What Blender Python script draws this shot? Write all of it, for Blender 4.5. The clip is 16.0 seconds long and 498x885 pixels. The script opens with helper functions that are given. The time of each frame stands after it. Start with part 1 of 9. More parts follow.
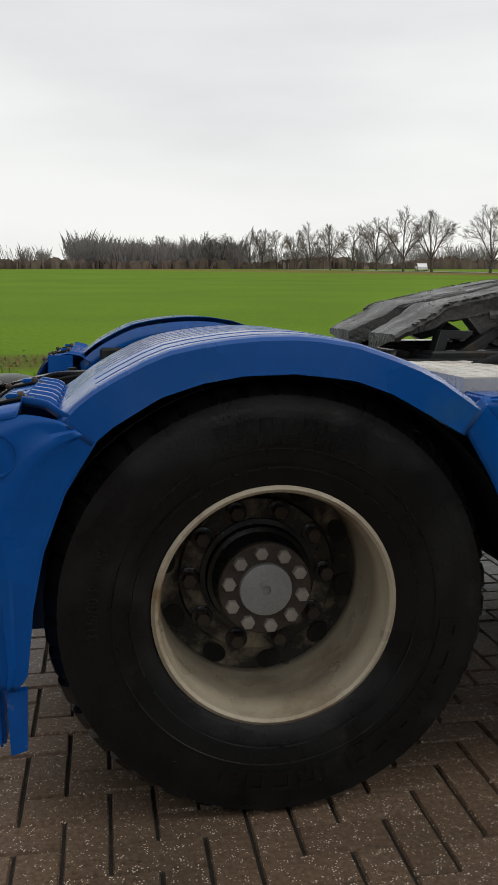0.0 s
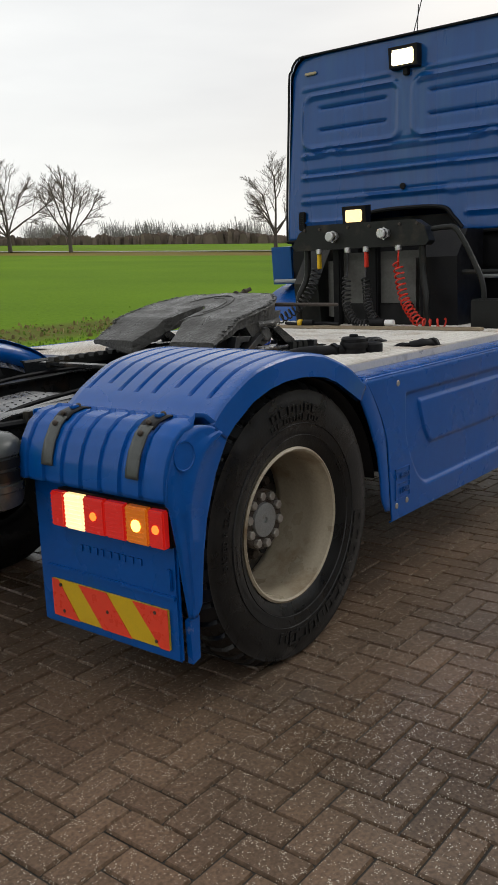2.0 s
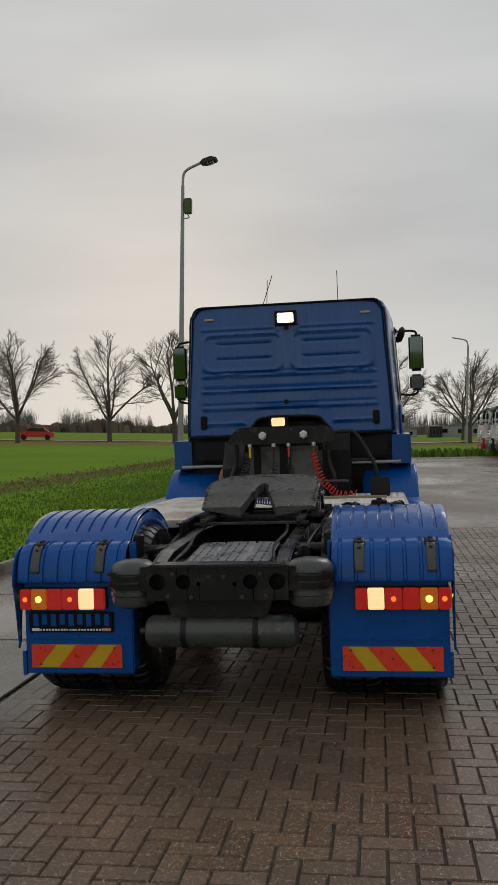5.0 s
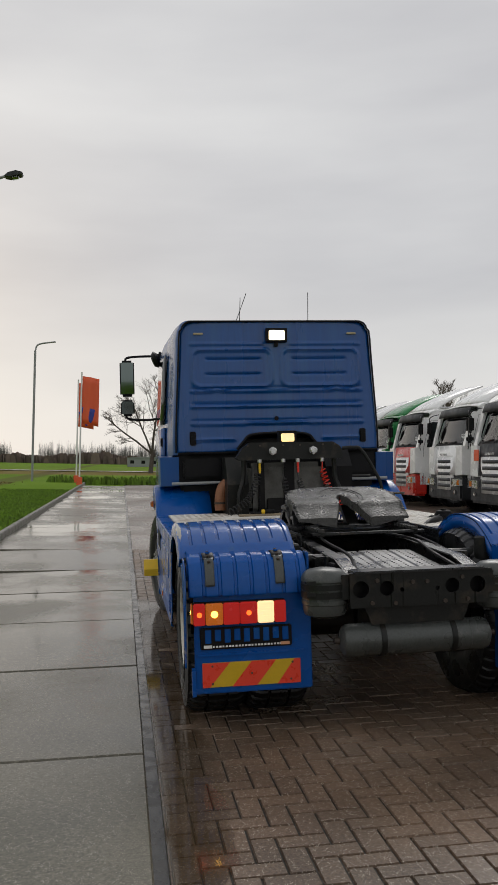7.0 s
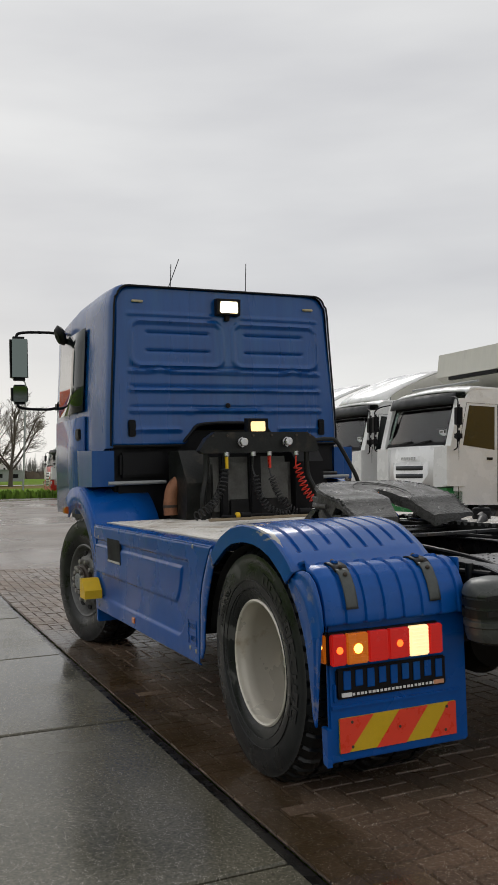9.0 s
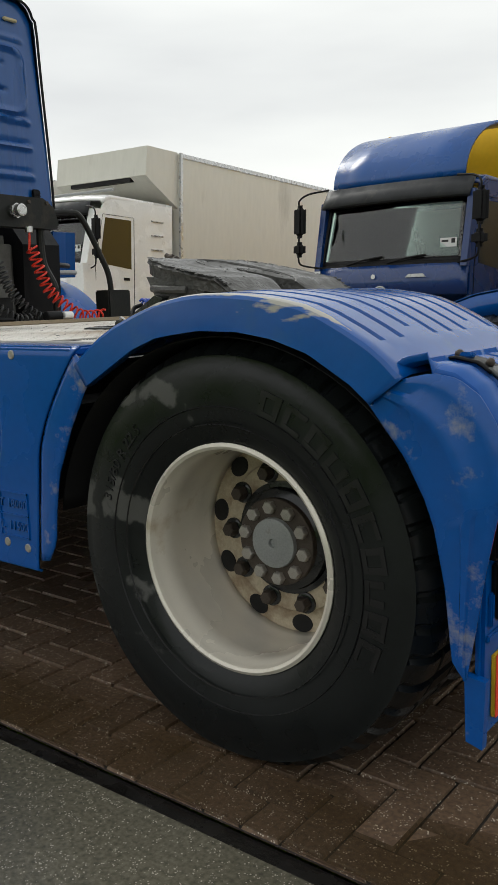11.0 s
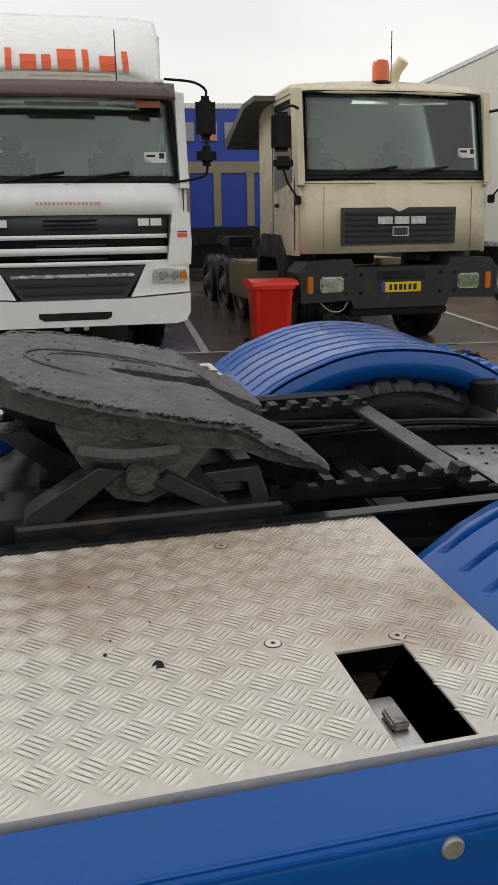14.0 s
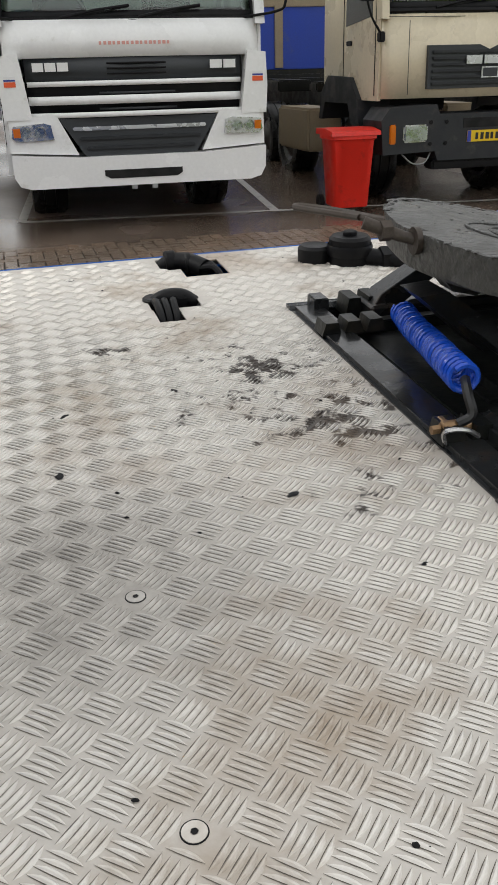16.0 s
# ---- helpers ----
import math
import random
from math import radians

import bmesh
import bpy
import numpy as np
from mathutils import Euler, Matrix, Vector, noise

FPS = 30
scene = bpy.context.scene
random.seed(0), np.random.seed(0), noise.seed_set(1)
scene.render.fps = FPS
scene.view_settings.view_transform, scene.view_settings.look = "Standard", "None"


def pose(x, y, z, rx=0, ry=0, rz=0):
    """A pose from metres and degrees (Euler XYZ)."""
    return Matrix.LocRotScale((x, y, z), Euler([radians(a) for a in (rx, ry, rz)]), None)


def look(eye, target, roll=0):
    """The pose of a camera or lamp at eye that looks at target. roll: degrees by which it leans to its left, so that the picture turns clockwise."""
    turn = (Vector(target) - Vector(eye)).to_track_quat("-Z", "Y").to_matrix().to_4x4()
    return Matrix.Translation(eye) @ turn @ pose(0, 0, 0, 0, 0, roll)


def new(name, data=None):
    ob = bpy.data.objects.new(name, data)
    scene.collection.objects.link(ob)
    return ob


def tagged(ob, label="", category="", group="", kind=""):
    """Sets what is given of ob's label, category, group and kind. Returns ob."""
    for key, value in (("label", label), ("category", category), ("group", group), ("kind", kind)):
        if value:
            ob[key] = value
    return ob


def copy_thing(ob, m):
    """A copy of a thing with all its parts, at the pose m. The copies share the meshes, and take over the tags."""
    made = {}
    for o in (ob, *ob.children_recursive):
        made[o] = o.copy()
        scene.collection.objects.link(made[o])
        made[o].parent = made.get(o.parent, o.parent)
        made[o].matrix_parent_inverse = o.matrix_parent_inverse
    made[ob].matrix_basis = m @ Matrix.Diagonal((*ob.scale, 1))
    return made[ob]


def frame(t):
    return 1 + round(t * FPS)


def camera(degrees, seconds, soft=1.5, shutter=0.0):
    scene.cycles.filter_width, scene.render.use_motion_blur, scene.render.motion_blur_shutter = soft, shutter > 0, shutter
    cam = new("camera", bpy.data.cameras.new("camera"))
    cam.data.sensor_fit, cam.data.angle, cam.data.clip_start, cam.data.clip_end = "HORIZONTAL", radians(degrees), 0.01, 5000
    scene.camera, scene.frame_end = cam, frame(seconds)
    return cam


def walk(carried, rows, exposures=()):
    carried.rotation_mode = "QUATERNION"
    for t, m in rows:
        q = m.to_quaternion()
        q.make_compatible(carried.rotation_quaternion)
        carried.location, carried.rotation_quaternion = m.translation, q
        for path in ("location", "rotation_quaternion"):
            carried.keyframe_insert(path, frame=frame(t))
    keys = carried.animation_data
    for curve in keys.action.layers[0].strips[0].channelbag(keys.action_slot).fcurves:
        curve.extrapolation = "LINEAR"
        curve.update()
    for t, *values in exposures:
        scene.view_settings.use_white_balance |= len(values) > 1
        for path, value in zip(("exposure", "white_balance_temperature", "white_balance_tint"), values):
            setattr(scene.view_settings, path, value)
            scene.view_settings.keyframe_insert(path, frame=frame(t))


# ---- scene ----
cam = camera(32.4, 16.0)
PATH = [
    (0, (-0.374, -3.067, 1.186), (-0.045, -1.12, 0.87), 0.1),
    (0.5, (-0.724, -2.971, 1.195), (0.009, -1.143, 0.85), -0.3),
    (1, (-1.235, -2.998, 1.283), (-0.146, -1.369, 0.881), -1.3),
    (1.5, (-1.787, -3.0, 1.348), (-0.45, -1.571, 0.935), -1.9),
    (2, (-2.422, -2.966, 1.414), (-0.886, -1.748, 1.019), -2.2),
    (2.5, (-3.031, -2.844, 1.444), (-1.344, -1.802, 1.179), -2.2),
    (3, (-3.664, -2.604, 1.493), (-1.874, -1.721, 1.376), -2.1),
    (3.5, (-4.173, -2.288, 1.502), (-2.327, -1.519, 1.473), -2.0),
    (4, (-4.666, -1.894, 1.533), (-2.771, -1.254, 1.53), -1.9),
    (4.5, (-5.102, -1.434, 1.528), (-3.158, -0.963, 1.529), -1.7),
    (5, (-5.434, -0.894, 1.548), (-3.457, -0.594, 1.548), -1.9),
    (7.3, (-5.337, 1.915, 1.485), (-3.375, 1.526, 1.535), -1.9),
    (7.5, (-5.203, 2.116, 1.509), (-3.256, 1.662, 1.555), -2.2),
    (8, (-4.738, 2.529, 1.489), (-2.829, 1.934, 1.532), -2.0),
    (8.2, (-4.521, 2.657, 1.465), (-2.624, 2.025, 1.507), -1.9),
    (10.3, (-1.956, 2.873, 1.172), (-0.409, 1.608, 1.119), -1.8),
    (10.5, (-1.709, 2.848, 1.14), (-0.24, 1.498, 1.01), -1.7),
    (11, (-1.24, 2.754, 1.12), (-0.037, 1.191, 0.788), -1.6),
    (11.5, (-0.806, 2.664, 1.129), (0.064, 0.925, 0.662), -1.3),
    (12, (-0.41, 2.607, 1.214), (0.073, 0.748, 0.655), -0.8),
    (12.5, (0.028, 2.534, 1.368), (0.107, 0.624, 0.777), -0.2),
    (13, (0.44, 2.432, 1.52), (0.241, 0.534, 0.92), -0.2),
    (13.5, (0.781, 2.238, 1.625), (0.404, 0.362, 1.04), -0.7),
    (14, (1.091, 1.917, 1.634), (0.63, 0.057, 1.06), -0.8),
    (14.5, (1.37, 1.656, 1.644), (0.877, -0.166, 0.984), -0.8),
    (15, (1.572, 1.48, 1.658), (1.08, -0.293, 0.875), -1.1),
    (15.5, (1.768, 1.374, 1.642), (1.278, -0.37, 0.795), -1.1),
    (16, (1.911, 1.347, 1.623), (1.452, -0.39, 0.744), -1.3),
]
EXPOSURES = [(0, 0.14, 6500, 9), (1, 0.26, 6500, 9), (2, 0.22, 6500, 9), (2.75, -0.14, 6500, 9), (3.5, -0.34, 6500, 9), (5, -0.44, 6500, 9), (7.5, -0.14, 6500, 11), (8, -0.10, 6500, 11),
             (10.5, 0.22, 6500, 7), (11.5, 0.50, 6600, 6), (12.5, 0.74, 6500, 6), (13.5, 0.32, 6500, 8), (14.5, 0.27, 6800, 11), (16, 0.52, 6500, 9)]
walk(cam, [(t, look(eye, target, roll)) for t, eye, target, roll in PATH], EXPOSURES)

# ---- world and light ----
world = bpy.data.worlds.new("world")
scene.world = world
world.use_nodes = True
wn, wl = world.node_tree.nodes, world.node_tree.links
sky = wn.new("ShaderNodeTexSky")
sky.sky_type, sky.sun_disc = "NISHITA", False
sky.sun_elevation, sky.sun_rotation = radians(14), radians(75)
sky_dim = wn.new("ShaderNodeVectorMath"); sky_dim.operation = "SCALE"; sky_dim.inputs["Scale"].default_value = 0.09
wl.new(sky.outputs[0], sky_dim.inputs[0])
w_co = wn.new("ShaderNodeTexCoord")
w_map = wn.new("ShaderNodeMapping"); w_map.inputs["Scale"].default_value = (1.0, 1.0, 4.5)
wl.new(w_co.outputs["Generated"], w_map.inputs[0])
w_noise = wn.new("ShaderNodeTexNoise")
w_noise.inputs["Scale"].default_value, w_noise.inputs["Detail"].default_value, w_noise.inputs["Roughness"].default_value = 1.5, 5.0, 0.48
wl.new(w_map.outputs[0], w_noise.inputs["Vector"])
w_ramp = wn.new("ShaderNodeValToRGB")
w_ramp.color_ramp.elements[0].position, w_ramp.color_ramp.elements[0].color = 0.30, (0.67, 0.67, 0.69, 1)
w_ramp.color_ramp.elements[1].position, w_ramp.color_ramp.elements[1].color = 0.68, (0.93, 0.93, 0.92, 1)
wl.new(w_noise.outputs["Fac"], w_ramp.inputs[0])
# thinner, brighter cloud low over the horizon, as on a late winter afternoon
w_sep = wn.new("ShaderNodeSeparateXYZ"); wl.new(w_co.outputs["Generated"], w_sep.inputs[0])
w_low = wn.new("ShaderNodeMapRange"); w_low.inputs[1].default_value, w_low.inputs[2].default_value = 0.03, 0.20
w_low.inputs[3].default_value, w_low.inputs[4].default_value = 0.55, 0.0
wl.new(w_sep.outputs[2], w_low.inputs[0])
w_mix = wn.new("ShaderNodeMix"); w_mix.data_type = "RGBA"
w_mix.inputs[0].default_value = 0.90
wl.new(sky_dim.outputs[0], w_mix.inputs[6]); wl.new(w_ramp.outputs[0], w_mix.inputs[7])
w_mix2 = wn.new("ShaderNodeMix"); w_mix2.data_type = "RGBA"
wl.new(w_low.outputs[0], w_mix2.inputs[0]); wl.new(w_mix.outputs[2], w_mix2.inputs[6])
w_mix2.inputs[7].default_value = (0.93, 0.92, 0.89, 1)
wl.new(w_mix2.outputs[2], wn["Background"].inputs[0])
wn["Background"].inputs[1].default_value = 0.95

sun_data = bpy.data.lights.new("sun", "SUN")
sun_data.energy, sun_data.angle, sun_data.color = 0.6, radians(20), (1.0, 0.97, 0.92)
sun = new("sun", sun_data)
sun.matrix_world = look((30, -12, 24), (0, 0, 0))


# ---- materials ----
def mat(name, color, rough=0.5, metal=0.0, var=0.15, scale=6.0, bump=0.0, bscale=60.0, coat=0.0, dirt=None, dirt_amount=0.0, dirt_scale=3.0,
        rvar=0.12, rnd=0.0, island=False, streak=1.0, emit=None, power=0.0, spec=0.5):
    """Principled paint, rubber, metal or stone with variation at two scales, optional dirt in blotches, gloss variation and relief."""
    m = bpy.data.materials.new(name)
    m.use_nodes = True
    n, l = m.node_tree.nodes, m.node_tree.links
    b = n["Principled BSDF"]
    co = n.new("ShaderNodeTexCoord")
    mp = n.new("ShaderNodeMapping"); mp.inputs["Scale"].default_value = (1, 1, 1 / streak)
    l.new(co.outputs["Object"], mp.inputs[0])
    big = n.new("ShaderNodeTexNoise"); big.inputs["Scale"].default_value = scale; big.inputs["Detail"].default_value = 5
    fine = n.new("ShaderNodeTexNoise"); fine.inputs["Scale"].default_value = scale * 14; fine.inputs["Detail"].default_value = 3
    l.new(mp.outputs[0], big.inputs["Vector"]); l.new(mp.outputs[0], fine.inputs["Vector"])
    add = n.new("ShaderNodeMath"); add.operation = "ADD"; l.new(big.outputs["Fac"], add.inputs[0]); l.new(fine.outputs["Fac"], add.inputs[1])
    gain = n.new("ShaderNodeMapRange")
    gain.inputs[1].default_value, gain.inputs[2].default_value = 0.6, 1.4
    gain.inputs[3].default_value, gain.inputs[4].default_value = 1 - var, 1 + var
    l.new(add.outputs[0], gain.inputs[0])
    base = n.new("ShaderNodeVectorMath"); base.operation = "SCALE"; base.inputs[0].default_value = color
    l.new(gain.outputs[0], base.inputs["Scale"])
    out = base.outputs[0]
    if rnd:
        if island:
            src = n.new("ShaderNodeNewGeometry").outputs["Random Per Island"]
        else:
            src = n.new("ShaderNodeObjectInfo").outputs["Random"]
        r2 = n.new("ShaderNodeMapRange"); r2.inputs[3].default_value, r2.inputs[4].default_value = 1 - rnd, 1 + rnd
        l.new(src, r2.inputs[0])
        sc = n.new("ShaderNodeVectorMath"); sc.operation = "SCALE"; l.new(out, sc.inputs[0]); l.new(r2.outputs[0], sc.inputs["Scale"])
        out = sc.outputs[0]
    if dirt:
        dn = n.new("ShaderNodeTexNoise"); dn.inputs["Scale"].default_value = dirt_scale; dn.inputs["Detail"].default_value = 8; dn.inputs["Roughness"].default_value = 0.65
        l.new(mp.outputs[0], dn.inputs["Vector"])
        dr = n.new("ShaderNodeMapRange"); dr.inputs[1].default_value, dr.inputs[2].default_value = 0.62 - dirt_amount * 0.35, 0.78 - dirt_amount * 0.2
        l.new(dn.outputs["Fac"], dr.inputs[0])
        mx = n.new("ShaderNodeMix"); mx.data_type = "RGBA"
        l.new(dr.outputs[0], mx.inputs[0]); l.new(out, mx.inputs[6]); mx.inputs[7].default_value = (*dirt, 1)
        out = mx.outputs[2]
    l.new(out, b.inputs["Base Color"])
    rr = n.new("ShaderNodeMapRange"); rr.inputs[1].default_value, rr.inputs[2].default_value = 0.35, 0.65
    rr.inputs[3].default_value, rr.inputs[4].default_value = max(0.03, rough - rvar), min(1, rough + rvar)
    l.new(big.outputs["Fac"], rr.inputs[0]); l.new(rr.outputs[0], b.inputs["Roughness"])
    b.inputs["Metallic"].default_value = metal
    b.inputs["Specular IOR Level"].default_value = spec
    if coat:
        b.inputs["Coat Weight"].default_value, b.inputs["Coat Roughness"].default_value = coat, 0.08
    if bump:
        bn = n.new("ShaderNodeTexNoise"); bn.inputs["Scale"].default_value = bscale; bn.inputs["Detail"].default_value = 4
        l.new(co.outputs["Object"], bn.inputs["Vector"])
        bu = n.new("ShaderNodeBump"); bu.inputs["Strength"].default_value = bump; bu.inputs["Distance"].default_value = 0.01
        l.new(bn.outputs["Fac"], bu.inputs["Height"]); l.new(bu.outputs[0], b.inputs["Normal"])
    if emit:
        b.inputs["Emission Color"].default_value = (*emit, 1); b.inputs["Emission Strength"].default_value = power
    return m


def worn_paint(name, color, y0, z0):
    """Blue paint with bare grey scuffs along the crest of a mudguard, where the loads have rubbed it."""
    m = mat(name, color, 0.24, 0, 0.10, 3.0, 0.02, 25, 0.22, (0.02, 0.10, 0.25), 0.10, 5.0, spec=0.42)
    n, l = m.node_tree.nodes, m.node_tree.links
    b = n["Principled BSDF"]
    old = b.inputs["Base Color"].links[0].from_socket
    co = n.new("ShaderNodeTexCoord"); sp = n.new("ShaderNodeSeparateXYZ"); l.new(co.outputs["Object"], sp.inputs[0])
    ay = n.new("ShaderNodeMath"); ay.operation = "SUBTRACT"; ay.inputs[1].default_value = y0; l.new(sp.outputs[1], ay.inputs[0])
    ab = n.new("ShaderNodeMath"); ab.operation = "ABSOLUTE"; l.new(ay.outputs[0], ab.inputs[0])
    band = n.new("ShaderNodeMapRange"); band.inputs[1].default_value, band.inputs[2].default_value = 0.0, 0.035
    band.inputs[3].default_value, band.inputs[4].default_value = 0.21, -0.25; l.new(ab.outputs[0], band.inputs[0])
    hz = n.new("ShaderNodeMapRange"); hz.inputs[1].default_value, hz.inputs[2].default_value = z0, z0 + 0.06
    hz.inputs[3].default_value, hz.inputs[4].default_value = -0.14, 0.06; l.new(sp.outputs[2], hz.inputs[0])
    no = n.new("ShaderNodeTexNoise"); no.inputs["Scale"].default_value = 13; no.inputs["Detail"].default_value = 7
    lo = n.new("ShaderNodeVectorMath"); lo.operation = "MULTIPLY"; lo.inputs[1].default_value = (0.28, 1, 1); l.new(co.outputs["Object"], lo.inputs[0]); l.new(lo.outputs[0], no.inputs["Vector"])
    a1 = n.new("ShaderNodeMath"); a1.operation = "ADD"; l.new(band.outputs[0], a1.inputs[0]); l.new(no.outputs["Fac"], a1.inputs[1])
    a2 = n.new("ShaderNodeMath"); a2.operation = "ADD"; l.new(a1.outputs[0], a2.inputs[0]); l.new(hz.outputs[0], a2.inputs[1])
    cut = n.new("ShaderNodeMapRange"); cut.inputs[1].default_value, cut.inputs[2].default_value = 0.66, 0.69; l.new(a2.outputs[0], cut.inputs[0])
    mx = n.new("ShaderNodeMix"); mx.data_type = "RGBA"; l.new(cut.outputs[0], mx.inputs[0]); l.new(old, mx.inputs[6]); mx.inputs[7].default_value = (0.36, 0.35, 0.31, 1)
    l.new(mx.outputs[2], b.inputs["Base Color"])
    return m


def drying_rubber():
    """Wet black rubber with dull grey dry patches, most of them towards the front of the tyre."""
    m = mat("tyre_rubber_wet", (0.0065, 0.0080, 0.0085), 0.30, 0, 0.25, 6, 0.05, 70, rvar=0.10, spec=0.32)
    n, l = m.node_tree.nodes, m.node_tree.links
    b = n["Principled BSDF"]
    wet, gloss = b.inputs["Base Color"].links[0].from_socket, b.inputs["Roughness"].links[0].from_socket
    co = n.new("ShaderNodeTexCoord"); sp = n.new("ShaderNodeSeparateXYZ"); l.new(co.outputs["Object"], sp.inputs[0])
    no = n.new("ShaderNodeTexNoise"); no.inputs["Scale"].default_value, no.inputs["Detail"].default_value, no.inputs["Roughness"].default_value = 6.5, 6, 0.5
    l.new(co.outputs["Object"], no.inputs["Vector"])
    ad = n.new("ShaderNodeMath"); ad.operation = "MULTIPLY_ADD"; ad.inputs[1].default_value = 0.26; l.new(sp.outputs[0], ad.inputs[0]); l.new(no.outputs["Fac"], ad.inputs[2])
    cut = n.new("ShaderNodeMapRange"); cut.inputs[1].default_value, cut.inputs[2].default_value = 0.645, 0.68; l.new(ad.outputs[0], cut.inputs[0])
    mx = n.new("ShaderNodeMix"); mx.data_type = "RGBA"; l.new(cut.outputs[0], mx.inputs[0]); l.new(wet, mx.inputs[6]); mx.inputs[7].default_value = (0.070, 0.070, 0.066, 1)
    l.new(mx.outputs[2], b.inputs["Base Color"])
    mr = n.new("ShaderNodeMix"); l.new(cut.outputs[0], mr.inputs[0]); l.new(gloss, mr.inputs[2]); mr.inputs[3].default_value = 0.5; l.new(mr.outputs[0], b.inputs["Roughness"])
    return m


BLUE_C = (0.001, 0.076, 0.325)
BLUE = mat("blue_paint", BLUE_C, 0.27, 0, 0.10, 3.0, 0.02, 25, 0.05, (0.004, 0.085, 0.25), 0.10, 4.0, spec=0.28)
BLUE_WORN = worn_paint("blue_paint_worn", BLUE_C, 1.257, 1.03)
BLUE_WORN_R = worn_paint("blue_paint_scratched", BLUE_C, -1.262, 1.12)
BLUE_CAB = mat("blue_cab_paint", (0.0015, 0.064, 0.25), 0.28, 0, 0.16, 2.0, 0.03, 12, 0.30, (0.014, 0.095, 0.26), 0.20, 2.6, streak=12.0, spec=0.45)
RUBBER = mat("tyre_rubber", (0.0055, 0.0060, 0.0065), 0.33, 0, 0.3, 7, 0.10, 90, 0, (0.020, 0.020, 0.019), 0.10, 5, rvar=0.14, spec=0.35)
RUBBER_WET = drying_rubber()
BLACK = mat("black_plastic", (0.005, 0.005, 0.006), 0.5, 0, 0.3, 8, 0.1, 70, 0, (0.016, 0.015, 0.013), 0.15, 5, spec=0.20)
CHASSIS = mat("chassis_paint", (0.009, 0.010, 0.009), 0.44, 0.05, 0.35, 7, 0.15, 50, 0, (0.045, 0.036, 0.026), 0.22, 6, spec=0.30)
CHASSIS_WET = mat("chassis_paint_wet", (0.020, 0.021, 0.022), 0.28, 0.2, 0.35, 5, 0.08, 40, 0, (0.08, 0.05, 0.03), 0.2, 7)
GREASE = mat("greasy_steel", (0.060, 0.059, 0.055), 0.42, 0.05, 0.3, 11, 0.8, 55, 0, (0.030, 0.028, 0.025), 0.14, 16, rvar=0.16, spec=0.5)
RIM = mat("rim_paint", (0.40, 0.345, 0.255), 0.36, 0.1, 0.16, 8, 0.05, 50, 0, (0.20, 0.135, 0.075), 0.36, 6)
RIM_ALU = mat("rim_bare_alloy", (0.66, 0.62, 0.54), 0.30, 0.2, 0.03, 3, 0.01, 50, 0, (0.45, 0.37, 0.26), 0.03, 6)
RIM_DISC = mat("rusty_rim_disc", (0.46, 0.39, 0.28), 0.55, 0, 0.2, 12, 0.1, 60, 0, (0.14, 0.065, 0.025), 0.42, 8)
RIM_OIL = mat("oily_rim_disc", (0.014, 0.013, 0.012), 0.34, 0, 0.3, 9, 0.1, 60, 0, (0.34, 0.29, 0.21), 0.34, 9)
HUB = mat("hub_steel", (0.28, 0.29, 0.29), 0.5, 0.3, 0.2, 14, 0.1, 70, 0, (0.13, 0.10, 0.07), 0.15, 14)
HUB_DARK = mat("hub_rusty_iron", (0.055, 0.042, 0.033), 0.6, 0.2, 0.4, 14, 0.2, 70)
NUT = mat("nut_steel", (0.36, 0.34, 0.31), 0.45, 0.5, 0.25, 30, 0.1, 90, 0, (0.12, 0.07, 0.04), 0.2, 20)
ALU = mat("aluminium_plate", (0.60, 0.575, 0.54), 0.40, 0.30, 0.14, 5, 0.06, 90, 0, (0.20, 0.165, 0.13), 0.16, 4.5, rvar=0.14)
CHROME = mat("bright_steel", (0.55, 0.55, 0.55), 0.25, 0.9, 0.15, 12)
PERF = mat("perforated_plate", (0.26, 0.26, 0.26), 0.34, 0.4, 0.2, 7, 0.05, 60, 0, (0.12, 0.11, 0.10), 0.3, 9)
TANK = mat("air_tank_paint", (0.060, 0.066, 0.062), 0.33, 0.1, 0.3, 6, 0.05, 40, 0, (0.12, 0.12, 0.11), 0.2, 8)
RED_L = mat("red_lens", (0.42, 0.012, 0.010), 0.12, 0, 0.08, 20, coat=0.6)
AMBER_L = mat("amber_lens", (0.60, 0.14, 0.008), 0.12, 0, 0.08, 20, coat=0.6)
WHITE_LIT = mat("white_lens_lit", (0.8, 0.75, 0.6), 0.2, 0, 0.02, 20, emit=(1.0, 0.66, 0.28), power=1.0)
RED_LIT = mat("red_lens_lit", (0.42, 0.012, 0.010), 0.16, 0, 0.06, 20, coat=0.5, emit=(1.0, 0.02, 0.012), power=0.20)
RED_SPOT = mat("red_bulb_lit", (0.6, 0.05, 0.02), 0.2, 0, 0.02, 20, emit=(1.0, 0.16, 0.02), power=2.0)
AMBER_LIT = mat("amber_lens_lit", (0.60, 0.16, 0.010), 0.2, 0, 0.02, 20, coat=0.5, emit=(1.0, 0.22, 0.01), power=0.16)
AMBER_SPOT = mat("amber_bulb_lit", (0.7, 0.3, 0.02), 0.2, 0, 0.02, 20, emit=(1.0, 0.55, 0.08), power=5.0)
LAMP_LIT = mat("work_lamp_lit", (0.9, 0.85, 0.7), 0.2, 0, 0.02, 20, emit=(1.0, 0.82, 0.52), power=2.2)
LAMP_WARM = mat("work_lamp_warm", (0.9, 0.8, 0.6), 0.2, 0, 0.02, 20, emit=(1.0, 0.66, 0.26), power=1.0)
SIGN_R = mat("red_reflective_sheet", (0.80, 0.055, 0.025), 0.35, 0, 0.06, 30, emit=(1.0, 0.05, 0.02), power=0.0)
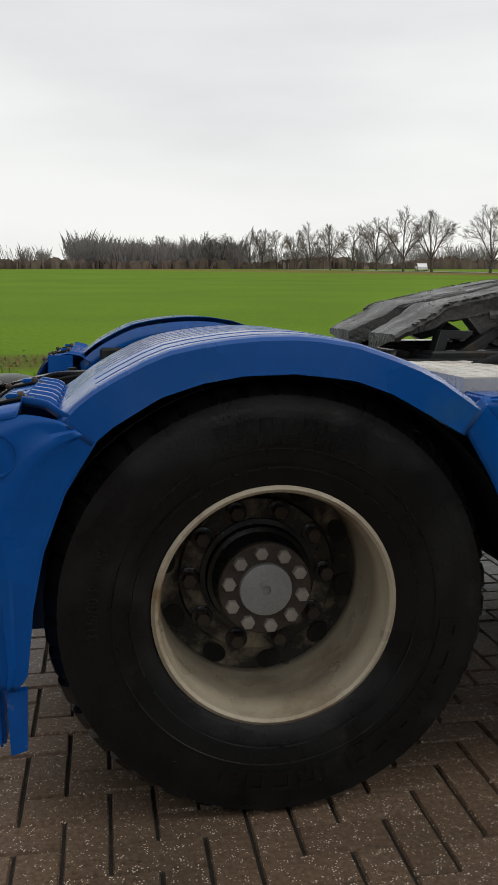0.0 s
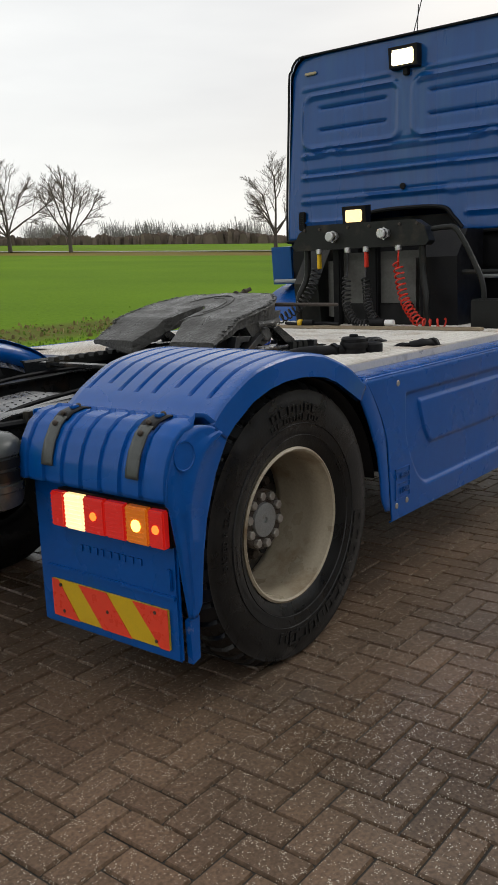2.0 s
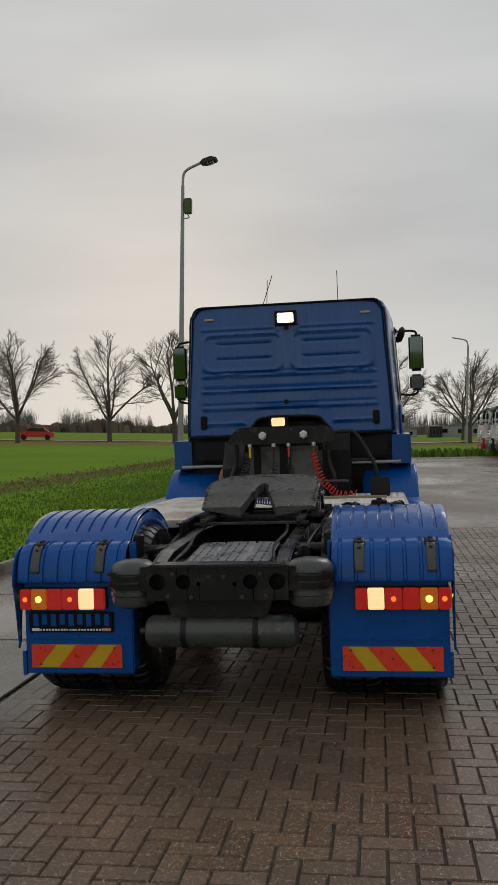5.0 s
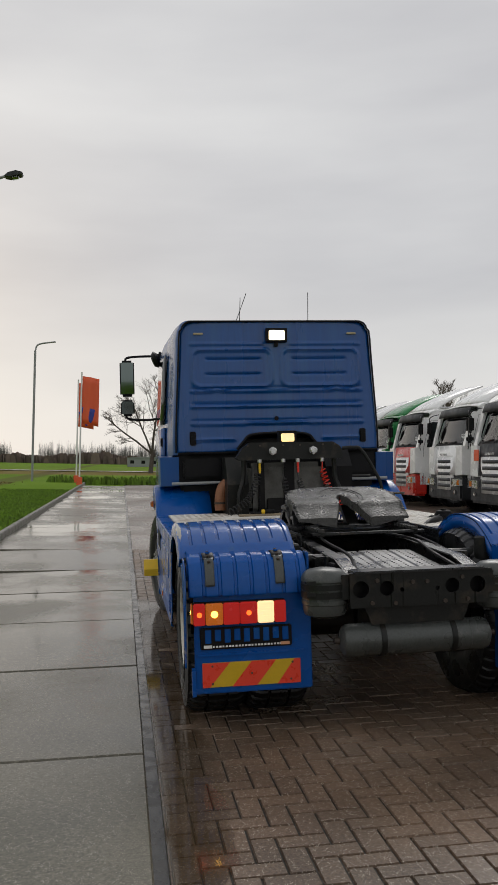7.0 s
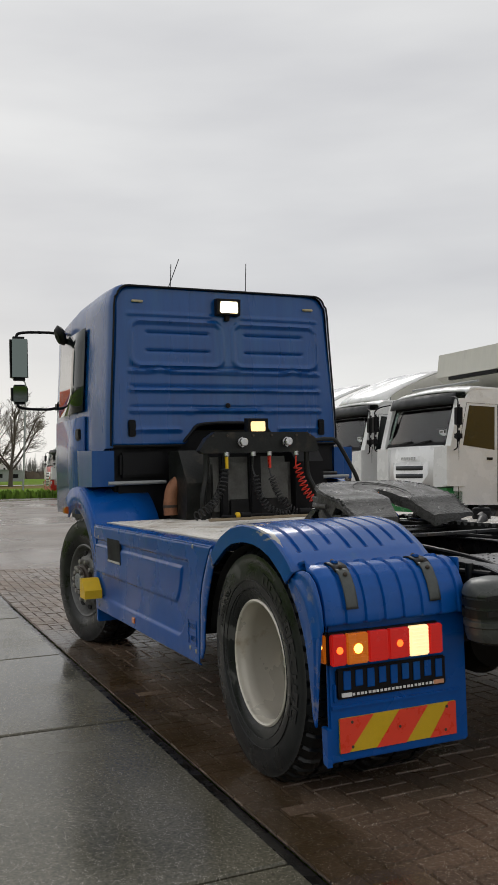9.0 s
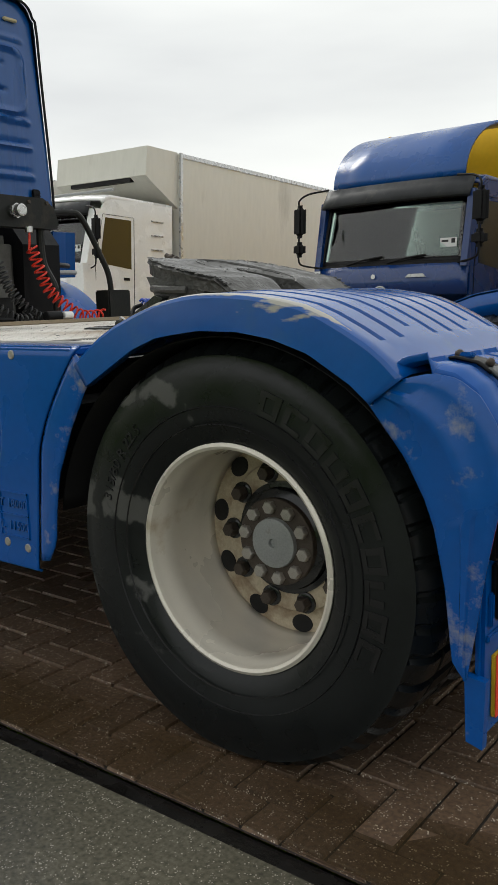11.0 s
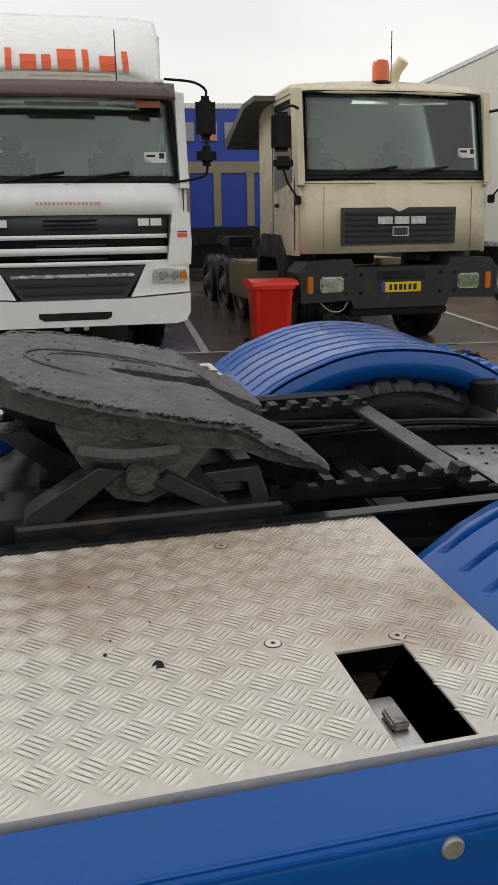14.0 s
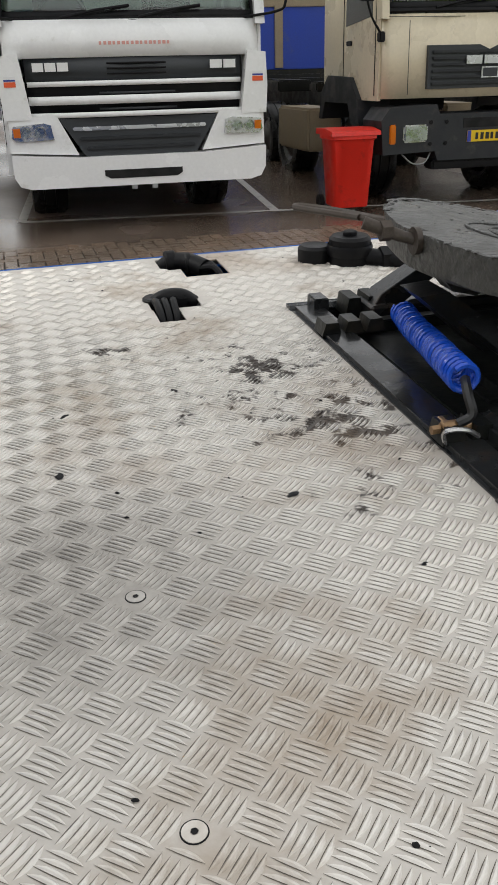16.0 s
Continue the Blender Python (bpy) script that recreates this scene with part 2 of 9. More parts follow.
SIGN_Y = mat("yellow_reflective_sheet", (0.62, 0.40, 0.012), 0.4, 0, 0.10, 30)
COIL_RED = mat("red_air_hose", (0.62, 0.03, 0.012), 0.3, 0, 0.1, 20)
COIL_BLUE = mat("blue_air_hose", (0.012, 0.08, 0.55), 0.28, 0, 0.1, 20, 0, 20, 0.3)
COIL_BLACK = mat("black_hose", (0.014, 0.014, 0.015), 0.4, 0, 0.2, 20)
YELLOW = mat("yellow_plastic", (0.75, 0.47, 0.01), 0.45, 0, 0.1, 20)
COPPER = mat("rusty_exhaust_pipe", (0.30, 0.13, 0.065), 0.6, 0.2, 0.25, 9, 0.15, 60, 0, (0.14, 0.06, 0.03), 0.3, 9)
GREYBOX = mat("grey_intake_box", (0.11, 0.11, 0.10), 0.55, 0, 0.25, 5, 0.06, 40, 0, (0.045, 0.04, 0.035), 0.35, 4)
WHITE = mat("white_truck_paint", (0.84, 0.84, 0.83), 0.25, 0, 0.05, 2.5, 0.01, 20, 0.4, (0.55, 0.53, 0.48), 0.06, 3)
WHITE_DULL = mat("white_box_panel", (0.66, 0.64, 0.58), 0.45, 0, 0.06, 0.8, 0.02, 20, 0, (0.45, 0.43, 0.38), 0.1, 1.5, streak=4)
CREAM = mat("cream_truck_paint", (0.66, 0.58, 0.42), 0.33, 0, 0.07, 2.5, 0.02, 20, 0.3, (0.40, 0.34, 0.25), 0.12, 3)
NAVY = mat("dark_blue_truck_paint", (0.003, 0.032, 0.15), 0.3, 0, 0.1, 3, 0.02, 20, 0.4, (0.05, 0.06, 0.10), 0.1, 4)
TARP = mat("blue_tarpaulin", (0.012, 0.05, 0.38), 0.45, 0, 0.12, 2, 0.15, 6, 0, (0.05, 0.08, 0.22), 0.15, 2.5)
YELLOW_BOX = mat("yellow_box_panel", (0.86, 0.50, 0.008), 0.42, 0, 0.06, 1.2, 0.02, 20)
GREEN_P = mat("green_truck_paint", (0.012, 0.20, 0.05), 0.3, 0, 0.1, 3, coat=0.3)
RED_P = mat("red_truck_paint", (0.55, 0.03, 0.02), 0.35, 0, 0.1, 3, coat=0.3)
BIN_RED = mat("red_bin_plastic", (0.72, 0.022, 0.010), 0.4, 0, 0.08, 6, 0.03, 40, 0, (0.40, 0.02, 0.012), 0.1, 5)
GRILLE = mat("grille_plastic", (0.030, 0.034, 0.038), 0.5, 0, 0.2, 8)
BUMPER = mat("dark_bumper", (0.012, 0.014, 0.017), 0.55, 0, 0.25, 6, 0.08, 50, 0, (0.05, 0.045, 0.04), 0.15, 5)
SILVER = mat("silver_trim", (0.55, 0.56, 0.57), 0.3, 0.6, 0.1, 12)
ORANGE_PRINT = mat("orange_print", (0.78, 0.11, 0.03), 0.45, 0, 0.05, 20)
PLATE_Y = mat("yellow_plate", (0.78, 0.52, 0.01), 0.4, 0, 0.05, 20)
PRINT_BLACK = mat("dark_print", (0.012, 0.012, 0.012), 0.5, 0, 0.1, 20)
PRINT_WHITE = mat("white_print", (0.78, 0.78, 0.76), 0.45, 0, 0.05, 20)
PRINT_PINK = mat("faded_red_print", (0.70, 0.35, 0.30), 0.45, 0, 0.05, 20)
PRINT_BLUE = mat("blue_print", (0.03, 0.05, 0.30), 0.45, 0, 0.05, 20)
EMBOSS = mat("raised_rubber", (0.009, 0.009, 0.010), 0.36, 0, 0.2, 20, spec=0.4)
WOOD = mat("weathered_board", (0.30, 0.24, 0.16), 0.7, 0, 0.2, 5, 0.1, 40)
GALV = mat("galvanised_steel", (0.30, 0.31, 0.31), 0.5, 0.4, 0.2, 6, 0.05, 40)
STICKER = mat("paper_sticker", (0.75, 0.76, 0.76), 0.5, 0, 0.03, 30)
AMBER_DOME = mat("amber_beacon_dome", (0.75, 0.13, 0.006), 0.15, 0, 0.06, 10, coat=0.6)


def glass_mat(name, tint, rough=0.03):
    """Tinted truck glass: a glossy sheet that lets most light through."""
    m = bpy.data.materials.new(name); m.use_nodes = True
    n, l = m.node_tree.nodes, m.node_tree.links
    n.remove(n["Principled BSDF"])
    tr = n.new("ShaderNodeBsdfTransparent"); tr.inputs[0].default_value = (*tint, 1)
    gl = n.new("ShaderNodeBsdfGlossy"); gl.inputs["Roughness"].default_value = rough
    fr = n.new("ShaderNodeFresnel"); fr.inputs[0].default_value = 1.85
    mx = n.new("ShaderNodeMixShader"); l.new(fr.outputs[0], mx.inputs[0]); l.new(tr.outputs[0], mx.inputs[1]); l.new(gl.outputs[0], mx.inputs[2])
    l.new(mx.outputs[0], n["Material Output"].inputs[0])
    return m


GLASS = glass_mat("windscreen_glass", (0.78, 0.90, 0.84))
LINING = mat("cab_lining", (0.52, 0.55, 0.51), 0.7, 0, 0.15, 2)
GLASS_CLEAR = glass_mat("clear_lens", (0.85, 0.88, 0.88))
MIRROR = mat("mirror_glass", (0.14, 0.17, 0.165), 0.04, 1.0, 0.02, 5, rvar=0.01)


# ---- mesh helpers ----
EACH = {"strap_bolt", "screw_seat", "tank_band", "dummy_coupling", "plate_edge", "rivet", "bolt_head", "board_bolt", "rail_bolt", "skirt_screw", "bumper_bolt", "lower_trim", "support_web", "hand_hole_shade",
        "countersunk_screw", "raised_mark", "mirror_arm", "lens_rib", "vent_slat", "box_rib", "tank_fitting", "pivot_stand", "holder_lattice", "sidewall_rib", "tank_clamp", "pivot_pin", "hose_end", "air_pipe", "spare_coupling"}


def islands(bm):
    """Split a bmesh into its loose pieces."""
    seen, out = set(), []
    for v in bm.verts:
        if v in seen:
            continue
        stack, piece = [v], []
        seen.add(v)
        while stack:
            q = stack.pop(); piece.append(q)
            for e in q.link_edges:
                o = e.other_vert(q)
                if o not in seen:
                    seen.add(o); stack.append(o)
        out.append(piece)
    made = []
    for piece in out:
        b2, of = bmesh.new(), {}
        for v in piece:
            of[v] = b2.verts.new(v.co)
        for f in {f for v in piece for f in v.link_faces}:
            b2.faces.new([of[v] for v in f.verts])
        made.append(b2)
    bm.free()
    return made


def part(name, bm, material, parent=None, label="", smooth=35, solid=0.0):
    """Link a bmesh as one mesh object under a thing or a part; small fittings of a kind in EACH become one object a piece."""
    if name in EACH:
        pieces = islands(bm)
        bm = pieces[0]
        EACH.discard(name)
        for p in pieces[1:]:
            part(name, p, material, parent, label, smooth, solid)
        EACH.add(name)
    bmesh.ops.recalc_face_normals(bm, faces=bm.faces[:])
    me = bpy.data.meshes.new(name)
    bm.to_mesh(me); bm.free()
    me.materials.append(material)
    if smooth:
        me.polygons.foreach_set("use_smooth", [True] * len(me.polygons))
        me.set_sharp_from_angle(angle=radians(smooth))
    ob = new(name, me)
    if parent is not None:
        ob.parent = parent
    if label:
        tagged(ob, label)
    if solid:
        mo = ob.modifiers.new("thickness", "SOLIDIFY"); mo.thickness = solid; mo.offset = 0
    return ob


def root(name, label, category, m=None, group="", kind=""):
    ob = new(name)
    ob.empty_display_size = 0.2
    if m is not None:
        ob.matrix_basis = m
    return tagged(ob, label, category, group, kind)


def box(x0, x1, y0, y1, z0, z1, bev=0.0, bm=None, seg=2, m=None):
    bm = bm or bmesh.new()
    g = bmesh.ops.create_cube(bm, size=1, matrix=Matrix.LocRotScale(((x0 + x1) / 2, (y0 + y1) / 2, (z0 + z1) / 2), None, (abs(x1 - x0), abs(y1 - y0), abs(z1 - z0))))
    vs = g["verts"]
    if bev:
        es = list({e for v in vs for e in v.link_edges})
        r = bmesh.ops.bevel(bm, geom=es, offset=bev, segments=seg, affect="EDGES", clamp_overlap=True)
        vs = list(set(r["verts"]) | {v for v in vs if v.is_valid})
    if m is not None:
        bmesh.ops.transform(bm, matrix=m, verts=[v for v in vs if v.is_valid])
    return bm


def smooth_line(pts, n=6):
    """Catmull-Rom through the points."""
    p = [Vector(q) for q in pts]
    if len(p) < 3:
        return p
    p = [2 * p[0] - p[1]] + p + [2 * p[-1] - p[-2]]
    out = []
    for i in range(1, len(p) - 2):
        for k in range(n):
            t = k / n
            out.append(0.5 * (2 * p[i] + (p[i + 1] - p[i - 1]) * t + (2 * p[i - 1] - 5 * p[i] + 4 * p[i + 1] - p[i + 2]) * t * t
                              + (3 * p[i] - p[i - 1] - 3 * p[i + 1] + p[i + 2]) * t ** 3))
    return out + [p[-2]]


def tube(pts, r, seg=8, bm=None, rads=None):
    """A round bar along a line of points."""
    bm = bm or bmesh.new()
    pts = [Vector(q) for q in pts]
    side, rings = None, []
    for i, q in enumerate(pts):
        d = (pts[min(i + 1, len(pts) - 1)] - pts[max(i - 1, 0)]).normalized()
        if side is None:
            side = d.orthogonal().normalized()
        side = (side - d * side.dot(d)).normalized()
        up = d.cross(side)
        rr = rads[i] if rads else r
        rings.append([bm.verts.new(q + rr * (math.cos(a) * side + math.sin(a) * up)) for a in (2 * math.pi * k / seg for k in range(seg))])
    for a, b in zip(rings, rings[1:]):
        for k in range(seg):
            bm.faces.new((a[k], a[(k + 1) % seg], b[(k + 1) % seg], b[k]))
    bm.faces.new(rings[0][::-1]); bm.faces.new(rings[-1])
    return bm


def coil(pts, radius, turns, wire, per=14, r2=None):
    """A helical hose round a line of points."""
    line = smooth_line(pts, 8)
    n, out, side = int(turns * per), [], None
    for i in range(n + 1):
        f = i / n * (len(line) - 1); k = min(int(f), len(line) - 2)
        q = line[k].lerp(line[k + 1], f - k)
        d = (line[k + 1] - line[k]).normalized()
        if side is None:
            side = d.orthogonal().normalized()
        side = (side - d * side.dot(d)).normalized()
        a = 2 * math.pi * i / per
        rr = radius if r2 is None else radius + (r2 - radius) * i / n
        out.append(q + rr * (math.cos(a) * side + math.sin(a) * d.cross(side)))
    return tube(out, wire, 6)


def lathe(profile, seg=48, m=None, bm=None, jag=None):
    """Turn (radius, height) pairs round z. jag(i, k, r, h) may change a point."""
    bm = bm or bmesh.new()
    rings = []
    for i, (r, h) in enumerate(profile):
        ring = []
        for k in range(seg):
            a = 2 * math.pi * k / seg
            rr, hh = jag(i, k, r, h) if jag else (r, h)
            v = Vector((rr * math.cos(a), rr * math.sin(a), hh))
            ring.append(bm.verts.new(m @ v if m else v))
        rings.append(ring)
    for a, b in zip(rings, rings[1:]):
        for k in range(seg):
            bm.faces.new((a[k], a[(k + 1) % seg], b[(k + 1) % seg], b[k]))
    return bm


def disc_cyl(c, r, d, axis="z", seg=24, bm=None, bev=0.0, r2=None):
    """A cylinder with a rounded rim, centred at c, its axis along x, y or z."""
    rot = {"z": Matrix(), "x": Matrix.Rotation(radians(90), 4, "Y"), "y": Matrix.Rotation(radians(-90), 4, "X")}[axis]
    bm = bm or bmesh.new()
    r2 = r if r2 is None else r2
    prof = [(1e-4, -d / 2), (r - bev, -d / 2), (r, -d / 2 + bev), (r2, d / 2 - bev), (r2 - bev, d / 2), (1e-4, d / 2)] if bev else [(1e-4, -d / 2), (r, -d / 2), (r2, d / 2), (1e-4, d / 2)]
    return lathe(prof, seg, Matrix.Translation(c) @ rot, bm)


def prism(poly, plane, a0, a1, bm=None):
    """Extrude a flat outline. plane 'xz' runs along y, 'xy' along z, 'yz' along x."""
    bm = bm or bmesh.new()
    def at(p, a):
        return {"xz": (p[0], a, p[1]), "xy": (p[0], p[1], a), "yz": (a, p[0], p[1])}[plane]
    lo = [bm.verts.new(at(p, a0)) for p in poly]; hi = [bm.verts.new(at(p, a1)) for p in poly]
    bm.faces.new(lo); bm.faces.new(hi[::-1])
    for i in range(len(poly)):
        j = (i + 1) % len(poly)
        bm.faces.new((lo[i], hi[i], hi[j], lo[j]))
    return bm


def sheet(f, us, vs, bm=None):
    """A surface of f(u, v) over two lists."""
    bm = bm or bmesh.new()
    g = [[bm.verts.new(f(u, v)) for v in vs] for u in us]
    for i in range(len(us) - 1):
        for j in range(len(vs) - 1):
            bm.faces.new((g[i][j], g[i + 1][j], g[i + 1][j + 1], g[i][j + 1]))
    return bm


def bev_all(bm, w, seg=2, angle=30):
    es = [e for e in bm.edges if len(e.link_faces) == 2 and e.calc_face_angle(0) > radians(angle)]
    bmesh.ops.bevel(bm, geom=es, offset=w, segments=seg, affect="EDGES", clamp_overlap=True)
    return bm


def resample(pts, n):
    p = [Vector(q) for q in pts]
    L = [0]
    for a, b in zip(p, p[1:]):
        L.append(L[-1] + (b - a).length)
    out = []
    for i in range(n):
        s = L[-1] * i / (n - 1)
        k = max(j for j in range(len(L)) if L[j] <= s + 1e-9)
        k = min(k, len(p) - 2)
        out.append(p[k].lerp(p[k + 1], (s - L[k]) / max(1e-9, L[k + 1] - L[k])))
    return out


def text_bm(body, size, depth, m, wrap=None):
    """Raised letters of the built-in font, as a mesh. wrap(v) may bend each point."""
    cu = bpy.data.curves.new("letters", "FONT")
    cu.body, cu.size, cu.extrude, cu.align_x, cu.align_y, cu.resolution_u = body, size, depth, "CENTER", "CENTER", 2
    ob = bpy.data.objects.new("letters", cu)
    scene.collection.objects.link(ob)
    dg = bpy.context.evaluated_depsgraph_get()
    me = bpy.data.meshes.new_from_object(ob.evaluated_get(dg))
    bm = bmesh.new(); bm.from_mesh(me)
    bpy.data.objects.remove(ob); bpy.data.curves.remove(cu); bpy.data.meshes.remove(me)
    for v in bm.verts:
        v.co = wrap(v.co) if wrap else m @ v.co
    return bm


def bars(parent, name, count, w, h, gap, m, material, depth=0.003):
    """Plain bars in place of writing that is not given."""
    bm = bmesh.new()
    total = count * w + (count - 1) * gap
    for i in range(count):
        x = -total / 2 + i * (w + gap)
        box(x, x + w * (0.75 + 0.25 * ((i * 7) % 3) / 2), -h / 2, h / 2, 0, depth, 0, bm)
    bmesh.ops.transform(bm, matrix=m, verts=bm.verts)
    return part(name, bm, material, parent)


# ---- lie of the land: the yard falls a little to the gutter beside the lorry, the country lies level ----
def smoothstep(a, b, x):
    t = min(1, max(0, (x - a) / (b - a)))
    return t * t * (3 - 2 * t)


def land(x, y):
    d = math.hypot(max(0, -9 - x, x - 6), max(0, -3 - y, y - 2.4))
    return smoothstep(0, 5, d) * (0.009 * x + (0.045 if y > 0 else 0.0185) * y)


UPRIGHT = Vector((-0.009, -0.045, 1)).normalized()


def stand(x, y, yaw=0, dz=0.0):
    """A pose on the level country at (x, y), turned by yaw degrees."""
    tilt = Vector((0, 0, 1)).rotation_difference(UPRIGHT).to_matrix().to_4x4()
    return Matrix.Translation((x, y, land(x, y) + dz)) @ tilt @ pose(0, 0, 0, 0, 0, yaw)


def deck_mat(name, colour, rough, metal, stain):
    """Dull aluminium, with black oil smears and rust-brown stains near the coupling."""
    m = mat(name, colour, rough, metal, 0.12, 4, 0.05, 120, 0, (0.36, 0.28, 0.20), 0.22, 3.2, rvar=0.10)
    n, l = m.node_tree.nodes, m.node_tree.links
    b = n["Principled BSDF"]
    old = b.inputs["Base Color"].links[0].from_socket
    co = n.new("ShaderNodeTexCoord")
    no = n.new("ShaderNodeTexNoise"); no.inputs["Scale"].default_value = 26; no.inputs["Detail"].default_value = 8; no.inputs["Roughness"].default_value = 0.6
    l.new(co.outputs["Object"], no.inputs["Vector"])
    dm = None
    for spot, reach, lift in (((1.48, -0.17, 1.01), 0.30, 0.16), ((1.40, 0.12, 1.01), 0.34, 0.17), ((1.46, 0.34, 1.01), 0.22, 0.11), ((1.77, -0.37, 1.01), 0.16, 0.11), ((1.52, 0.0, 1.01), 0.34, 0.10), ((1.05, -0.62, 1.01), 0.2, 0.05)):
        d = n.new("ShaderNodeVectorMath"); d.operation = "DISTANCE"; d.inputs[1].default_value = spot; l.new(co.outputs["Object"], d.inputs[0])
        mr = n.new("ShaderNodeMapRange"); mr.inputs[1].default_value, mr.inputs[2].default_value = 0.02, reach
        mr.inputs[3].default_value, mr.inputs[4].default_value = lift * stain, -0.12; l.new(d.outputs["Value"], mr.inputs[0])
        if dm:
            mm = n.new("ShaderNodeMath"); mm.operation = "MAXIMUM"; l.new(dm.outputs[0], mm.inputs[0]); l.new(mr.outputs[0], mm.inputs[1]); dm = mm
        else:
            dm = mr
    # grey traffic film on the part that is stepped on
    d = n.new("ShaderNodeVectorMath"); d.operation = "DISTANCE"; d.inputs[1].default_value = (1.92, 0.46, 1.01); l.new(co.outputs["Object"], d.inputs[0])
    tf = n.new("ShaderNodeMapRange"); tf.interpolation_type = "SMOOTHSTEP"; tf.inputs[1].default_value, tf.inputs[2].default_value, tf.inputs[3].default_value, tf.inputs[4].default_value = 0.05, 0.42, 1.1, 0.0; l.new(d.outputs["Value"], tf.inputs[0])
    tn = n.new("ShaderNodeMath"); tn.operation = "MULTIPLY"; l.new(tf.outputs[0], tn.inputs[0]); l.new(no.outputs["Fac"], tn.inputs[1])
    film = n.new("ShaderNodeMix"); film.data_type = "RGBA"; l.new(tn.outputs[0], film.inputs[0]); l.new(old, film.inputs[6]); film.inputs[7].default_value = (0.19, 0.175, 0.155, 1)
    old = film.outputs[2]
    # rust-brown road film beside the chassis
    d = n.new("ShaderNodeVectorMath"); d.operation = "DISTANCE"; d.inputs[1].default_value = (0.86, 0.52, 1.01); l.new(co.outputs["Object"], d.inputs[0])
    tf = n.new("ShaderNodeMapRange"); tf.interpolation_type = "SMOOTHSTEP"; tf.inputs[1].default_value, tf.inputs[2].default_value, tf.inputs[3].default_value, tf.inputs[4].default_value = 0.05, 0.55, 1.15, 0.0; l.new(d.outputs["Value"], tf.inputs[0])
    tn = n.new("ShaderNodeMath"); tn.operation = "MULTIPLY"; l.new(tf.outputs[0], tn.inputs[0]); l.new(no.outputs["Fac"], tn.inputs[1])
    film = n.new("ShaderNodeMix"); film.data_type = "RGBA"; l.new(tn.outputs[0], film.inputs[0]); l.new(old, film.inputs[6]); film.inputs[7].default_value = (0.33, 0.22, 0.125, 1)
    old = film.outputs[2]
    ad = n.new("ShaderNodeMath"); ad.operation = "ADD"; l.new(no.outputs["Fac"], ad.inputs[0]); l.new(dm.outputs[0], ad.inputs[1])
    cu = n.new("ShaderNodeMapRange"); cu.inputs[1].default_value, cu.inputs[2].default_value = 0.60, 0.68; l.new(ad.outputs[0], cu.inputs[0])
    mx = n.new("ShaderNodeMix"); mx.data_type = "RGBA"; l.new(cu.outputs[0], mx.inputs[0]); l.new(old, mx.inputs[6]); mx.inputs[7].default_value = (0.055, 0.045, 0.038, 1)
    no2 = n.new("ShaderNodeTexNoise"); no2.inputs["Scale"].default_value = 2.6; no2.inputs["Detail"].default_value = 6; l.new(co.outputs["Object"], no2.inputs["Vector"])
    c2 = n.new("ShaderNodeMapRange"); c2.inputs[1].default_value, c2.inputs[2].default_value = 0.56, 0.74; c2.inputs[4].default_value = 0.55; l.new(no2.outputs["Fac"], c2.inputs[0])
    m2 = n.new("ShaderNodeMix"); m2.data_type = "RGBA"; l.new(c2.outputs[0], m2.inputs[0]); l.new(mx.outputs[2], m2.inputs[6]); m2.inputs[7].default_value = (0.30, 0.20, 0.12, 1)
    l.new(m2.outputs[2], b.inputs["Base Color"])
    return m


DECK = deck_mat("tread_plate_aluminium", (0.58, 0.545, 0.495), 0.45, 0.2, 1.0)
DECK_BAR = deck_mat("tread_plate_ridges", (0.76, 0.73, 0.675), 0.40, 0.22, 0.55)
BLACK_GLOSS = mat("black_wet_steel", (0.010, 0.012, 0.014), 0.2, 0, 0.3, 6, 0.05, 40, 0, (0.03, 0.03, 0.03), 0.2, 6)
RIM_DARK = mat("grey_front_rim", (0.16, 0.16, 0.155), 0.45, 0.3, 0.2, 10, 0.05, 60, 0, (0.05, 0.04, 0.03), 0.3, 10)
WINDOW_SKY = mat("cab_side_glass", (0.02, 0.025, 0.025), 0.05, 0, 0.05, 5, rvar=0.02, coat=0.5)

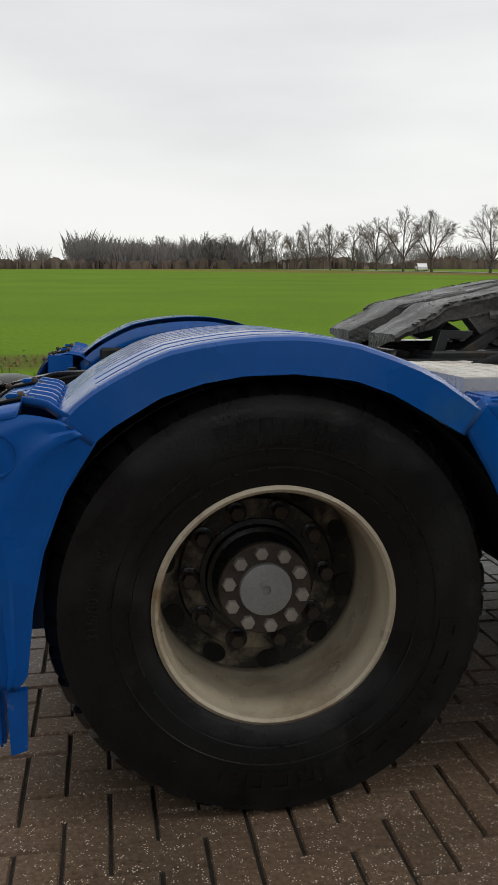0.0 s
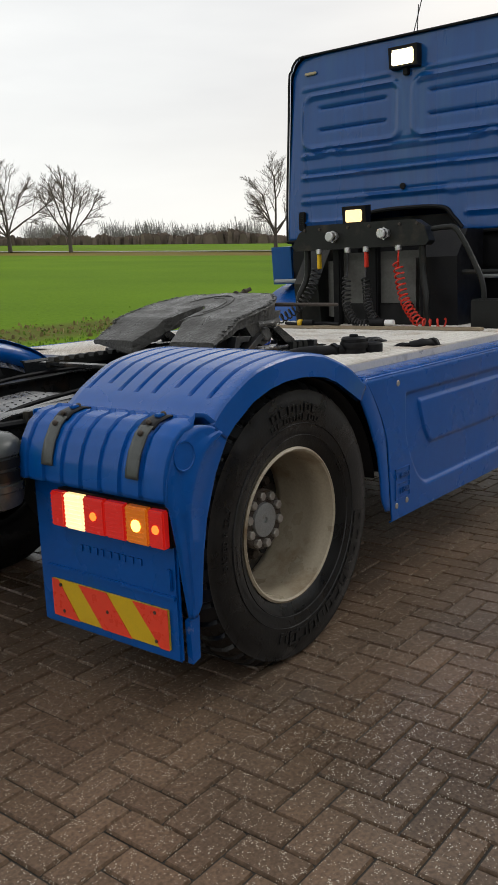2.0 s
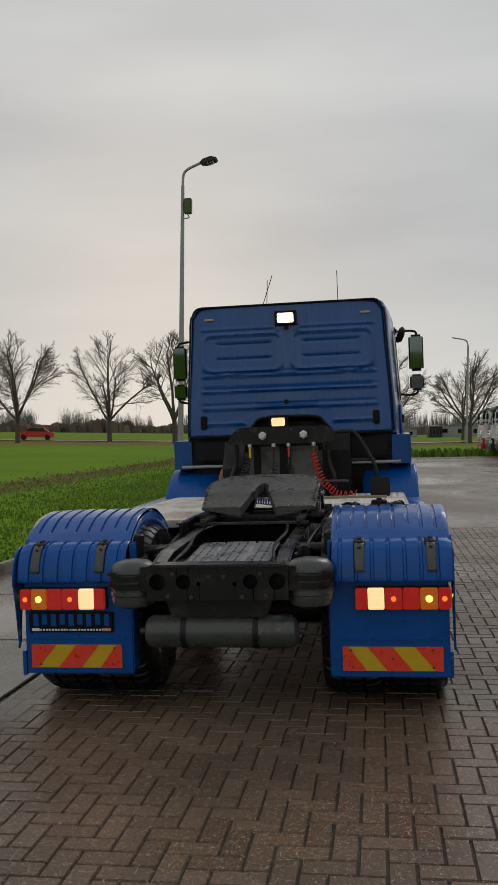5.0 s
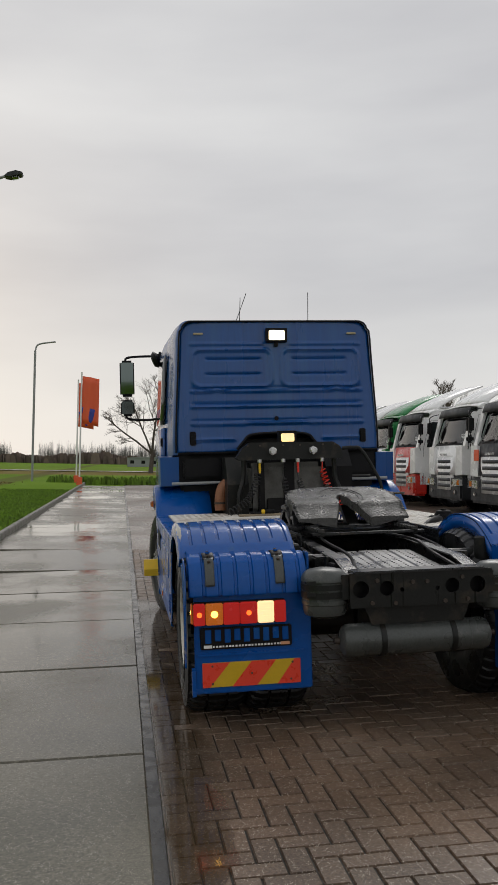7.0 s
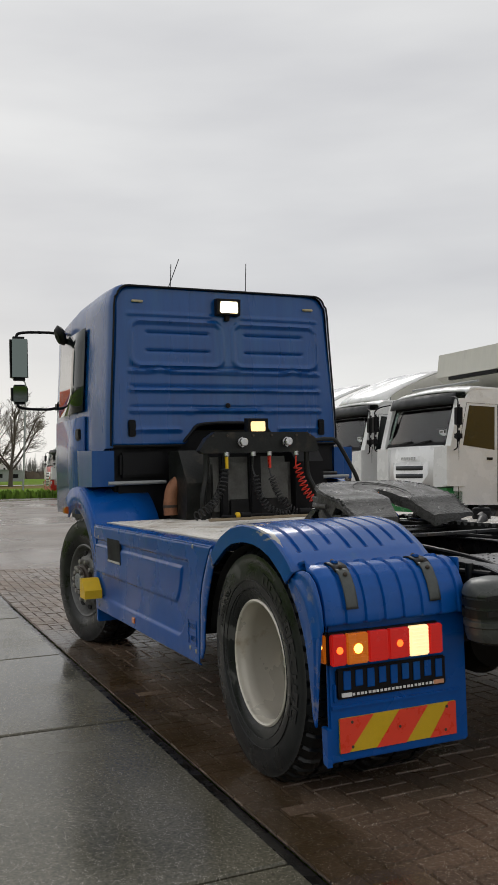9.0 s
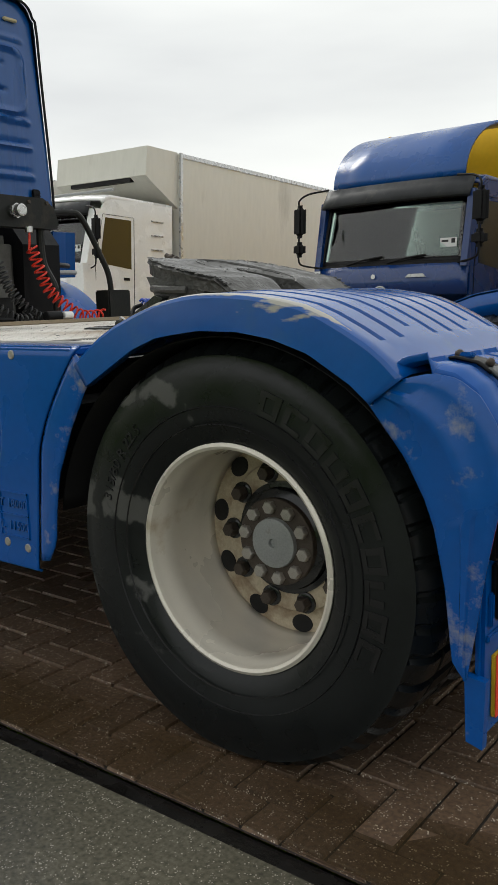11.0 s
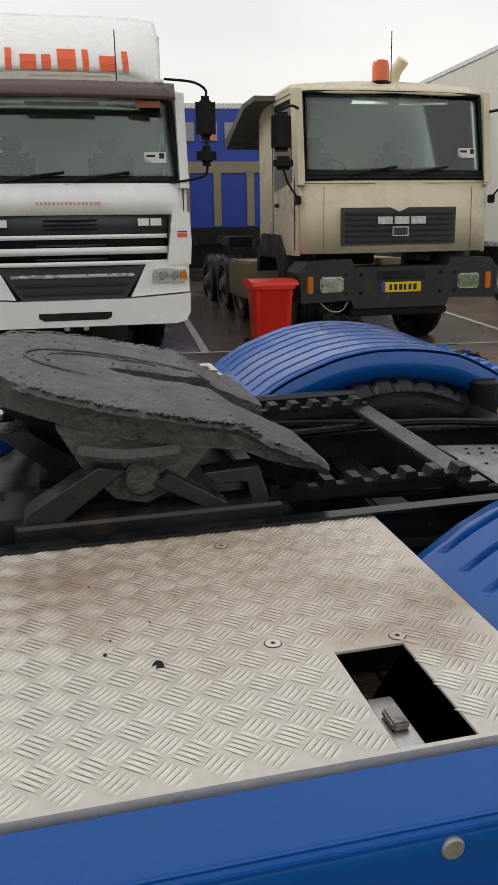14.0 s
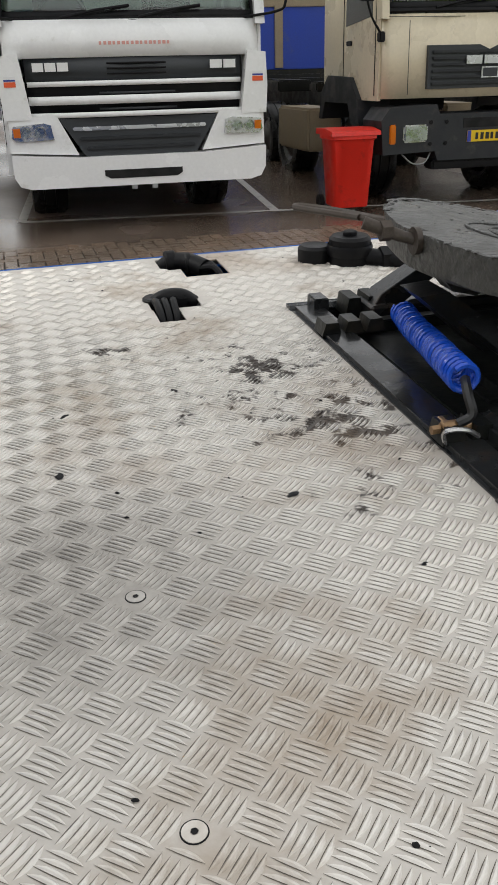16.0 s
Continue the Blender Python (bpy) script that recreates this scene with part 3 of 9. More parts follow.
# ---- ground: country, yard, slabs ----
def ground_mat():
    """Grass and crop: short green field, rough verge, brown stubble strips along the far road."""
    m = bpy.data.materials.new("field_grass"); m.use_nodes = True
    n, l = m.node_tree.nodes, m.node_tree.links
    b = n["Principled BSDF"]; b.inputs["Roughness"].default_value = 0.85; b.inputs["Specular IOR Level"].default_value = 0.05
    g = n.new("ShaderNodeNewGeometry"); sp = n.new("ShaderNodeSeparateXYZ"); l.new(g.outputs["Position"], sp.inputs[0])
    n1 = n.new("ShaderNodeTexNoise"); n1.inputs["Scale"].default_value = 0.12; n1.inputs["Detail"].default_value = 8; l.new(g.outputs["Position"], n1.inputs["Vector"])
    n2 = n.new("ShaderNodeTexNoise"); n2.inputs["Scale"].default_value = 9; n2.inputs["Detail"].default_value = 8; l.new(g.outputs["Position"], n2.inputs["Vector"])
    ramp = n.new("ShaderNodeValToRGB")
    ramp.color_ramp.elements[0].position, ramp.color_ramp.elements[0].color = 0.32, (0.085, 0.165, 0.006, 1)
    ramp.color_ramp.elements[1].position, ramp.color_ramp.elements[1].color = 0.70, (0.155, 0.270, 0.010, 1)
    mixn = n.new("ShaderNodeMath"); mixn.operation = "MULTIPLY_ADD"; mixn.inputs[1].default_value = 0.45; l.new(n2.outputs["Fac"], mixn.inputs[0])
    half = n.new("ShaderNodeMath"); half.operation = "MULTIPLY"; half.inputs[1].default_value = 0.55; l.new(n1.outputs["Fac"], half.inputs[0]); l.new(half.outputs[0], mixn.inputs[2])
    l.new(mixn.outputs[0], ramp.inputs[0])
    # brown strips: signed distance along the far road's line, wobbling
    far = n.new("ShaderNodeMath"); far.operation = "MULTIPLY_ADD"; far.inputs[1].default_value = 0.32; l.new(sp.outputs[1], far.inputs[0]); l.new(sp.outputs[0], far.inputs[2])
    wob = n.new("ShaderNodeMath"); wob.operation = "MULTIPLY_ADD"; wob.inputs[1].default_value = 6.0; l.new(n1.outputs["Fac"], wob.inputs[0]); l.new(far.outputs[0], wob.inputs[2])
    strip = n.new("ShaderNodeValToRGB"); e = strip.color_ramp.elements
    e[0].position, e[0].color = 0.0, (0, 0, 0, 1); e[1].position, e[1].color = 1.0, (0, 0, 0, 1)
    for pos, v in ((0.37, 0.0), (0.40, 0.8), (0.50, 0.75), (0.54, 0.2), (0.60, 0.1)):
        q = e.new(pos); q.color = (v, v, v, 1)
    dv = n.new("ShaderNodeMath"); dv.operation = "DIVIDE"; dv.inputs[1].default_value = 200.0; l.new(wob.outputs[0], dv.inputs[0]); l.new(dv.outputs[0], strip.inputs[0])
    mx = n.new("ShaderNodeMix"); mx.data_type = "RGBA"; l.new(strip.outputs[0], mx.inputs[0]); l.new(ramp.outputs[0], mx.inputs[6]); mx.inputs[7].default_value = (0.20, 0.12, 0.045, 1)
    # rough strip with dead grass by the ditch
    ditch = n.new("ShaderNodeMapRange"); ditch.interpolation_type = "SMOOTHSTEP"; ab = n.new("ShaderNodeMath"); ab.operation = "SUBTRACT"; ab.inputs[1].default_value = 8.6; l.new(sp.outputs[1], ab.inputs[0])
    aa = n.new("ShaderNodeMath"); aa.operation = "ABSOLUTE"; l.new(ab.outputs[0], aa.inputs[0])
    ditch.inputs[1].default_value, ditch.inputs[2].default_value, ditch.inputs[3].default_value, ditch.inputs[4].default_value = 0.5, 1.3, 0.7, 0.0; l.new(aa.outputs[0], ditch.inputs[0])
    m2 = n.new("ShaderNodeMix"); m2.data_type = "RGBA"; l.new(ditch.outputs[0], m2.inputs[0]); l.new(mx.outputs[2], m2.inputs[6]); m2.inputs[7].default_value = (0.10, 0.085, 0.03, 1)
    l.new(m2.outputs[2], b.inputs["Base Color"])
    bu = n.new("ShaderNodeBump"); bu.inputs["Strength"].default_value = 0.5; bu.inputs["Distance"].default_value = 0.05; l.new(n2.outputs["Fac"], bu.inputs["Height"]); l.new(bu.outputs[0], b.inputs["Normal"])
    return m


def wet_mat(name, c0, c1, speck, rough, rnd=0.25, island=True, joints=None, wet_scale=0.7):
    """Wet stone: brown and grey paviours or slabs with pale grit, glossy where water stands."""
    m = bpy.data.materials.new(name); m.use_nodes = True
    n, l = m.node_tree.nodes, m.node_tree.links
    b = n["Principled BSDF"]; b.inputs["Specular IOR Level"].default_value = 0.28
    g = n.new("ShaderNodeNewGeometry"); P = g.outputs["Position"]
    n1 = n.new("ShaderNodeTexNoise"); n1.inputs["Scale"].default_value = 1.1; n1.inputs["Detail"].default_value = 7; l.new(P, n1.inputs["Vector"])
    n2 = n.new("ShaderNodeTexNoise"); n2.inputs["Scale"].default_value = 85; n2.inputs["Detail"].default_value = 5; l.new(P, n2.inputs["Vector"])
    n3 = n.new("ShaderNodeTexVoronoi"); n3.inputs["Scale"].default_value = 150; l.new(P, n3.inputs["Vector"])
    rp = n.new("ShaderNodeValToRGB"); rp.color_ramp.elements[0].position, rp.color_ramp.elements[0].color = 0.34, (*c0, 1); rp.color_ramp.elements[1].position, rp.color_ramp.elements[1].color = 0.66, (*c1, 1)
    l.new(n1.outputs["Fac"], rp.inputs[0])
    out = rp.outputs[0]
    src = g.outputs["Random Per Island"] if island else n.new("ShaderNodeObjectInfo").outputs["Random"]
    if rnd:
        r2 = n.new("ShaderNodeMapRange"); r2.inputs[3].default_value, r2.inputs[4].default_value = 1 - rnd, 1 + rnd; l.new(src, r2.inputs[0])
        sc = n.new("ShaderNodeVectorMath"); sc.operation = "SCALE"; l.new(out, sc.inputs[0]); l.new(r2.outputs[0], sc.inputs["Scale"]); out = sc.outputs[0]
    gr = n.new("ShaderNodeMapRange"); gr.inputs[1].default_value, gr.inputs[2].default_value, gr.inputs[3].default_value, gr.inputs[4].default_value = 0.3, 0.7, 0.65, 1.35; l.new(n2.outputs["Fac"], gr.inputs[0])
    sg = n.new("ShaderNodeVectorMath"); sg.operation = "SCALE"; l.new(out, sg.inputs[0]); l.new(gr.outputs[0], sg.inputs["Scale"])
    # pale grit
    spk = n.new("ShaderNodeMapRange"); spk.inputs[1].default_value, spk.inputs[2].default_value, spk.inputs[3].default_value, spk.inputs[4].default_value = 0.22, 0.34, 1.0, 0.0; l.new(n3.outputs["Distance"], spk.inputs[0])
    n4 = n.new("ShaderNodeTexNoise"); n4.inputs["Scale"].default_value = 40; n4.inputs["Detail"].default_value = 3; l.new(P, n4.inputs["Vector"])
    sel = n.new("ShaderNodeMapRange"); sel.inputs[1].default_value, sel.inputs[2].default_value = 0.50, 0.56; l.new(n4.outputs["Fac"], sel.inputs[0])
    mu = n.new("ShaderNodeMath"); mu.operation = "MULTIPLY"; l.new(spk.outputs[0], mu.inputs[0]); l.new(sel.outputs[0], mu.inputs[1])
    ms = n.new("ShaderNodeMath"); ms.operation = "MULTIPLY"; ms.inputs[1].default_value = speck; l.new(mu.outputs[0], ms.inputs[0])
    mx = n.new("ShaderNodeMix"); mx.data_type = "RGBA"; l.new(ms.outputs[0], mx.inputs[0]); l.new(sg.outputs[0], mx.inputs[6]); mx.inputs[7].default_value = (0.60, 0.54, 0.45, 1)
    out = mx.outputs[2]
    height = n2.outputs["Fac"]
    l.new(out, b.inputs["Base Color"])
    n5 = n.new("ShaderNodeTexNoise"); n5.inputs["Scale"].default_value = wet_scale; n5.inputs["Detail"].default_value = 4; l.new(P, n5.inputs["Vector"])
    rr = n.new("ShaderNodeMapRange"); rr.inputs[1].default_value, rr.inputs[2].default_value, rr.inputs[3].default_value, rr.inputs[4].default_value = 0.40, 0.62, rough[0], rough[1]; l.new(n5.outputs["Fac"], rr.inputs[0])
    l.new(rr.outputs[0], b.inputs["Roughness"])
    bs = n.new("ShaderNodeMapRange"); bs.inputs[1].default_value, bs.inputs[2].default_value, bs.inputs[3].default_value, bs.inputs[4].default_value = 0.40, 0.60, 0.06, 0.55; l.new(n5.outputs["Fac"], bs.inputs[0])
    bu = n.new("ShaderNodeBump"); bu.inputs["Distance"].default_value = 0.004; l.new(bs.outputs[0], bu.inputs["Strength"]); l.new(height, bu.inputs["Height"])
    last = bu
    if joints:
        bt = n.new("ShaderNodeTexBrick"); bt.inputs["Scale"].default_value = 1.0; bt.inputs["Brick Width"].default_value, bt.inputs["Row Height"].default_value = joints
        bt.inputs["Mortar Size"].default_value = 0.006; l.new(P, bt.inputs["Vector"])
        b2 = n.new("ShaderNodeBump"); b2.inputs["Strength"].default_value = 0.5; b2.inputs["Distance"].default_value = 0.006; b2.invert = True
        l.new(bt.outputs["Fac"], b2.inputs["Height"]); l.new(bu.outputs[0], b2.inputs["Normal"]); last = b2
    l.new(last.outputs[0], b.inputs["Normal"])
    return m


FIELD = ground_mat()
BRICK = wet_mat("wet_paviour", (0.100, 0.069, 0.047), (0.160, 0.103, 0.066), 1.0, (0.26, 0.50), 0.15, True)
BRICK_ONE = wet_mat("wet_paviour_single", (0.100, 0.069, 0.047), (0.160, 0.103, 0.066), 1.0, (0.26, 0.50), 0.15, False)
YARD = wet_mat("wet_yard_paving", (0.090, 0.066, 0.050), (0.150, 0.108, 0.082), 0.8, (0.18, 0.48), 0, True, (0.21, 0.105), 0.22)
SLAB = wet_mat("wet_concrete_slab", (0.080, 0.075, 0.054), (0.136, 0.126, 0.094), 0.6, (0.05, 0.34), 0.10, False, None, 0.55)
KERB = mat("concrete_kerb", (0.20, 0.19, 0.17), 0.6, 0, 0.25, 4, 0.2, 50, 0, (0.07, 0.08, 0.04), 0.25, 3)
JOINT = mat("sandy_joint", (0.026, 0.022, 0.017), 0.75, 0, 0.4, 20, 0.3, 80)
JOINT_WET = mat("wet_black_joint", (0.012, 0.011, 0.010), 0.25, 0, 0.3, 10, 0.1, 60)


def muddy_water():
    """A thin brown film of water that lets the paving below show through."""
    m = bpy.data.materials.new("muddy_water"); m.use_nodes = True
    n, l = m.node_tree.nodes, m.node_tree.links
    b = n["Principled BSDF"]
    b.inputs["Base Color"].default_value, b.inputs["Roughness"].default_value = (0.065, 0.042, 0.020, 1), 0.06
    g = n.new("ShaderNodeNewGeometry")
    no = n.new("ShaderNodeTexNoise"); no.inputs["Scale"].default_value, no.inputs["Detail"].default_value = 2.2, 4; l.new(g.outputs["Position"], no.inputs["Vector"])
    mr = n.new("ShaderNodeMapRange"); mr.inputs[1].default_value, mr.inputs[2].default_value, mr.inputs[3].default_value, mr.inputs[4].default_value = 0.35, 0.62, 0.30, 0.68
    l.new(no.outputs["Fac"], mr.inputs[0])
    sp = n.new("ShaderNodeSeparateXYZ"); l.new(g.outputs["Position"], sp.inputs[0])
    ed = n.new("ShaderNodeMapRange"); ed.inputs[1].default_value, ed.inputs[2].default_value = 1.10, 1.28; l.new(sp.outputs[1], ed.inputs[0])
    mu = n.new("ShaderNodeMath"); mu.operation = "MULTIPLY"; l.new(mr.outputs[0], mu.inputs[0]); l.new(ed.outputs[0], mu.inputs[1]); l.new(mu.outputs[0], b.inputs["Alpha"])
    return m


MUD_WATER = muddy_water()


def spaced(edges, near, far, n):
    """Rows of a grid, close together near the yard, wide apart far off."""
    v = [near[0] + (near[1] - near[0]) * i / n for i in range(n + 1)]
    k = 1.35
    a, st = near[1], (near[1] - near[0]) / n
    while a < far:
        st *= k; a += st; v.append(a)
    a, st = near[0], (near[1] - near[0]) / n
    while a > -far:
        st *= k; a -= st; v.insert(0, a)
    return sorted(set(v) | set(edges))


gx = spaced([], (-16, 30), 2600, 30)
gy = spaced([3.84, 3.845], (-16, 14), 2600, 30)
bm = sheet(lambda x, y: (x, y, land(x, y) + (0.07 if (y > 3.842 or x > 46 or y < -60) else -0.10)), gx, gy)
ground = part("ground", bm, FIELD, None, "", smooth=60)
tagged(ground, "flat green winter crop field with rough brown strips", "field", kind="structure")
px = [-40, -25] + [-14 + i for i in range(40)] + [30, 36, 46]
py = [-58, -40, -30] + [-22 + i for i in range(23)] + [1.445]
bm = sheet(lambda x, y: (x, y, land(x, y) - (0.012 if (-6.2 < x < 9.2 and y > -6.2) else 0.0)), sorted(px + [-6.2, -6.199, 9.2, 9.201]), sorted(py + [-6.2, -6.201]))
yard = tagged(part("pavement", bm, YARD, None, smooth=60), "wet brown-grey paved lorry yard with puddles", "pavement", kind="structure")
bm = sheet(lambda x, y: (x, y, land(x, y) - 0.010), [-6.25 + 0.5 * i for i in range(32)], [-6.25 + 0.25 * i for i in range(31)] + [1.445])
tagged(part("joint_bed", bm, JOINT, yard, smooth=60))
bm = sheet(lambda x, y: (x, y, land(x, y) - 0.018), [-40 + 2 * i for i in range(45)], [1.445, 1.47, 1.503])
tagged(part("gutter", bm, JOINT_WET, None, smooth=60), "dark wet joint between paving and slabs", "gutter", kind="structure")

# brown water standing along the edge of the paving
bm = sheet(lambda x, v: (x, 1.445 - v * (0.30 + 0.10 * noise.noise(Vector((x * 1.3, 0, 0))) + 0.05 * noise.noise(Vector((x * 6, 2, 0)))) * min(1, 2.2 * (x + 2.6), 2.2 * (4.4 - x)), land(x, 1.4) + 0.0032 - 0.002 * v),
           [-2.6 + 0.05 * i for i in range(141)], (0.0, 0.5, 1.0))
tagged(part("water", bm, MUD_WATER, None, smooth=60), "thin brown puddle along the edge of the paving", "puddle", kind="structure")

# kerb stones
kerb = root("kerb", "low concrete kerb along the grass", "kerb", kind="structure")
bm0 = box(0, 0.985, -0.06, 0.06, -0.2, 0.11, 0.015)
kd = part("kerb_stone", bm0, KERB, kerb)
kd.matrix_basis = pose(-30, 3.80, land(-30, 3.80))
for i in range(1, 76):
    o = new("kerb_stone", kd.data); o.parent = kerb
    x = -30 + i
    o.matrix_basis = Matrix.Translation((x, 3.80, land(x, 3.80))) @ Matrix.Rotation(-math.atan(land(x + 1, 3.80) - land(x, 3.80)), 4, "Y")

# ---- the blue tractor unit ----
truck = root("tractor_unit", "blue two-axle tractor unit with ribbed mudguards on wet paving", "truck")


def tyre_bm(R, half, bead, lug=True, seg=352, flat=0.505, bulge=0.0):
    """A tyre round the y axis at the origin; outer face towards +y at half."""
    prof = [(bead, half - 0.035), (bead + 0.001, half - 0.006), (bead + 0.012, half + 0.002), (bead + 0.05, half + 0.014), (R - 0.160, half + 0.0225), (R - 0.130, half + 0.0240), (R - 0.105, half + 0.0238), (R - 0.080, half + 0.0222), (R - 0.058, half + 0.0190),
            (R - 0.038, half + 0.0145), (R - 0.033, half + 0.0150), (R - 0.029, half + 0.003), (R - 0.010, half - 0.018), (R, half - 0.05), (R, half - 0.09), (R - 0.014, half - 0.093), (R - 0.014, half - 0.105), (R, half - 0.108),
            (R, half - 0.155)]
    prof = [(r, h + bulge * smoothstep(bead + 0.01, bead + 0.07, r) * (1 - smoothstep(R - 0.04, R, r))) for r, h in prof]
    full = prof + [(r, 2 * (half - 0.1575) - h) for r, h in reversed(prof)]
    def jag(i, k, r, h):
        if lug and r > R - 0.030 and k % 8 < 2:
            return r - 0.0095, h - 0.006 * (h > half - 0.08)
        return r, h
    bm = lathe(full, seg, Matrix.Rotation(radians(-90), 4, "X"), jag=jag)
    for v in bm.verts:
        if v.co.z < -flat:
            v.co.z = -flat
    return bm


def wheel(parent, x, s, yface, mats, deep=True, R=0.532, z=0.505, name="rear_wheel", shrink=1.0, sink=0.0, hub_sink=0.0, bulge=0.0):
    """Dished steel wheel with hub, nuts and tyre; yface is the flange's place, s the side."""
    disc_m, rim_m, tyre_m = mats
    M = pose(x, s * yface, z) @ (Matrix() if s > 0 else pose(0, 0, 0, 0, 0, 180))
    spin = Matrix.Rotation(radians(-90), 4, "X")
    if deep:
        barrel = [(0.302, -0.012), (0.303, 0.0), (0.296, 0.004), (0.290, 0.0), (0.2875, -0.010), (0.2865, -0.026), (0.282, -0.034), (0.281, -0.06), (0.283, -0.064), (0.284, -0.13), (0.286, -0.17), (0.285, -0.205), (0.279, -0.227)]
        disc = [(0.279, -0.227), (0.268, -0.2285), (0.226, -0.228), (0.218, -0.225), (0.212, -0.216), (0.15, -0.213), (0.12, -0.215), (0.05, -0.215)]
    else:
        barrel = [(0.302, -0.012), (0.303, 0.0), (0.296, 0.004), (0.288, 0.0), (0.280, -0.02), (0.268, -0.046), (0.262, -0.06), (0.25, -0.07)]
        disc = [(0.25, -0.07), (0.236, -0.05), (0.21, -0.02), (0.19, -0.008), (0.16, -0.004), (0.12, -0.004), (0.05, -0.004)]
    barrel = [(r * shrink, y - (sink if y < -0.05 else 0)) for r, y in barrel]
    disc = [(r * shrink, y - sink) for r, y in disc]
    bm = lathe(barrel, 72, spin)
    w = part(name, bm, rim_m, parent, solid=0.004)
    w.matrix_basis = M
    # disc with ten hand holes; each hole's shade is a black disc laid on it
    bm = bmesh.new()
    holes, rc, rh = 10, (0.252 * shrink if deep else 0.222), (0.028 if deep else 0.026)
    dp = disc
    lathe(dp, 80, spin, bm)
    part("rim_disc", bm, disc_m, w, "dirty rim disc with round hand holes")
    hd = disc[2][1]
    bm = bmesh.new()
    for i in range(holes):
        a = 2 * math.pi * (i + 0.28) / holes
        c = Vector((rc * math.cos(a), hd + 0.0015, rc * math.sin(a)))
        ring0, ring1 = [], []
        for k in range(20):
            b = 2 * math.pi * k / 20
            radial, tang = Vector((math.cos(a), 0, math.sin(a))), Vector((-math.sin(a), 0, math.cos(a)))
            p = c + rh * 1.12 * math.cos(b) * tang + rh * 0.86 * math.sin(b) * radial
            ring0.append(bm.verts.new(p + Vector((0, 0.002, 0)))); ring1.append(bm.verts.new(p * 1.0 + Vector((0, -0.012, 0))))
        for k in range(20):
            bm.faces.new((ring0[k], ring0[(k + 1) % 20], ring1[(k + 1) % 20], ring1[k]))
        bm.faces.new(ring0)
    part("hand_hole_shade", bm, RECESS_SHADE, w, "ten round hand holes, their dark inside painted as black discs")
    # hub
    fy = -0.10 - hub_sink if deep else 0.055
    base = -0.215 - sink if deep else -0.004
    bm = lathe([(0.135, base), (0.132, base + 0.03), (0.122, base + 0.035), (0.112, fy - 0.018)], 40, spin)
    part("hub", bm, BLACK_GLOSS if deep else HUB_DARK, w)
    part("hub_flange", lathe([(0.106, fy - 0.022), (0.114, fy - 0.018), (0.114, fy - 0.002), (0.112, fy), (0.066, fy + 0.001)], 40, spin), HUB_DARK, w, "rusty brown hub flange")
    if deep:
        part("hub_bore", lathe([(0.150, base + 0.001), (0.149, base + 0.010), (0.136, base + 0.012), (0.135, base)], 40, spin), BLACK_GLOSS, w)
    bm = lathe([(0.066, fy), (0.064, fy + 0.012), (0.05, fy + 0.015), (0.012, fy + 0.014), (0.010, fy + 0.006), (0.0001, fy + 0.006)], 32, spin)
    part("hub_cap", bm, HUB, w, "grey steel hub cap with a centre bolt hole")
    nm = None
    def nut(r, a, y0, rad, hgt, mt, nm_):
        nonlocal nm
        if nm is None or nm[1] != nm_:
            b = lathe([(rad, 0), (rad, hgt * 0.8), (rad * 0.85, hgt), (0.0001, hgt)], 6, spin)
            o = part(nm_, b, mt, w, smooth=20); nm = (o.data, nm_)
        else:
            o = new(nm_, nm[0]); o.parent = w
        o.location = (r * math.cos(a), y0, r * math.sin(a))
    for i in range(10):
        nut(0.092, 2 * math.pi * (i + 0.3) / 10, fy, 0.0175, 0.017, NUT, "hub_bolt")
    for i in range(10):
        nut(0.176 if deep else 0.164, 2 * math.pi * i / 10, base, 0.020, 0.034, HUB_DARK if deep else NUT, "wheel_nut")
    if deep:
        for i in range(10):
            a = 2 * math.pi * i / 10
            b = lathe([(0.029, 0.0005), (0.0285, 0.006), (0.024, 0.008), (0.012, 0.008)], 16, spin @ Matrix())
            o = part("oily_washer", b, BLACK_GLOSS, w); o.location = (0.176 * math.cos(a), base, 0.176 * math.sin(a))
    bm = tyre_bm(R, 0.0, 0.300 * shrink, flat=z - 0.002, bulge=bulge)
    t = part("tyre", bm, tyre_m, w, "worn black tyre, damp, with a block tread")
    return w, t


# Near-black colour that puts the shade inside holes and recesses into paint.
RECESS_SHADE = mat("dark_recess", (0.004, 0.004, 0.004), 0.8, 0, 0.2, 8)
wr, tr_ = wheel(truck, 0, -1, 1.232, (RIM_OIL, RIM, RUBBER), shrink=0.935, sink=0.035, hub_sink=0.035, R=0.522)
wl_, tl_ = wheel(truck, 0, 1, 1.222, (RIM_DISC, RIM_ALU, RUBBER_WET), shrink=0.93, sink=0.02, hub_sink=0.078, R=0.522)
bm = sheet(lambda a, y: (-0.261 * math.cos(radians(a)), y, -0.261 * math.sin(radians(a))), [17 + 1.5 * i for i in range(6)], (-0.11, -0.085, -0.06))
part("turquoise_sticker", bm, mat("turquoise_print", (0.02, 0.33, 0.38), 0.4), wl_, "small turquoise sticker", solid=0.001)
tagged(wr, "cream rear wheel with an oily black disc"); tagged(wl_, "cream rear wheel with a rusty disc")
for s in (-1, 1):
    bm = tyre_bm(0.532, 0.0, 0.26, flat=0.503)
    o = part("inner_tyre", bm, RUBBER, truck)
    o.matrix_basis = pose(0, s * 0.86, 0.505, 0, 0, 0 if s > 0 else 180)


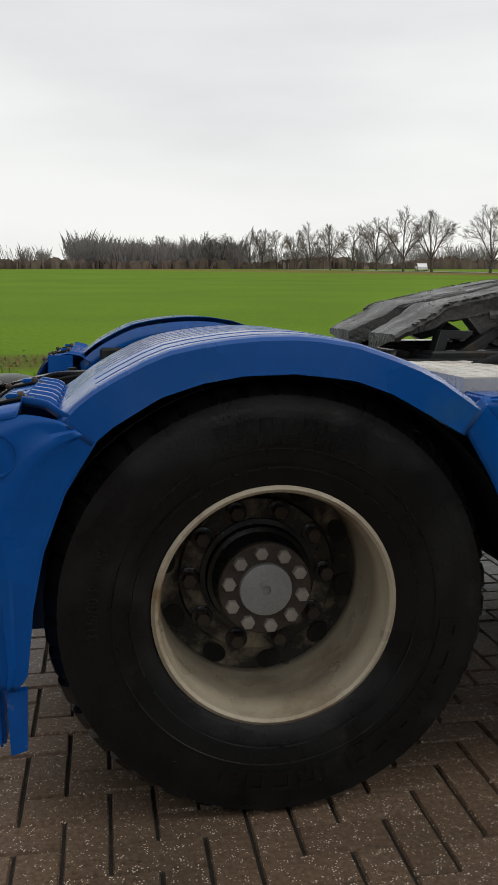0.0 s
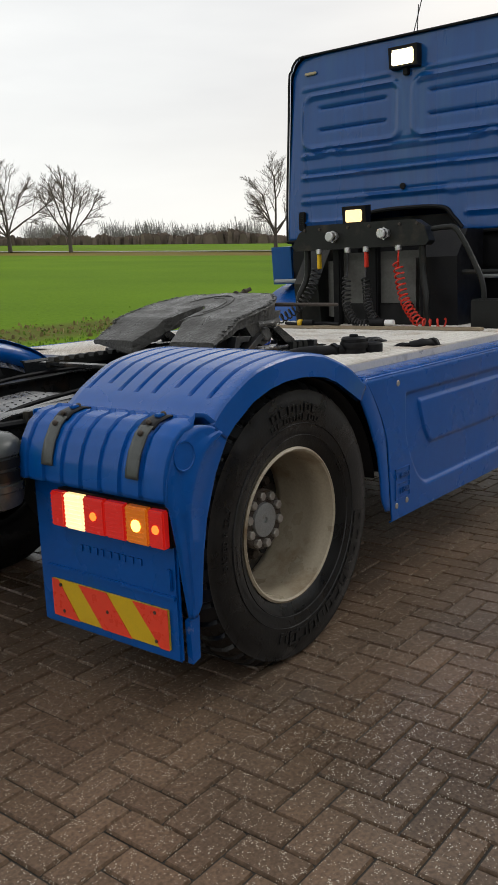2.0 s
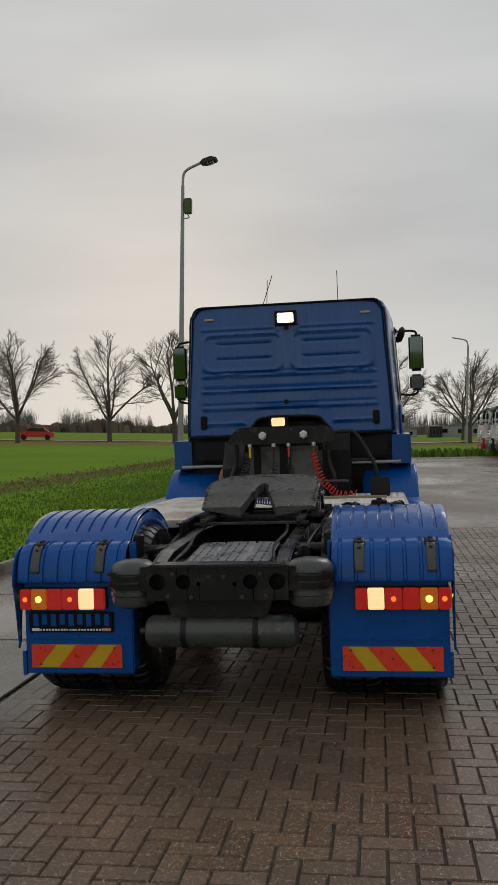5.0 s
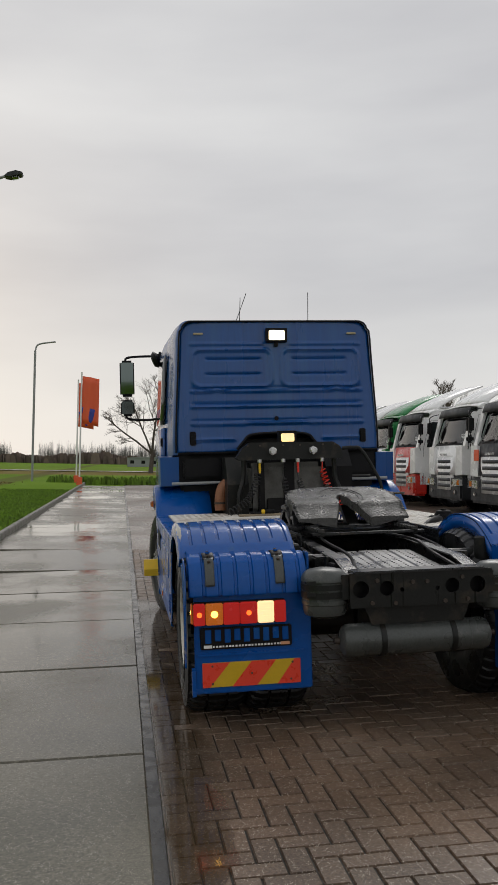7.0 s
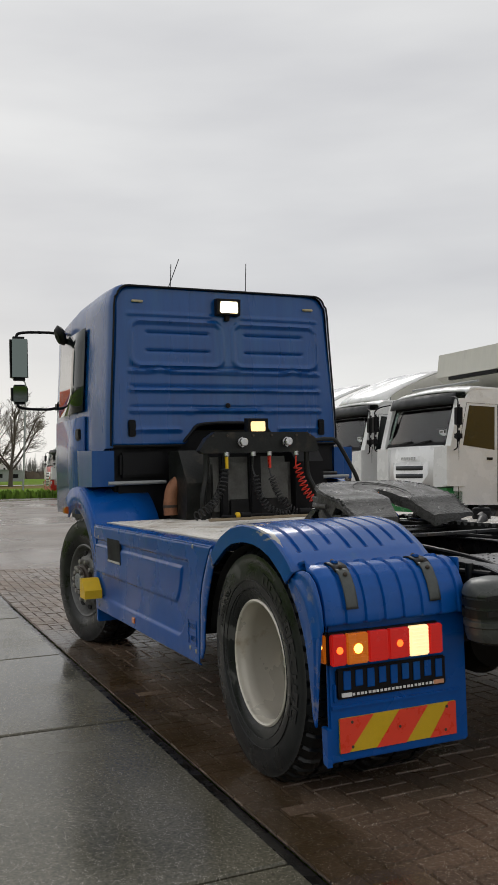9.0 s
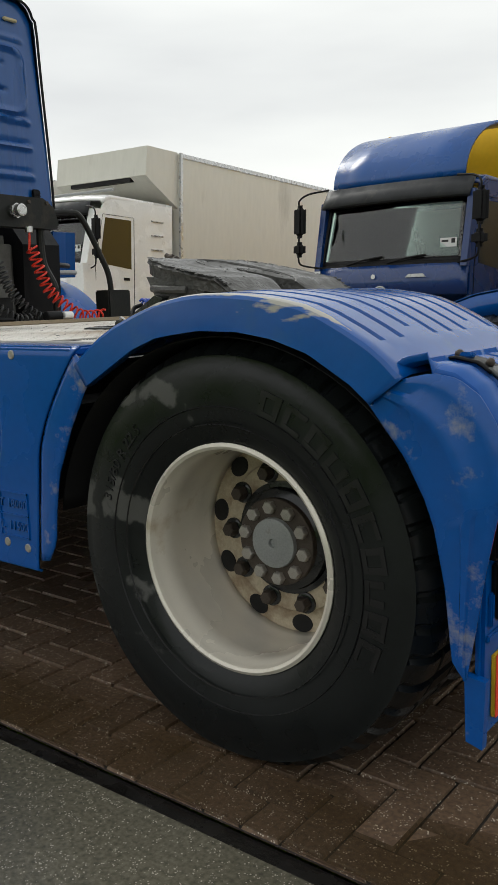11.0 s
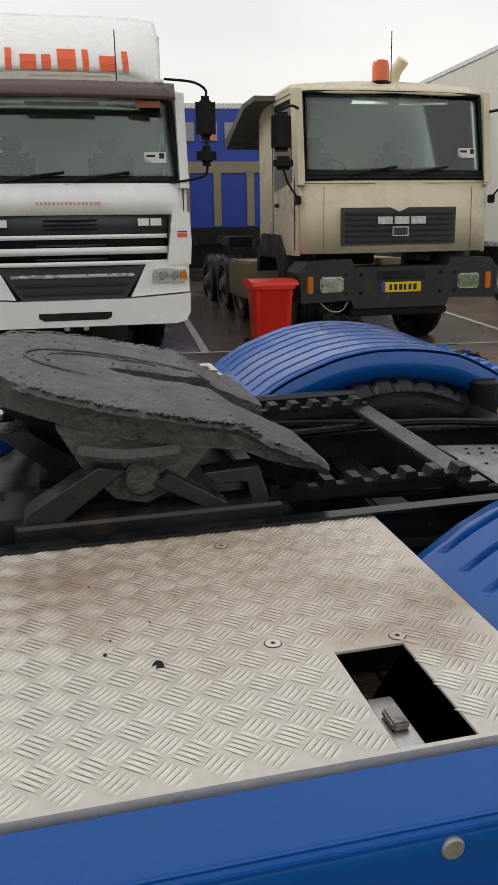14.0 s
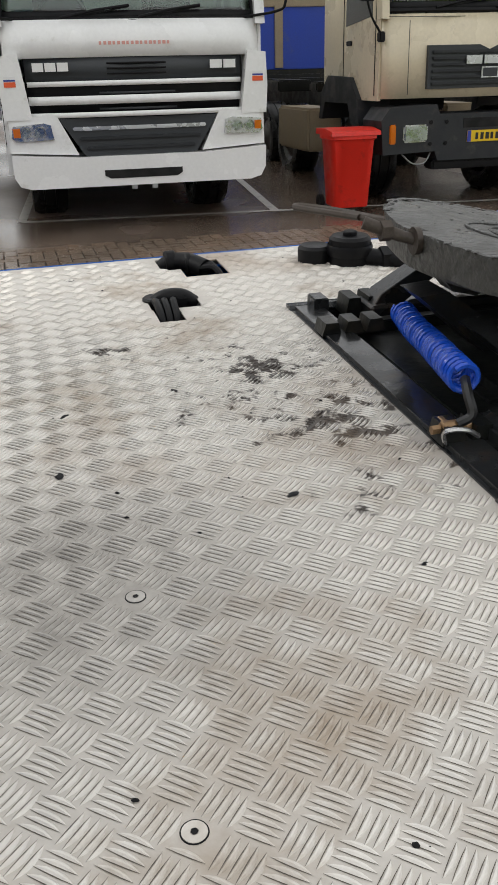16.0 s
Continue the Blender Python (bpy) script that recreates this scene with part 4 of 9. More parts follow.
def arc_marks(parent, r, y, a0, a1, count, hgt, material, name, slant=0.0, frac=0.62):
    """A ring of raised blocks on a sidewall, in place of a maker's name."""
    bm = bmesh.new()
    for i in range(count):
        c = radians(a0 + (a1 - a0) * (i + 0.5) / count); w = radians(abs(a1 - a0) / count * frac / 2)
        def P(rr, aa, yy):
            aa += slant * (rr - r)
            return Vector((rr * math.cos(aa), yy, rr * math.sin(aa)))
        for (r0, r1, w0, w1) in ((r - hgt / 2, r - hgt * 0.3, -w, w), (r + hgt * 0.3, r + hgt / 2, -w, w), (r - hgt * 0.3, r + hgt * 0.3, -w, -w * 0.45), (r - hgt * 0.3, r + hgt * 0.3, w * 0.45, w)):
            if (i % 4 == 1 and w0 == w * 0.45) or (i % 4 == 3 and r0 > r):
                continue
            q = [P(r0, c + w0, y), P(r1, c + w0, y), P(r1, c + w1, y), P(r0, c + w1, y)]
            lo = [bm.verts.new(p) for p in q]; hi = [bm.verts.new(p + Vector((0, 0.0018, 0))) for p in q]
            bm.faces.new(hi)
            for k in range(4):
                bm.faces.new((lo[k], lo[(k + 1) % 4], hi[(k + 1) % 4], hi[k]))
    return part(name, bm, material, parent, smooth=0)


# sidewall marks, running round the tyre as seen from outside
def sidewall_text_out(parent, body, size, r, y, mid, material, name):
    def final(v):
        a = radians(mid) - v.x / r
        return Vector((-(r + v.y) * math.cos(a), y + v.z + 0.001, (r + v.y) * math.sin(a)))
    return part(name, text_bm(body, size, 0.0015, None, final), material, parent, smooth=0)


arc_marks(tl_, 0.405, 0.0242, 105, 205, 10, 0.056, EMBOSS, "raised_mark", frac=0.8)
sidewall_text_out(tl_, "315/80 R 22.5", 0.042, 0.405, 0.0242, 160, EMBOSS, "size_marking").rotation_euler = (0, radians(-12), 0)
arc_marks(tr_, 0.428, 0.0252, 70, 110, 6, 0.030, RUBBER, "raised_mark", frac=0.75)
arc_marks(tr_, 0.394, 0.0252, 68, 112, 8, 0.024, RUBBER, "raised_mark", frac=0.75)
arc_marks(tr_, 0.413, 0.0252, 185, 290, 12, 0.05, RUBBER, "raised_mark", frac=0.8)
sidewall_text_out(tr_, "315/80 R 22.5", 0.036, 0.413, 0.0252, 172, EMBOSS, "size_marking")
for t_ in (tl_, tr_):
    bm = bmesh.new()
    for r_ in (0.330, 0.372):
        lathe([(r_ - 0.0015, 0.0225), (r_, 0.0265), (r_ + 0.0015, 0.0225)], 96, Matrix.Rotation(radians(-90), 4, "X"), bm)
    part("sidewall_rib", bm, EMBOSS, t_)

# ---- rear mudguards ----
CREST = [(-0.472, 0.950), (-0.435, 0.985), (-0.40, 1.012), (-0.352, 1.040), (-0.29, 1.072), (-0.24, 1.092), (-0.18, 1.105), (-0.11, 1.115), (-0.04, 1.121), (0.03, 1.122), (0.085, 1.118), (0.17, 1.104), (0.25, 1.077), (0.315, 1.052), (0.37, 1.024), (0.42, 0.990), (0.468, 0.957)]
ARCH = [(-0.405, 0.897), (-0.36, 0.935), (-0.26, 0.995), (-0.17, 1.024), (-0.08, 1.039), (0.03, 1.042), (0.11, 1.033), (0.17, 1.024), (0.25, 0.995), (0.345, 0.942), (0.42, 0.900)]


def resample2(pts, n):
    return [(v.x, v.y) for v in resample([(a, b, 0) for a, b in pts], n)]


def groove_columns(y0, y1, count, width=0.012, depth=0.012):
    """Places across a mudguard and how deep each lies, for grooves pressed between broad ribs."""
    cols = [(y0, 0.0)]
    step = (y1 - y0) / count
    for i in range(count):
        c = y0 + step * (i + 0.5)
        cols += [(c - width, 0.0), (c - width * 0.62, depth), (c + width * 0.62, depth), (c + width, 0.0)]
    return cols + [(y1, 0.0)]


def mudguard(s, paint, label):
    n = 60
    crest, arch = resample2(CREST, n), resample2(ARCH, n)
    cols = groove_columns(0.60, 1.238, 8)
    mid = (0.02, 0.45)
    up = 0.010 if s > 0 else 0.0
    bm = bmesh.new()
    grid = []
    for i, (cx, cz) in enumerate(crest):
        f = i / (n - 1)
        nx, nz = cx - mid[0], cz - mid[1]
        L = math.hypot(nx, nz); nx, nz = nx / L, nz / L
        row = []
        for k, (y, d) in enumerate(cols):
            end = 0.11 + (0.035 if (k // 4) % 4 == 1 else 0)
            dd = d * smoothstep(end - 0.012, end + 0.012, f) * (1 - smoothstep(0.925, 0.95, f))
            lip = 0.007 * (1 - smoothstep(0.0, 0.05, f))
            dd -= lip + 0.006 * smoothstep(1.24, 1.05, y)
            row.append(bm.verts.new((cx - nx * dd, s * y, cz - nz * dd + up)))
        for y, dr in ((1.258, 0.0), (1.266, 0.003), (1.271, 0.010)):
            row.append(bm.verts.new((cx - nx * dr, s * y, cz - nz * dr + up)))
        ax, az = arch[i]
        row.append(bm.verts.new((ax, s * 1.275, az + up)))
        row.append(bm.verts.new((ax, s * 1.255, az + up - 0.002)))
        grid.append(row)
    for a, b in zip(grid, grid[1:]):
        for k in range(len(a) - 1):
            bm.faces.new((a[k], b[k], b[k + 1], a[k + 1]))
    g = part("mudguard", bm, paint, truck, label, smooth=24, solid=0.004)
    # inner edge of the mudguard
    bm = bmesh.new()
    top = [(x, s * 0.60, z - 0.002) for x, z in resample2(CREST, 30)]
    low = [(x * 0.985, s * 0.605, z - 0.095) for x, z in resample2(CREST, 30)]
    a = [bm.verts.new(p) for p in top]; b = [bm.verts.new(p) for p in low]
    for k in range(29):
        bm.faces.new((a[k], a[k + 1], b[k + 1], b[k]))
    part("inner_flange", bm, paint, g, solid=0.004)
    # black inner liner
    bm = sheet(lambda u, y: (0.02 + 0.585 * math.cos(u), s * y, 0.47 + 0.565 * math.sin(u)), [radians(8 + 3.9 * i) for i in range(43)], (0.63, 1.225))
    part("wheel_arch_liner", bm, BLACK, g, solid=0.003)
    return g


mg_r = mudguard(-1, BLUE_WORN_R, "blue plastic mudguard with pressed ribs, lightly scratched")
mg_l = mudguard(1, BLUE_WORN, "blue plastic mudguard with pressed ribs, paint rubbed bare along its crest")

TAILCURVE = [(-0.462, 0.948), (-0.50, 0.976), (-0.55, 0.985), (-0.60, 0.976), (-0.645, 0.945), (-0.675, 0.897), (-0.692, 0.85), (-0.700, 0.80), (-0.702, 0.765)]
REARARCH = [(-0.394, 0.906), (-0.46, 0.80), (-0.51, 0.67), (-0.535, 0.55), (-0.545, 0.46), (-0.552, 0.40), (-0.578, 0.368)]


def tail(s):
    """Rear end of a mudguard: ribbed cap with two straps, tail lamp, panel and striped board."""
    n = 36
    curve = resample2(TAILCURVE, n)
    cols = groove_columns(0.612, 1.232, 7, 0.013, 0.010)
    bm = bmesh.new(); grid = []
    for i, (x, z) in enumerate(curve):
        f = i / (n - 1)
        tx, tz = curve[min(i + 1, n - 1)][0] - curve[max(i - 1, 0)][0], curve[min(i + 1, n - 1)][1] - curve[max(i - 1, 0)][1]
        L = math.hypot(tx, tz); nx, nz = tz / L, -tx / L
        if nx > 0 or nz < 0 and f < 0.5:
            nx, nz = -nx, -nz
        row = [bm.verts.new((x - nx * (d if f > 0.08 else 0), s * y, z - nz * (d if f > 0.08 else 0))) for y, d in cols]
        row.append(bm.verts.new((x - nx * 0.003, s * 1.252, z - nz * 0.003)))
        row.append(bm.verts.new((x - nx * 0.010, s * 1.266, z - nz * 0.010)))
        row.append(bm.verts.new((x - nx * 0.022, s * 1.273, z - nz * 0.022)))
        grid.append(row)
    for a, b in zip(grid, grid[1:]):
        for k in range(len(a) - 1):
            bm.faces.new((a[k], b[k], b[k + 1], a[k + 1]))
    cap = part("mudguard_tail", bm, BLUE, truck, "blue ribbed rear cap of the mudguard", smooth=24, solid=0.004)
    cap.location = (0.03, -0.034, 0.002) if s > 0 else (0, 0, -0.004)
    # side cheek between the wheel opening and the rear edge
    outer = [(-0.464, 0.953)] + [(x + 0.014, z - 0.016) for x, z in curve[6:]] + [(-0.675, 0.74), (-0.648, 0.60), (-0.630, 0.48), (-0.612, 0.375)]
    N = 40
    o2, a2 = resample2(outer, N), resample2(REARARCH, N)
    back_set = 0.030 if s > 0 else 0.0
    bm = sheet(lambda i, v: (a2[i][0] - back_set * min(1.0, i / 14) * (1 - v) + (o2[i][0] - a2[i][0]) * v, s * (1.271 + (0.006 if 0.40 < v < 0.55 else 0)), a2[i][1] + (o2[i][1] - a2[i][1]) * v), range(N), (0, 0.05, 0.36, 0.42, 0.45, 0.54, 0.60, 0.8, 1))
    ck = part("side_cheek", bm, BLUE_CHIP if s > 0 else BLUE, cap, solid=0.005)
    if s > 0:
        ck.location = (-0.026, 0.020, 0.0)
    bm = lathe([(0.046, 0), (0.047, 0.004), (0.043, 0.004), (0.041, 0.001), (0.0001, 0.001)], 40, pose(-0.60, s * 1.2745, 0.885, -90 * s, 0, 0))
    part("round_cover", bm, BLUE, cap)
    # rear panel
    bm = box(-0.672, -0.652, s * 0.585, s * 1.245, 0.225, 0.77, 0.008)
    part("rear_panel", bm, BLUE, cap, "blue rear panel")
    bm = box(-0.652, -0.55, s * 0.585, s * 0.60, 0.25, 0.98, 0.004)
    part("inner_cheek", bm, BLUE, cap)
    bm = box(-0.680, -0.670, s * 0.63, s * 1.235, 0.43, 0.445, 0.003); box(-0.682, -0.67, s * 1.205, s * 1.225, 0.46, 0.53, 0.003, bm)
    part("panel_rib", bm, BLUE, cap)
    # mud flap bracket at the outer corner
    bm = prism([(-0.60, 0.365), (-0.645, 0.36), (-0.64, 0.215), (-0.605, 0.225)], "xz", s * 1.240, s * 1.262)
    part("flap_bracket", bev_all(bm, 0.004), BLUE_CHIP, cap, "scuffed bracket")
    # striped board
    y0, y1, z0, z1 = 0.655, 1.205, 0.262, 0.396
    bm = box(-0.682, -0.6725, s * y0, s * y1, z0, z1, 0.002)
    board = part("striped_board", bm, SIGN_Y, cap, "red and yellow striped reflective board")
    for (ta, tb), (ba, bb) in (((0.0, 0.06), (0.0, 0.24)), ((0.25, 0.50), (0.45, 0.70)), ((0.72, 1.0), (0.93, 1.0))):
        Y = lambda f: y0 + (y1 - y0) * f
        bm = bmesh.new()
        bm.faces.new([bm.verts.new((-0.6835, s * yy, zz)) for yy, zz in ((Y(ba), z0), (Y(bb), z0), (Y(tb), z1), (Y(ta), z1))])
        part("red_stripe", bm, SIGN_R, board, smooth=0, solid=0.0012)
    bm = bmesh.new()
    for y, z in ((0.70, 0.378), (0.71, 0.285), (0.93, 0.33), (1.15, 0.378), (1.15, 0.282)):
        disc_cyl((-0.684, s * y, z), 0.006, 0.004, "x", 10, bm)
    part("rivet", bm, HUB_DARK, board)
    # tail lamp
    y0, y1, z0, z1 = 0.735, 1.252, 0.606, 0.733
    bm = box(-0.70, -0.66, s * y0, s * y1, z0, z1, 0.006)
    lamp = part("tail_lamp", bm, BLACK, cap, "wide tail lamp, lit, red, amber and white")
    edges, kinds = (0, 0.13, 0.31, 0.5, 0.68, 0.87, 1), ("R", "W", "RS", "R", "A", "RS")
    for k in range(6):
        a, b = y0 + (y1 - y0) * edges[k], y0 + (y1 - y0) * edges[k + 1]
        mt = {"R": RED_LIT, "W": WHITE_LIT, "RS": RED_LIT, "A": AMBER_LIT}[kinds[k]]
        bm = box(-0.726, -0.698, s * (a + 0.0015), s * (b - 0.0015), z0 + 0.004, z1 - 0.004, 0.005)
        seg = part({"R": "red_lens", "W": "reversing_lens", "RS": "red_lens", "A": "indicator_lens"}[kinds[k]], bm, mt, lamp)
        bm = bmesh.new()
        for j in range(1, 9):
            zz = z0 + (z1 - z0) * j / 9
            box(-0.7275, -0.726, s * (a + 0.004), s * (b - 0.004), zz - 0.0015, zz + 0.0015, 0, bm)
        part("lens_rib", bm, mt, lamp, smooth=0)
        if kinds[k] in ("RS", "A"):
            part("lit_bulb", disc_cyl((-0.7275, s * (a + b) / 2, (z0 + z1) / 2), 0.019 if kinds[k] == "A" else 0.014, 0.004, "x", 16), AMBER_SPOT if kinds[k] == "A" else RED_SPOT, lamp)
    part("side_marker", box(-0.678, -0.632, s * 1.248, s * 1.262, 0.612, 0.722, 0.004), AMBER_LIT, lamp, "amber side marker lens, lit")
    part("lit_bulb", disc_cyl((-0.655, s * 1.2625, 0.675), 0.010, 0.003, "y", 14), AMBER_SPOT, lamp)
    # two straps over the cap: a black eye plate above, a grey steel tongue below
    for yc in (0.765, 1.155):
        def ribbon(i0, i1, w, off):
            bm = bmesh.new(); rows = []
            for i in range(i0, i1):
                x, z = curve[i]
                rows.append([bm.verts.new((x - off * 0.8, s * (yc + v * w), z + off * (1.0 - i / n))) for v in (-1, -0.55, 0.55, 1)])
            for a, b in zip(rows, rows[1:]):
                for k in range(3):
                    bm.faces.new((a[k], b[k], b[k + 1], a[k + 1]))
            return bm
        st = part("strap", ribbon(15, 31, 0.026, 0.010), TANK, cap, "grey steel strap with a black eye plate", solid=0.006)
        part("strap_plate", ribbon(6, 17, 0.032, 0.008), BLACK, st, solid=0.006)
        bm = bmesh.new()
        for j, r in ((8, 0.010), (14, 0.009), (18, 0.010)):
            x, z = curve[j]
            bmesh.ops.create_icosphere(bm, subdivisions=2, radius=r, matrix=Matrix.Translation((x - 0.012, s * yc, z + 0.012 * (1.2 - j / n))))
        part("strap_bolt", bm, HUB_DARK, st)
        x, z = curve[11]
        part("strap_slot", bev_all(box(x - 0.010, x + 0.018, s * (yc - 0.012), s * (yc + 0.012), z + 0.008, z + 0.020, 0.003), 0.002), BLUE, st)
    # panel, board and lamp sit further forward than the cap's edge
    for o in cap.children:
        if o.name.split(".")[0] in ("rear_panel", "inner_cheek", "panel_rib", "flap_bracket", "striped_board", "tail_lamp"):
            o.location.x = 0.045 if s < 0 else (-0.02 if o.name.startswith("flap") else 0.02)
    return cap


BLUE_CHIP = mat("chipped_blue_paint", BLUE_C, 0.26, 0, 0.1, 3, 0.02, 25, 0.10, (0.36, 0.33, 0.27), 0.17, 8, spec=0.4)
tail_r, tail_l = tail(-1), tail(1)
# plate holder with bars in place of print, on the left panel
ph = part("plate_holder", box(-0.688, -0.672, 0.70, 1.215, 0.47, 0.59, 0.006), BLACK, tail_l, "empty black number plate holder")
ph.location.x = 0.02
bm = bmesh.new()
for k in range(9):
    box(-0.692, -0.688, 0.72 + k * 0.054, 0.755 + k * 0.054, 0.505 + 0.01 * (k % 2), 0.58, 0.003, bm)
part("holder_lattice", bm, BLUE, ph)
bars(ph, "print_bar", 22, 0.013, 0.010, 0.005, Matrix(((0, 0, -1, -0.689), (-1, 0, 0, 0.95), (0, 1, 0, 0.486), (0, 0, 0, 1))), PRINT_WHITE, 0.002)
part("print_patch", box(-0.692, -0.688, 1.15, 1.195, 0.479, 0.495), PRINT_WHITE, ph)
part("print_patch", box(-0.692, -0.688, 0.715, 0.765, 0.479, 0.495), mat("pale_orange_print", (0.7, 0.35, 0.2), 0.5), ph)
bars(tail_r, "raised_print", 9, 0.022, 0.022, 0.012, Matrix(((0, 0, -1, -0.628), (-1, 0, 0, -0.95), (0, 1, 0, 0.53), (0, 0, 0, 1))), BLUE, 0.004)


# ---- mudguard fronts and side skirts ----
def skirt(s):
    arch_f = [(0.402, 0.928), (0.428, 0.902), (0.495, 0.79), (0.556, 0.66), (0.580, 0.54), (0.588, 0.46), (0.62, 0.405)]
    back = [(0.462, 0.984), (0.486, 0.962), (0.519, 0.918), (0.552, 0.87), (0.594, 0.80), (0.625, 0.72), (0.647, 0.52), (0.652, 0.46), (0.656, 0.40)]
    N = 24
    a, b = resample2(arch_f, N), resample2(back, N)
    bm = sheet(lambda i, v: (a[i][0] + (b[i][0] - a[i][0]) * v, s * (1.263 + 0.003 * (v > 0.1) * (v < 0.9)), a[i][1] + (0.006 if s > 0 else 0.0) + (b[i][1] - a[i][1]) * v), range(N), (0, 0.12, 0.88, 1))
    part("mudguard_front", bm, BLUE_CHIP if s > 0 else BLUE, mg_r if s < 0 else mg_l, solid=0.006)
    # skirt: raised border, recessed field and a door
    us = [0.0, 0.04, 0.08, 0.11, 0.125, 0.14, 0.16, 0.175, 0.19, 0.21, 0.3, 0.4, 0.5, 0.6, 0.7, 0.8, 0.9, 0.95, 0.975, 1.0]
    zs = [0.395, 0.405, 0.44, 0.475, 0.49, 0.505, 0.52, 0.58, 0.64, 0.67, 0.682, 0.694, 0.71, 0.78, 0.85, 0.872, 0.884, 0.896, 0.93, 0.965, 0.98, 0.988]
    def f(u, z):
        rear = 0.668 - 0.10 * (z - 0.428) - 1.0 * max(0, z - 0.728) ** 1.6
        x = rear + (2.93 - rear) * u
        y = 1.266
        # recess bounded by a curved lower and rear edge
        edge = 0.505 + 0.30 * max(0, (1.02 - x) / 0.24) ** 2.2 if x < 1.02 else 0.505
        slope = 2.75 * max(0, (1.02 - x) / 0.24) ** 1.2
        y -= 0.014 * smoothstep(-0.007, 0.007, (z - edge) / math.hypot(1, slope)) * (1 - smoothstep(0.922, 0.938, z)) * smoothstep(0.792, 0.808, x)
        dz0 = 0.682 + 0.22 * max(0, (1.06 - x) / 0.14) ** 2
        slope = 3.14 * max(0, (1.06 - x) / 0.14)
        y += 0.010 * smoothstep(-0.006, 0.006, (z - dz0) / math.hypot(1, slope)) * (1 - smoothstep(0.879, 0.891, z)) * smoothstep(0.922, 0.938, x)
        if z > 1.015:
            y -= (z - 1.015) ** 2 * 30
        if z < 0.405:
            y -= 0.012
        return (x, s * y, z)
    xs_dense = sorted(set(us + [i / 90 for i in range(91)] + [i / 420 for i in range(95)]))
    zs_dense = sorted(set([0.395, 0.400, 0.405] + [0.41 + i * 0.008 for i in range(78)] + [1.036]))
    bm = sheet(f, xs_dense, zs_dense)
    sk = part("side_skirt", bm, BLUE, truck, "blue moulded side skirt with a recessed locker door", smooth=60, solid=0.006)
    sk.location.z = -0.028 if s > 0 else -0.054
    bm = box(0.478, 2.95, s * (1.153 if s > 0 else 1.116), s * 1.2662, 1.010, 1.037, 0.007, seg=3)
    part("skirt_top", bm, BLUE, sk)
    part("skirt_front", box(2.90, 2.94, s * 0.9, s * 1.262, 0.30, 0.98, 0.006), BLUE, sk)
    bm = bmesh.new()
    for x, z in ((0.722, 1.012) if s > 0 else (0.725, 0.984), (0.80, 0.468), (0.708, 0.462), (2.80, 0.95), (2.82, 0.44)):
        disc_cyl((x, s * 1.268, z), 0.013, 0.008, "y", 16, bm, 0.002)
    part("skirt_screw", bm, NUT, sk, "rusty washer-head screws")
    # No opening is cut: a black slab carries the step's shade as colour.
    st = part("step_recess", box(2.194, 2.538, s * 1.255, s * 1.2695, 0.783, 0.959, 0.004), RECESS_SHADE, sk, "black slab painted as the shade of a step opening")
    part("step_tread", box(2.204, 2.528, s * 1.258, s * 1.273, 0.788, 0.803, 0.003), ALU, st)
    # Hollow of the pull is not cut; its shade is the box's near-black colour.
    part("door_pull", box(0.945, 1.0, s * 1.25, s * 1.264, 0.855, 0.882, 0.004), RECESS_SHADE, sk)
    part("side_marker", box(1.86, 1.92, s * 1.262, s * 1.276, 0.435, 0.475, 0.005), AMBER_L, sk, "amber marker lens")
    # raised load table
    fr = bmesh.new()
    for z in (0.488, 0.553, 0.618):
        box(0.695, 0.822, s * 1.268, s * 1.273, z, z + 0.0035, 0, fr)
    for x in (0.695, 0.8185):
        box(x, x + 0.0035, s * 1.268, s * 1.273, 0.488, 0.621, 0, fr)
    part("table_frame", fr, BLUE, sk, smooth=0)
    for body, z in (("T 18000", 0.586), ("L 11500", 0.521)):
        m = Matrix(((-s, 0, 0, 0.758), (0, 0, s, s * 1.2705), (0, 1, 0, z), (0, 0, 0, 1)))
        for k, ch in enumerate(body):
            if ch != " ":
                part("raised_figure", text_bm(ch, 0.036, 0.003, m @ Matrix.Translation((0.0175 * (k - 3), 0, 0))), BLUE_CAB, sk, smooth=0)
    return sk


sk_r, sk_l = skirt(-1), skirt(1)
part("wheel_chock", bev_all(prism([(2.72, 0.50), (2.88, 0.50), (2.88, 0.64), (2.82, 0.64), (2.72, 0.56)], "xz", 1.27, 1.40), 0.008), YELLOW, sk_l, "yellow plastic wheel chock")

# ---- chassis ----
for s in (-1, 1):
    rail = bmesh.new()
    prism([(-0.88, 0.72), (-0.88, 0.86), (-0.55, 0.93), (0.3, 0.955), (4.9, 0.955), (4.9, 0.68), (-0.2, 0.68)], "xz", s * 0.375, s * 0.385, rail)
    prism([(-0.88, 0.86), (-0.55, 0.93), (0.3, 0.955), (4.9, 0.955), (4.9, 0.947), (0.3, 0.947), (-0.55, 0.921), (-0.88, 0.851)], "xz", s * 0.31, s * 0.39, rail)
    prism([(-0.2, 0.68), (4.9, 0.68), (4.9, 0.688), (-0.2, 0.688)], "xz", s * 0.31, s * 0.385, rail)
    r_ = part("frame_rail", bev_all(rail, 0.003, 1), CHASSIS_WET, truck, "dark steel frame rail, wet")
    bm = bmesh.new()
    for x in [-0.6 + 0.09 * i for i in range(12)]:
        disc_cyl((x, s * 0.389, 0.80 + 0.05 * ((int(x * 100)) % 2)), 0.012, 0.012, "y", 6, bm)
    part("rail_bolt", bm, CHASSIS, r_)
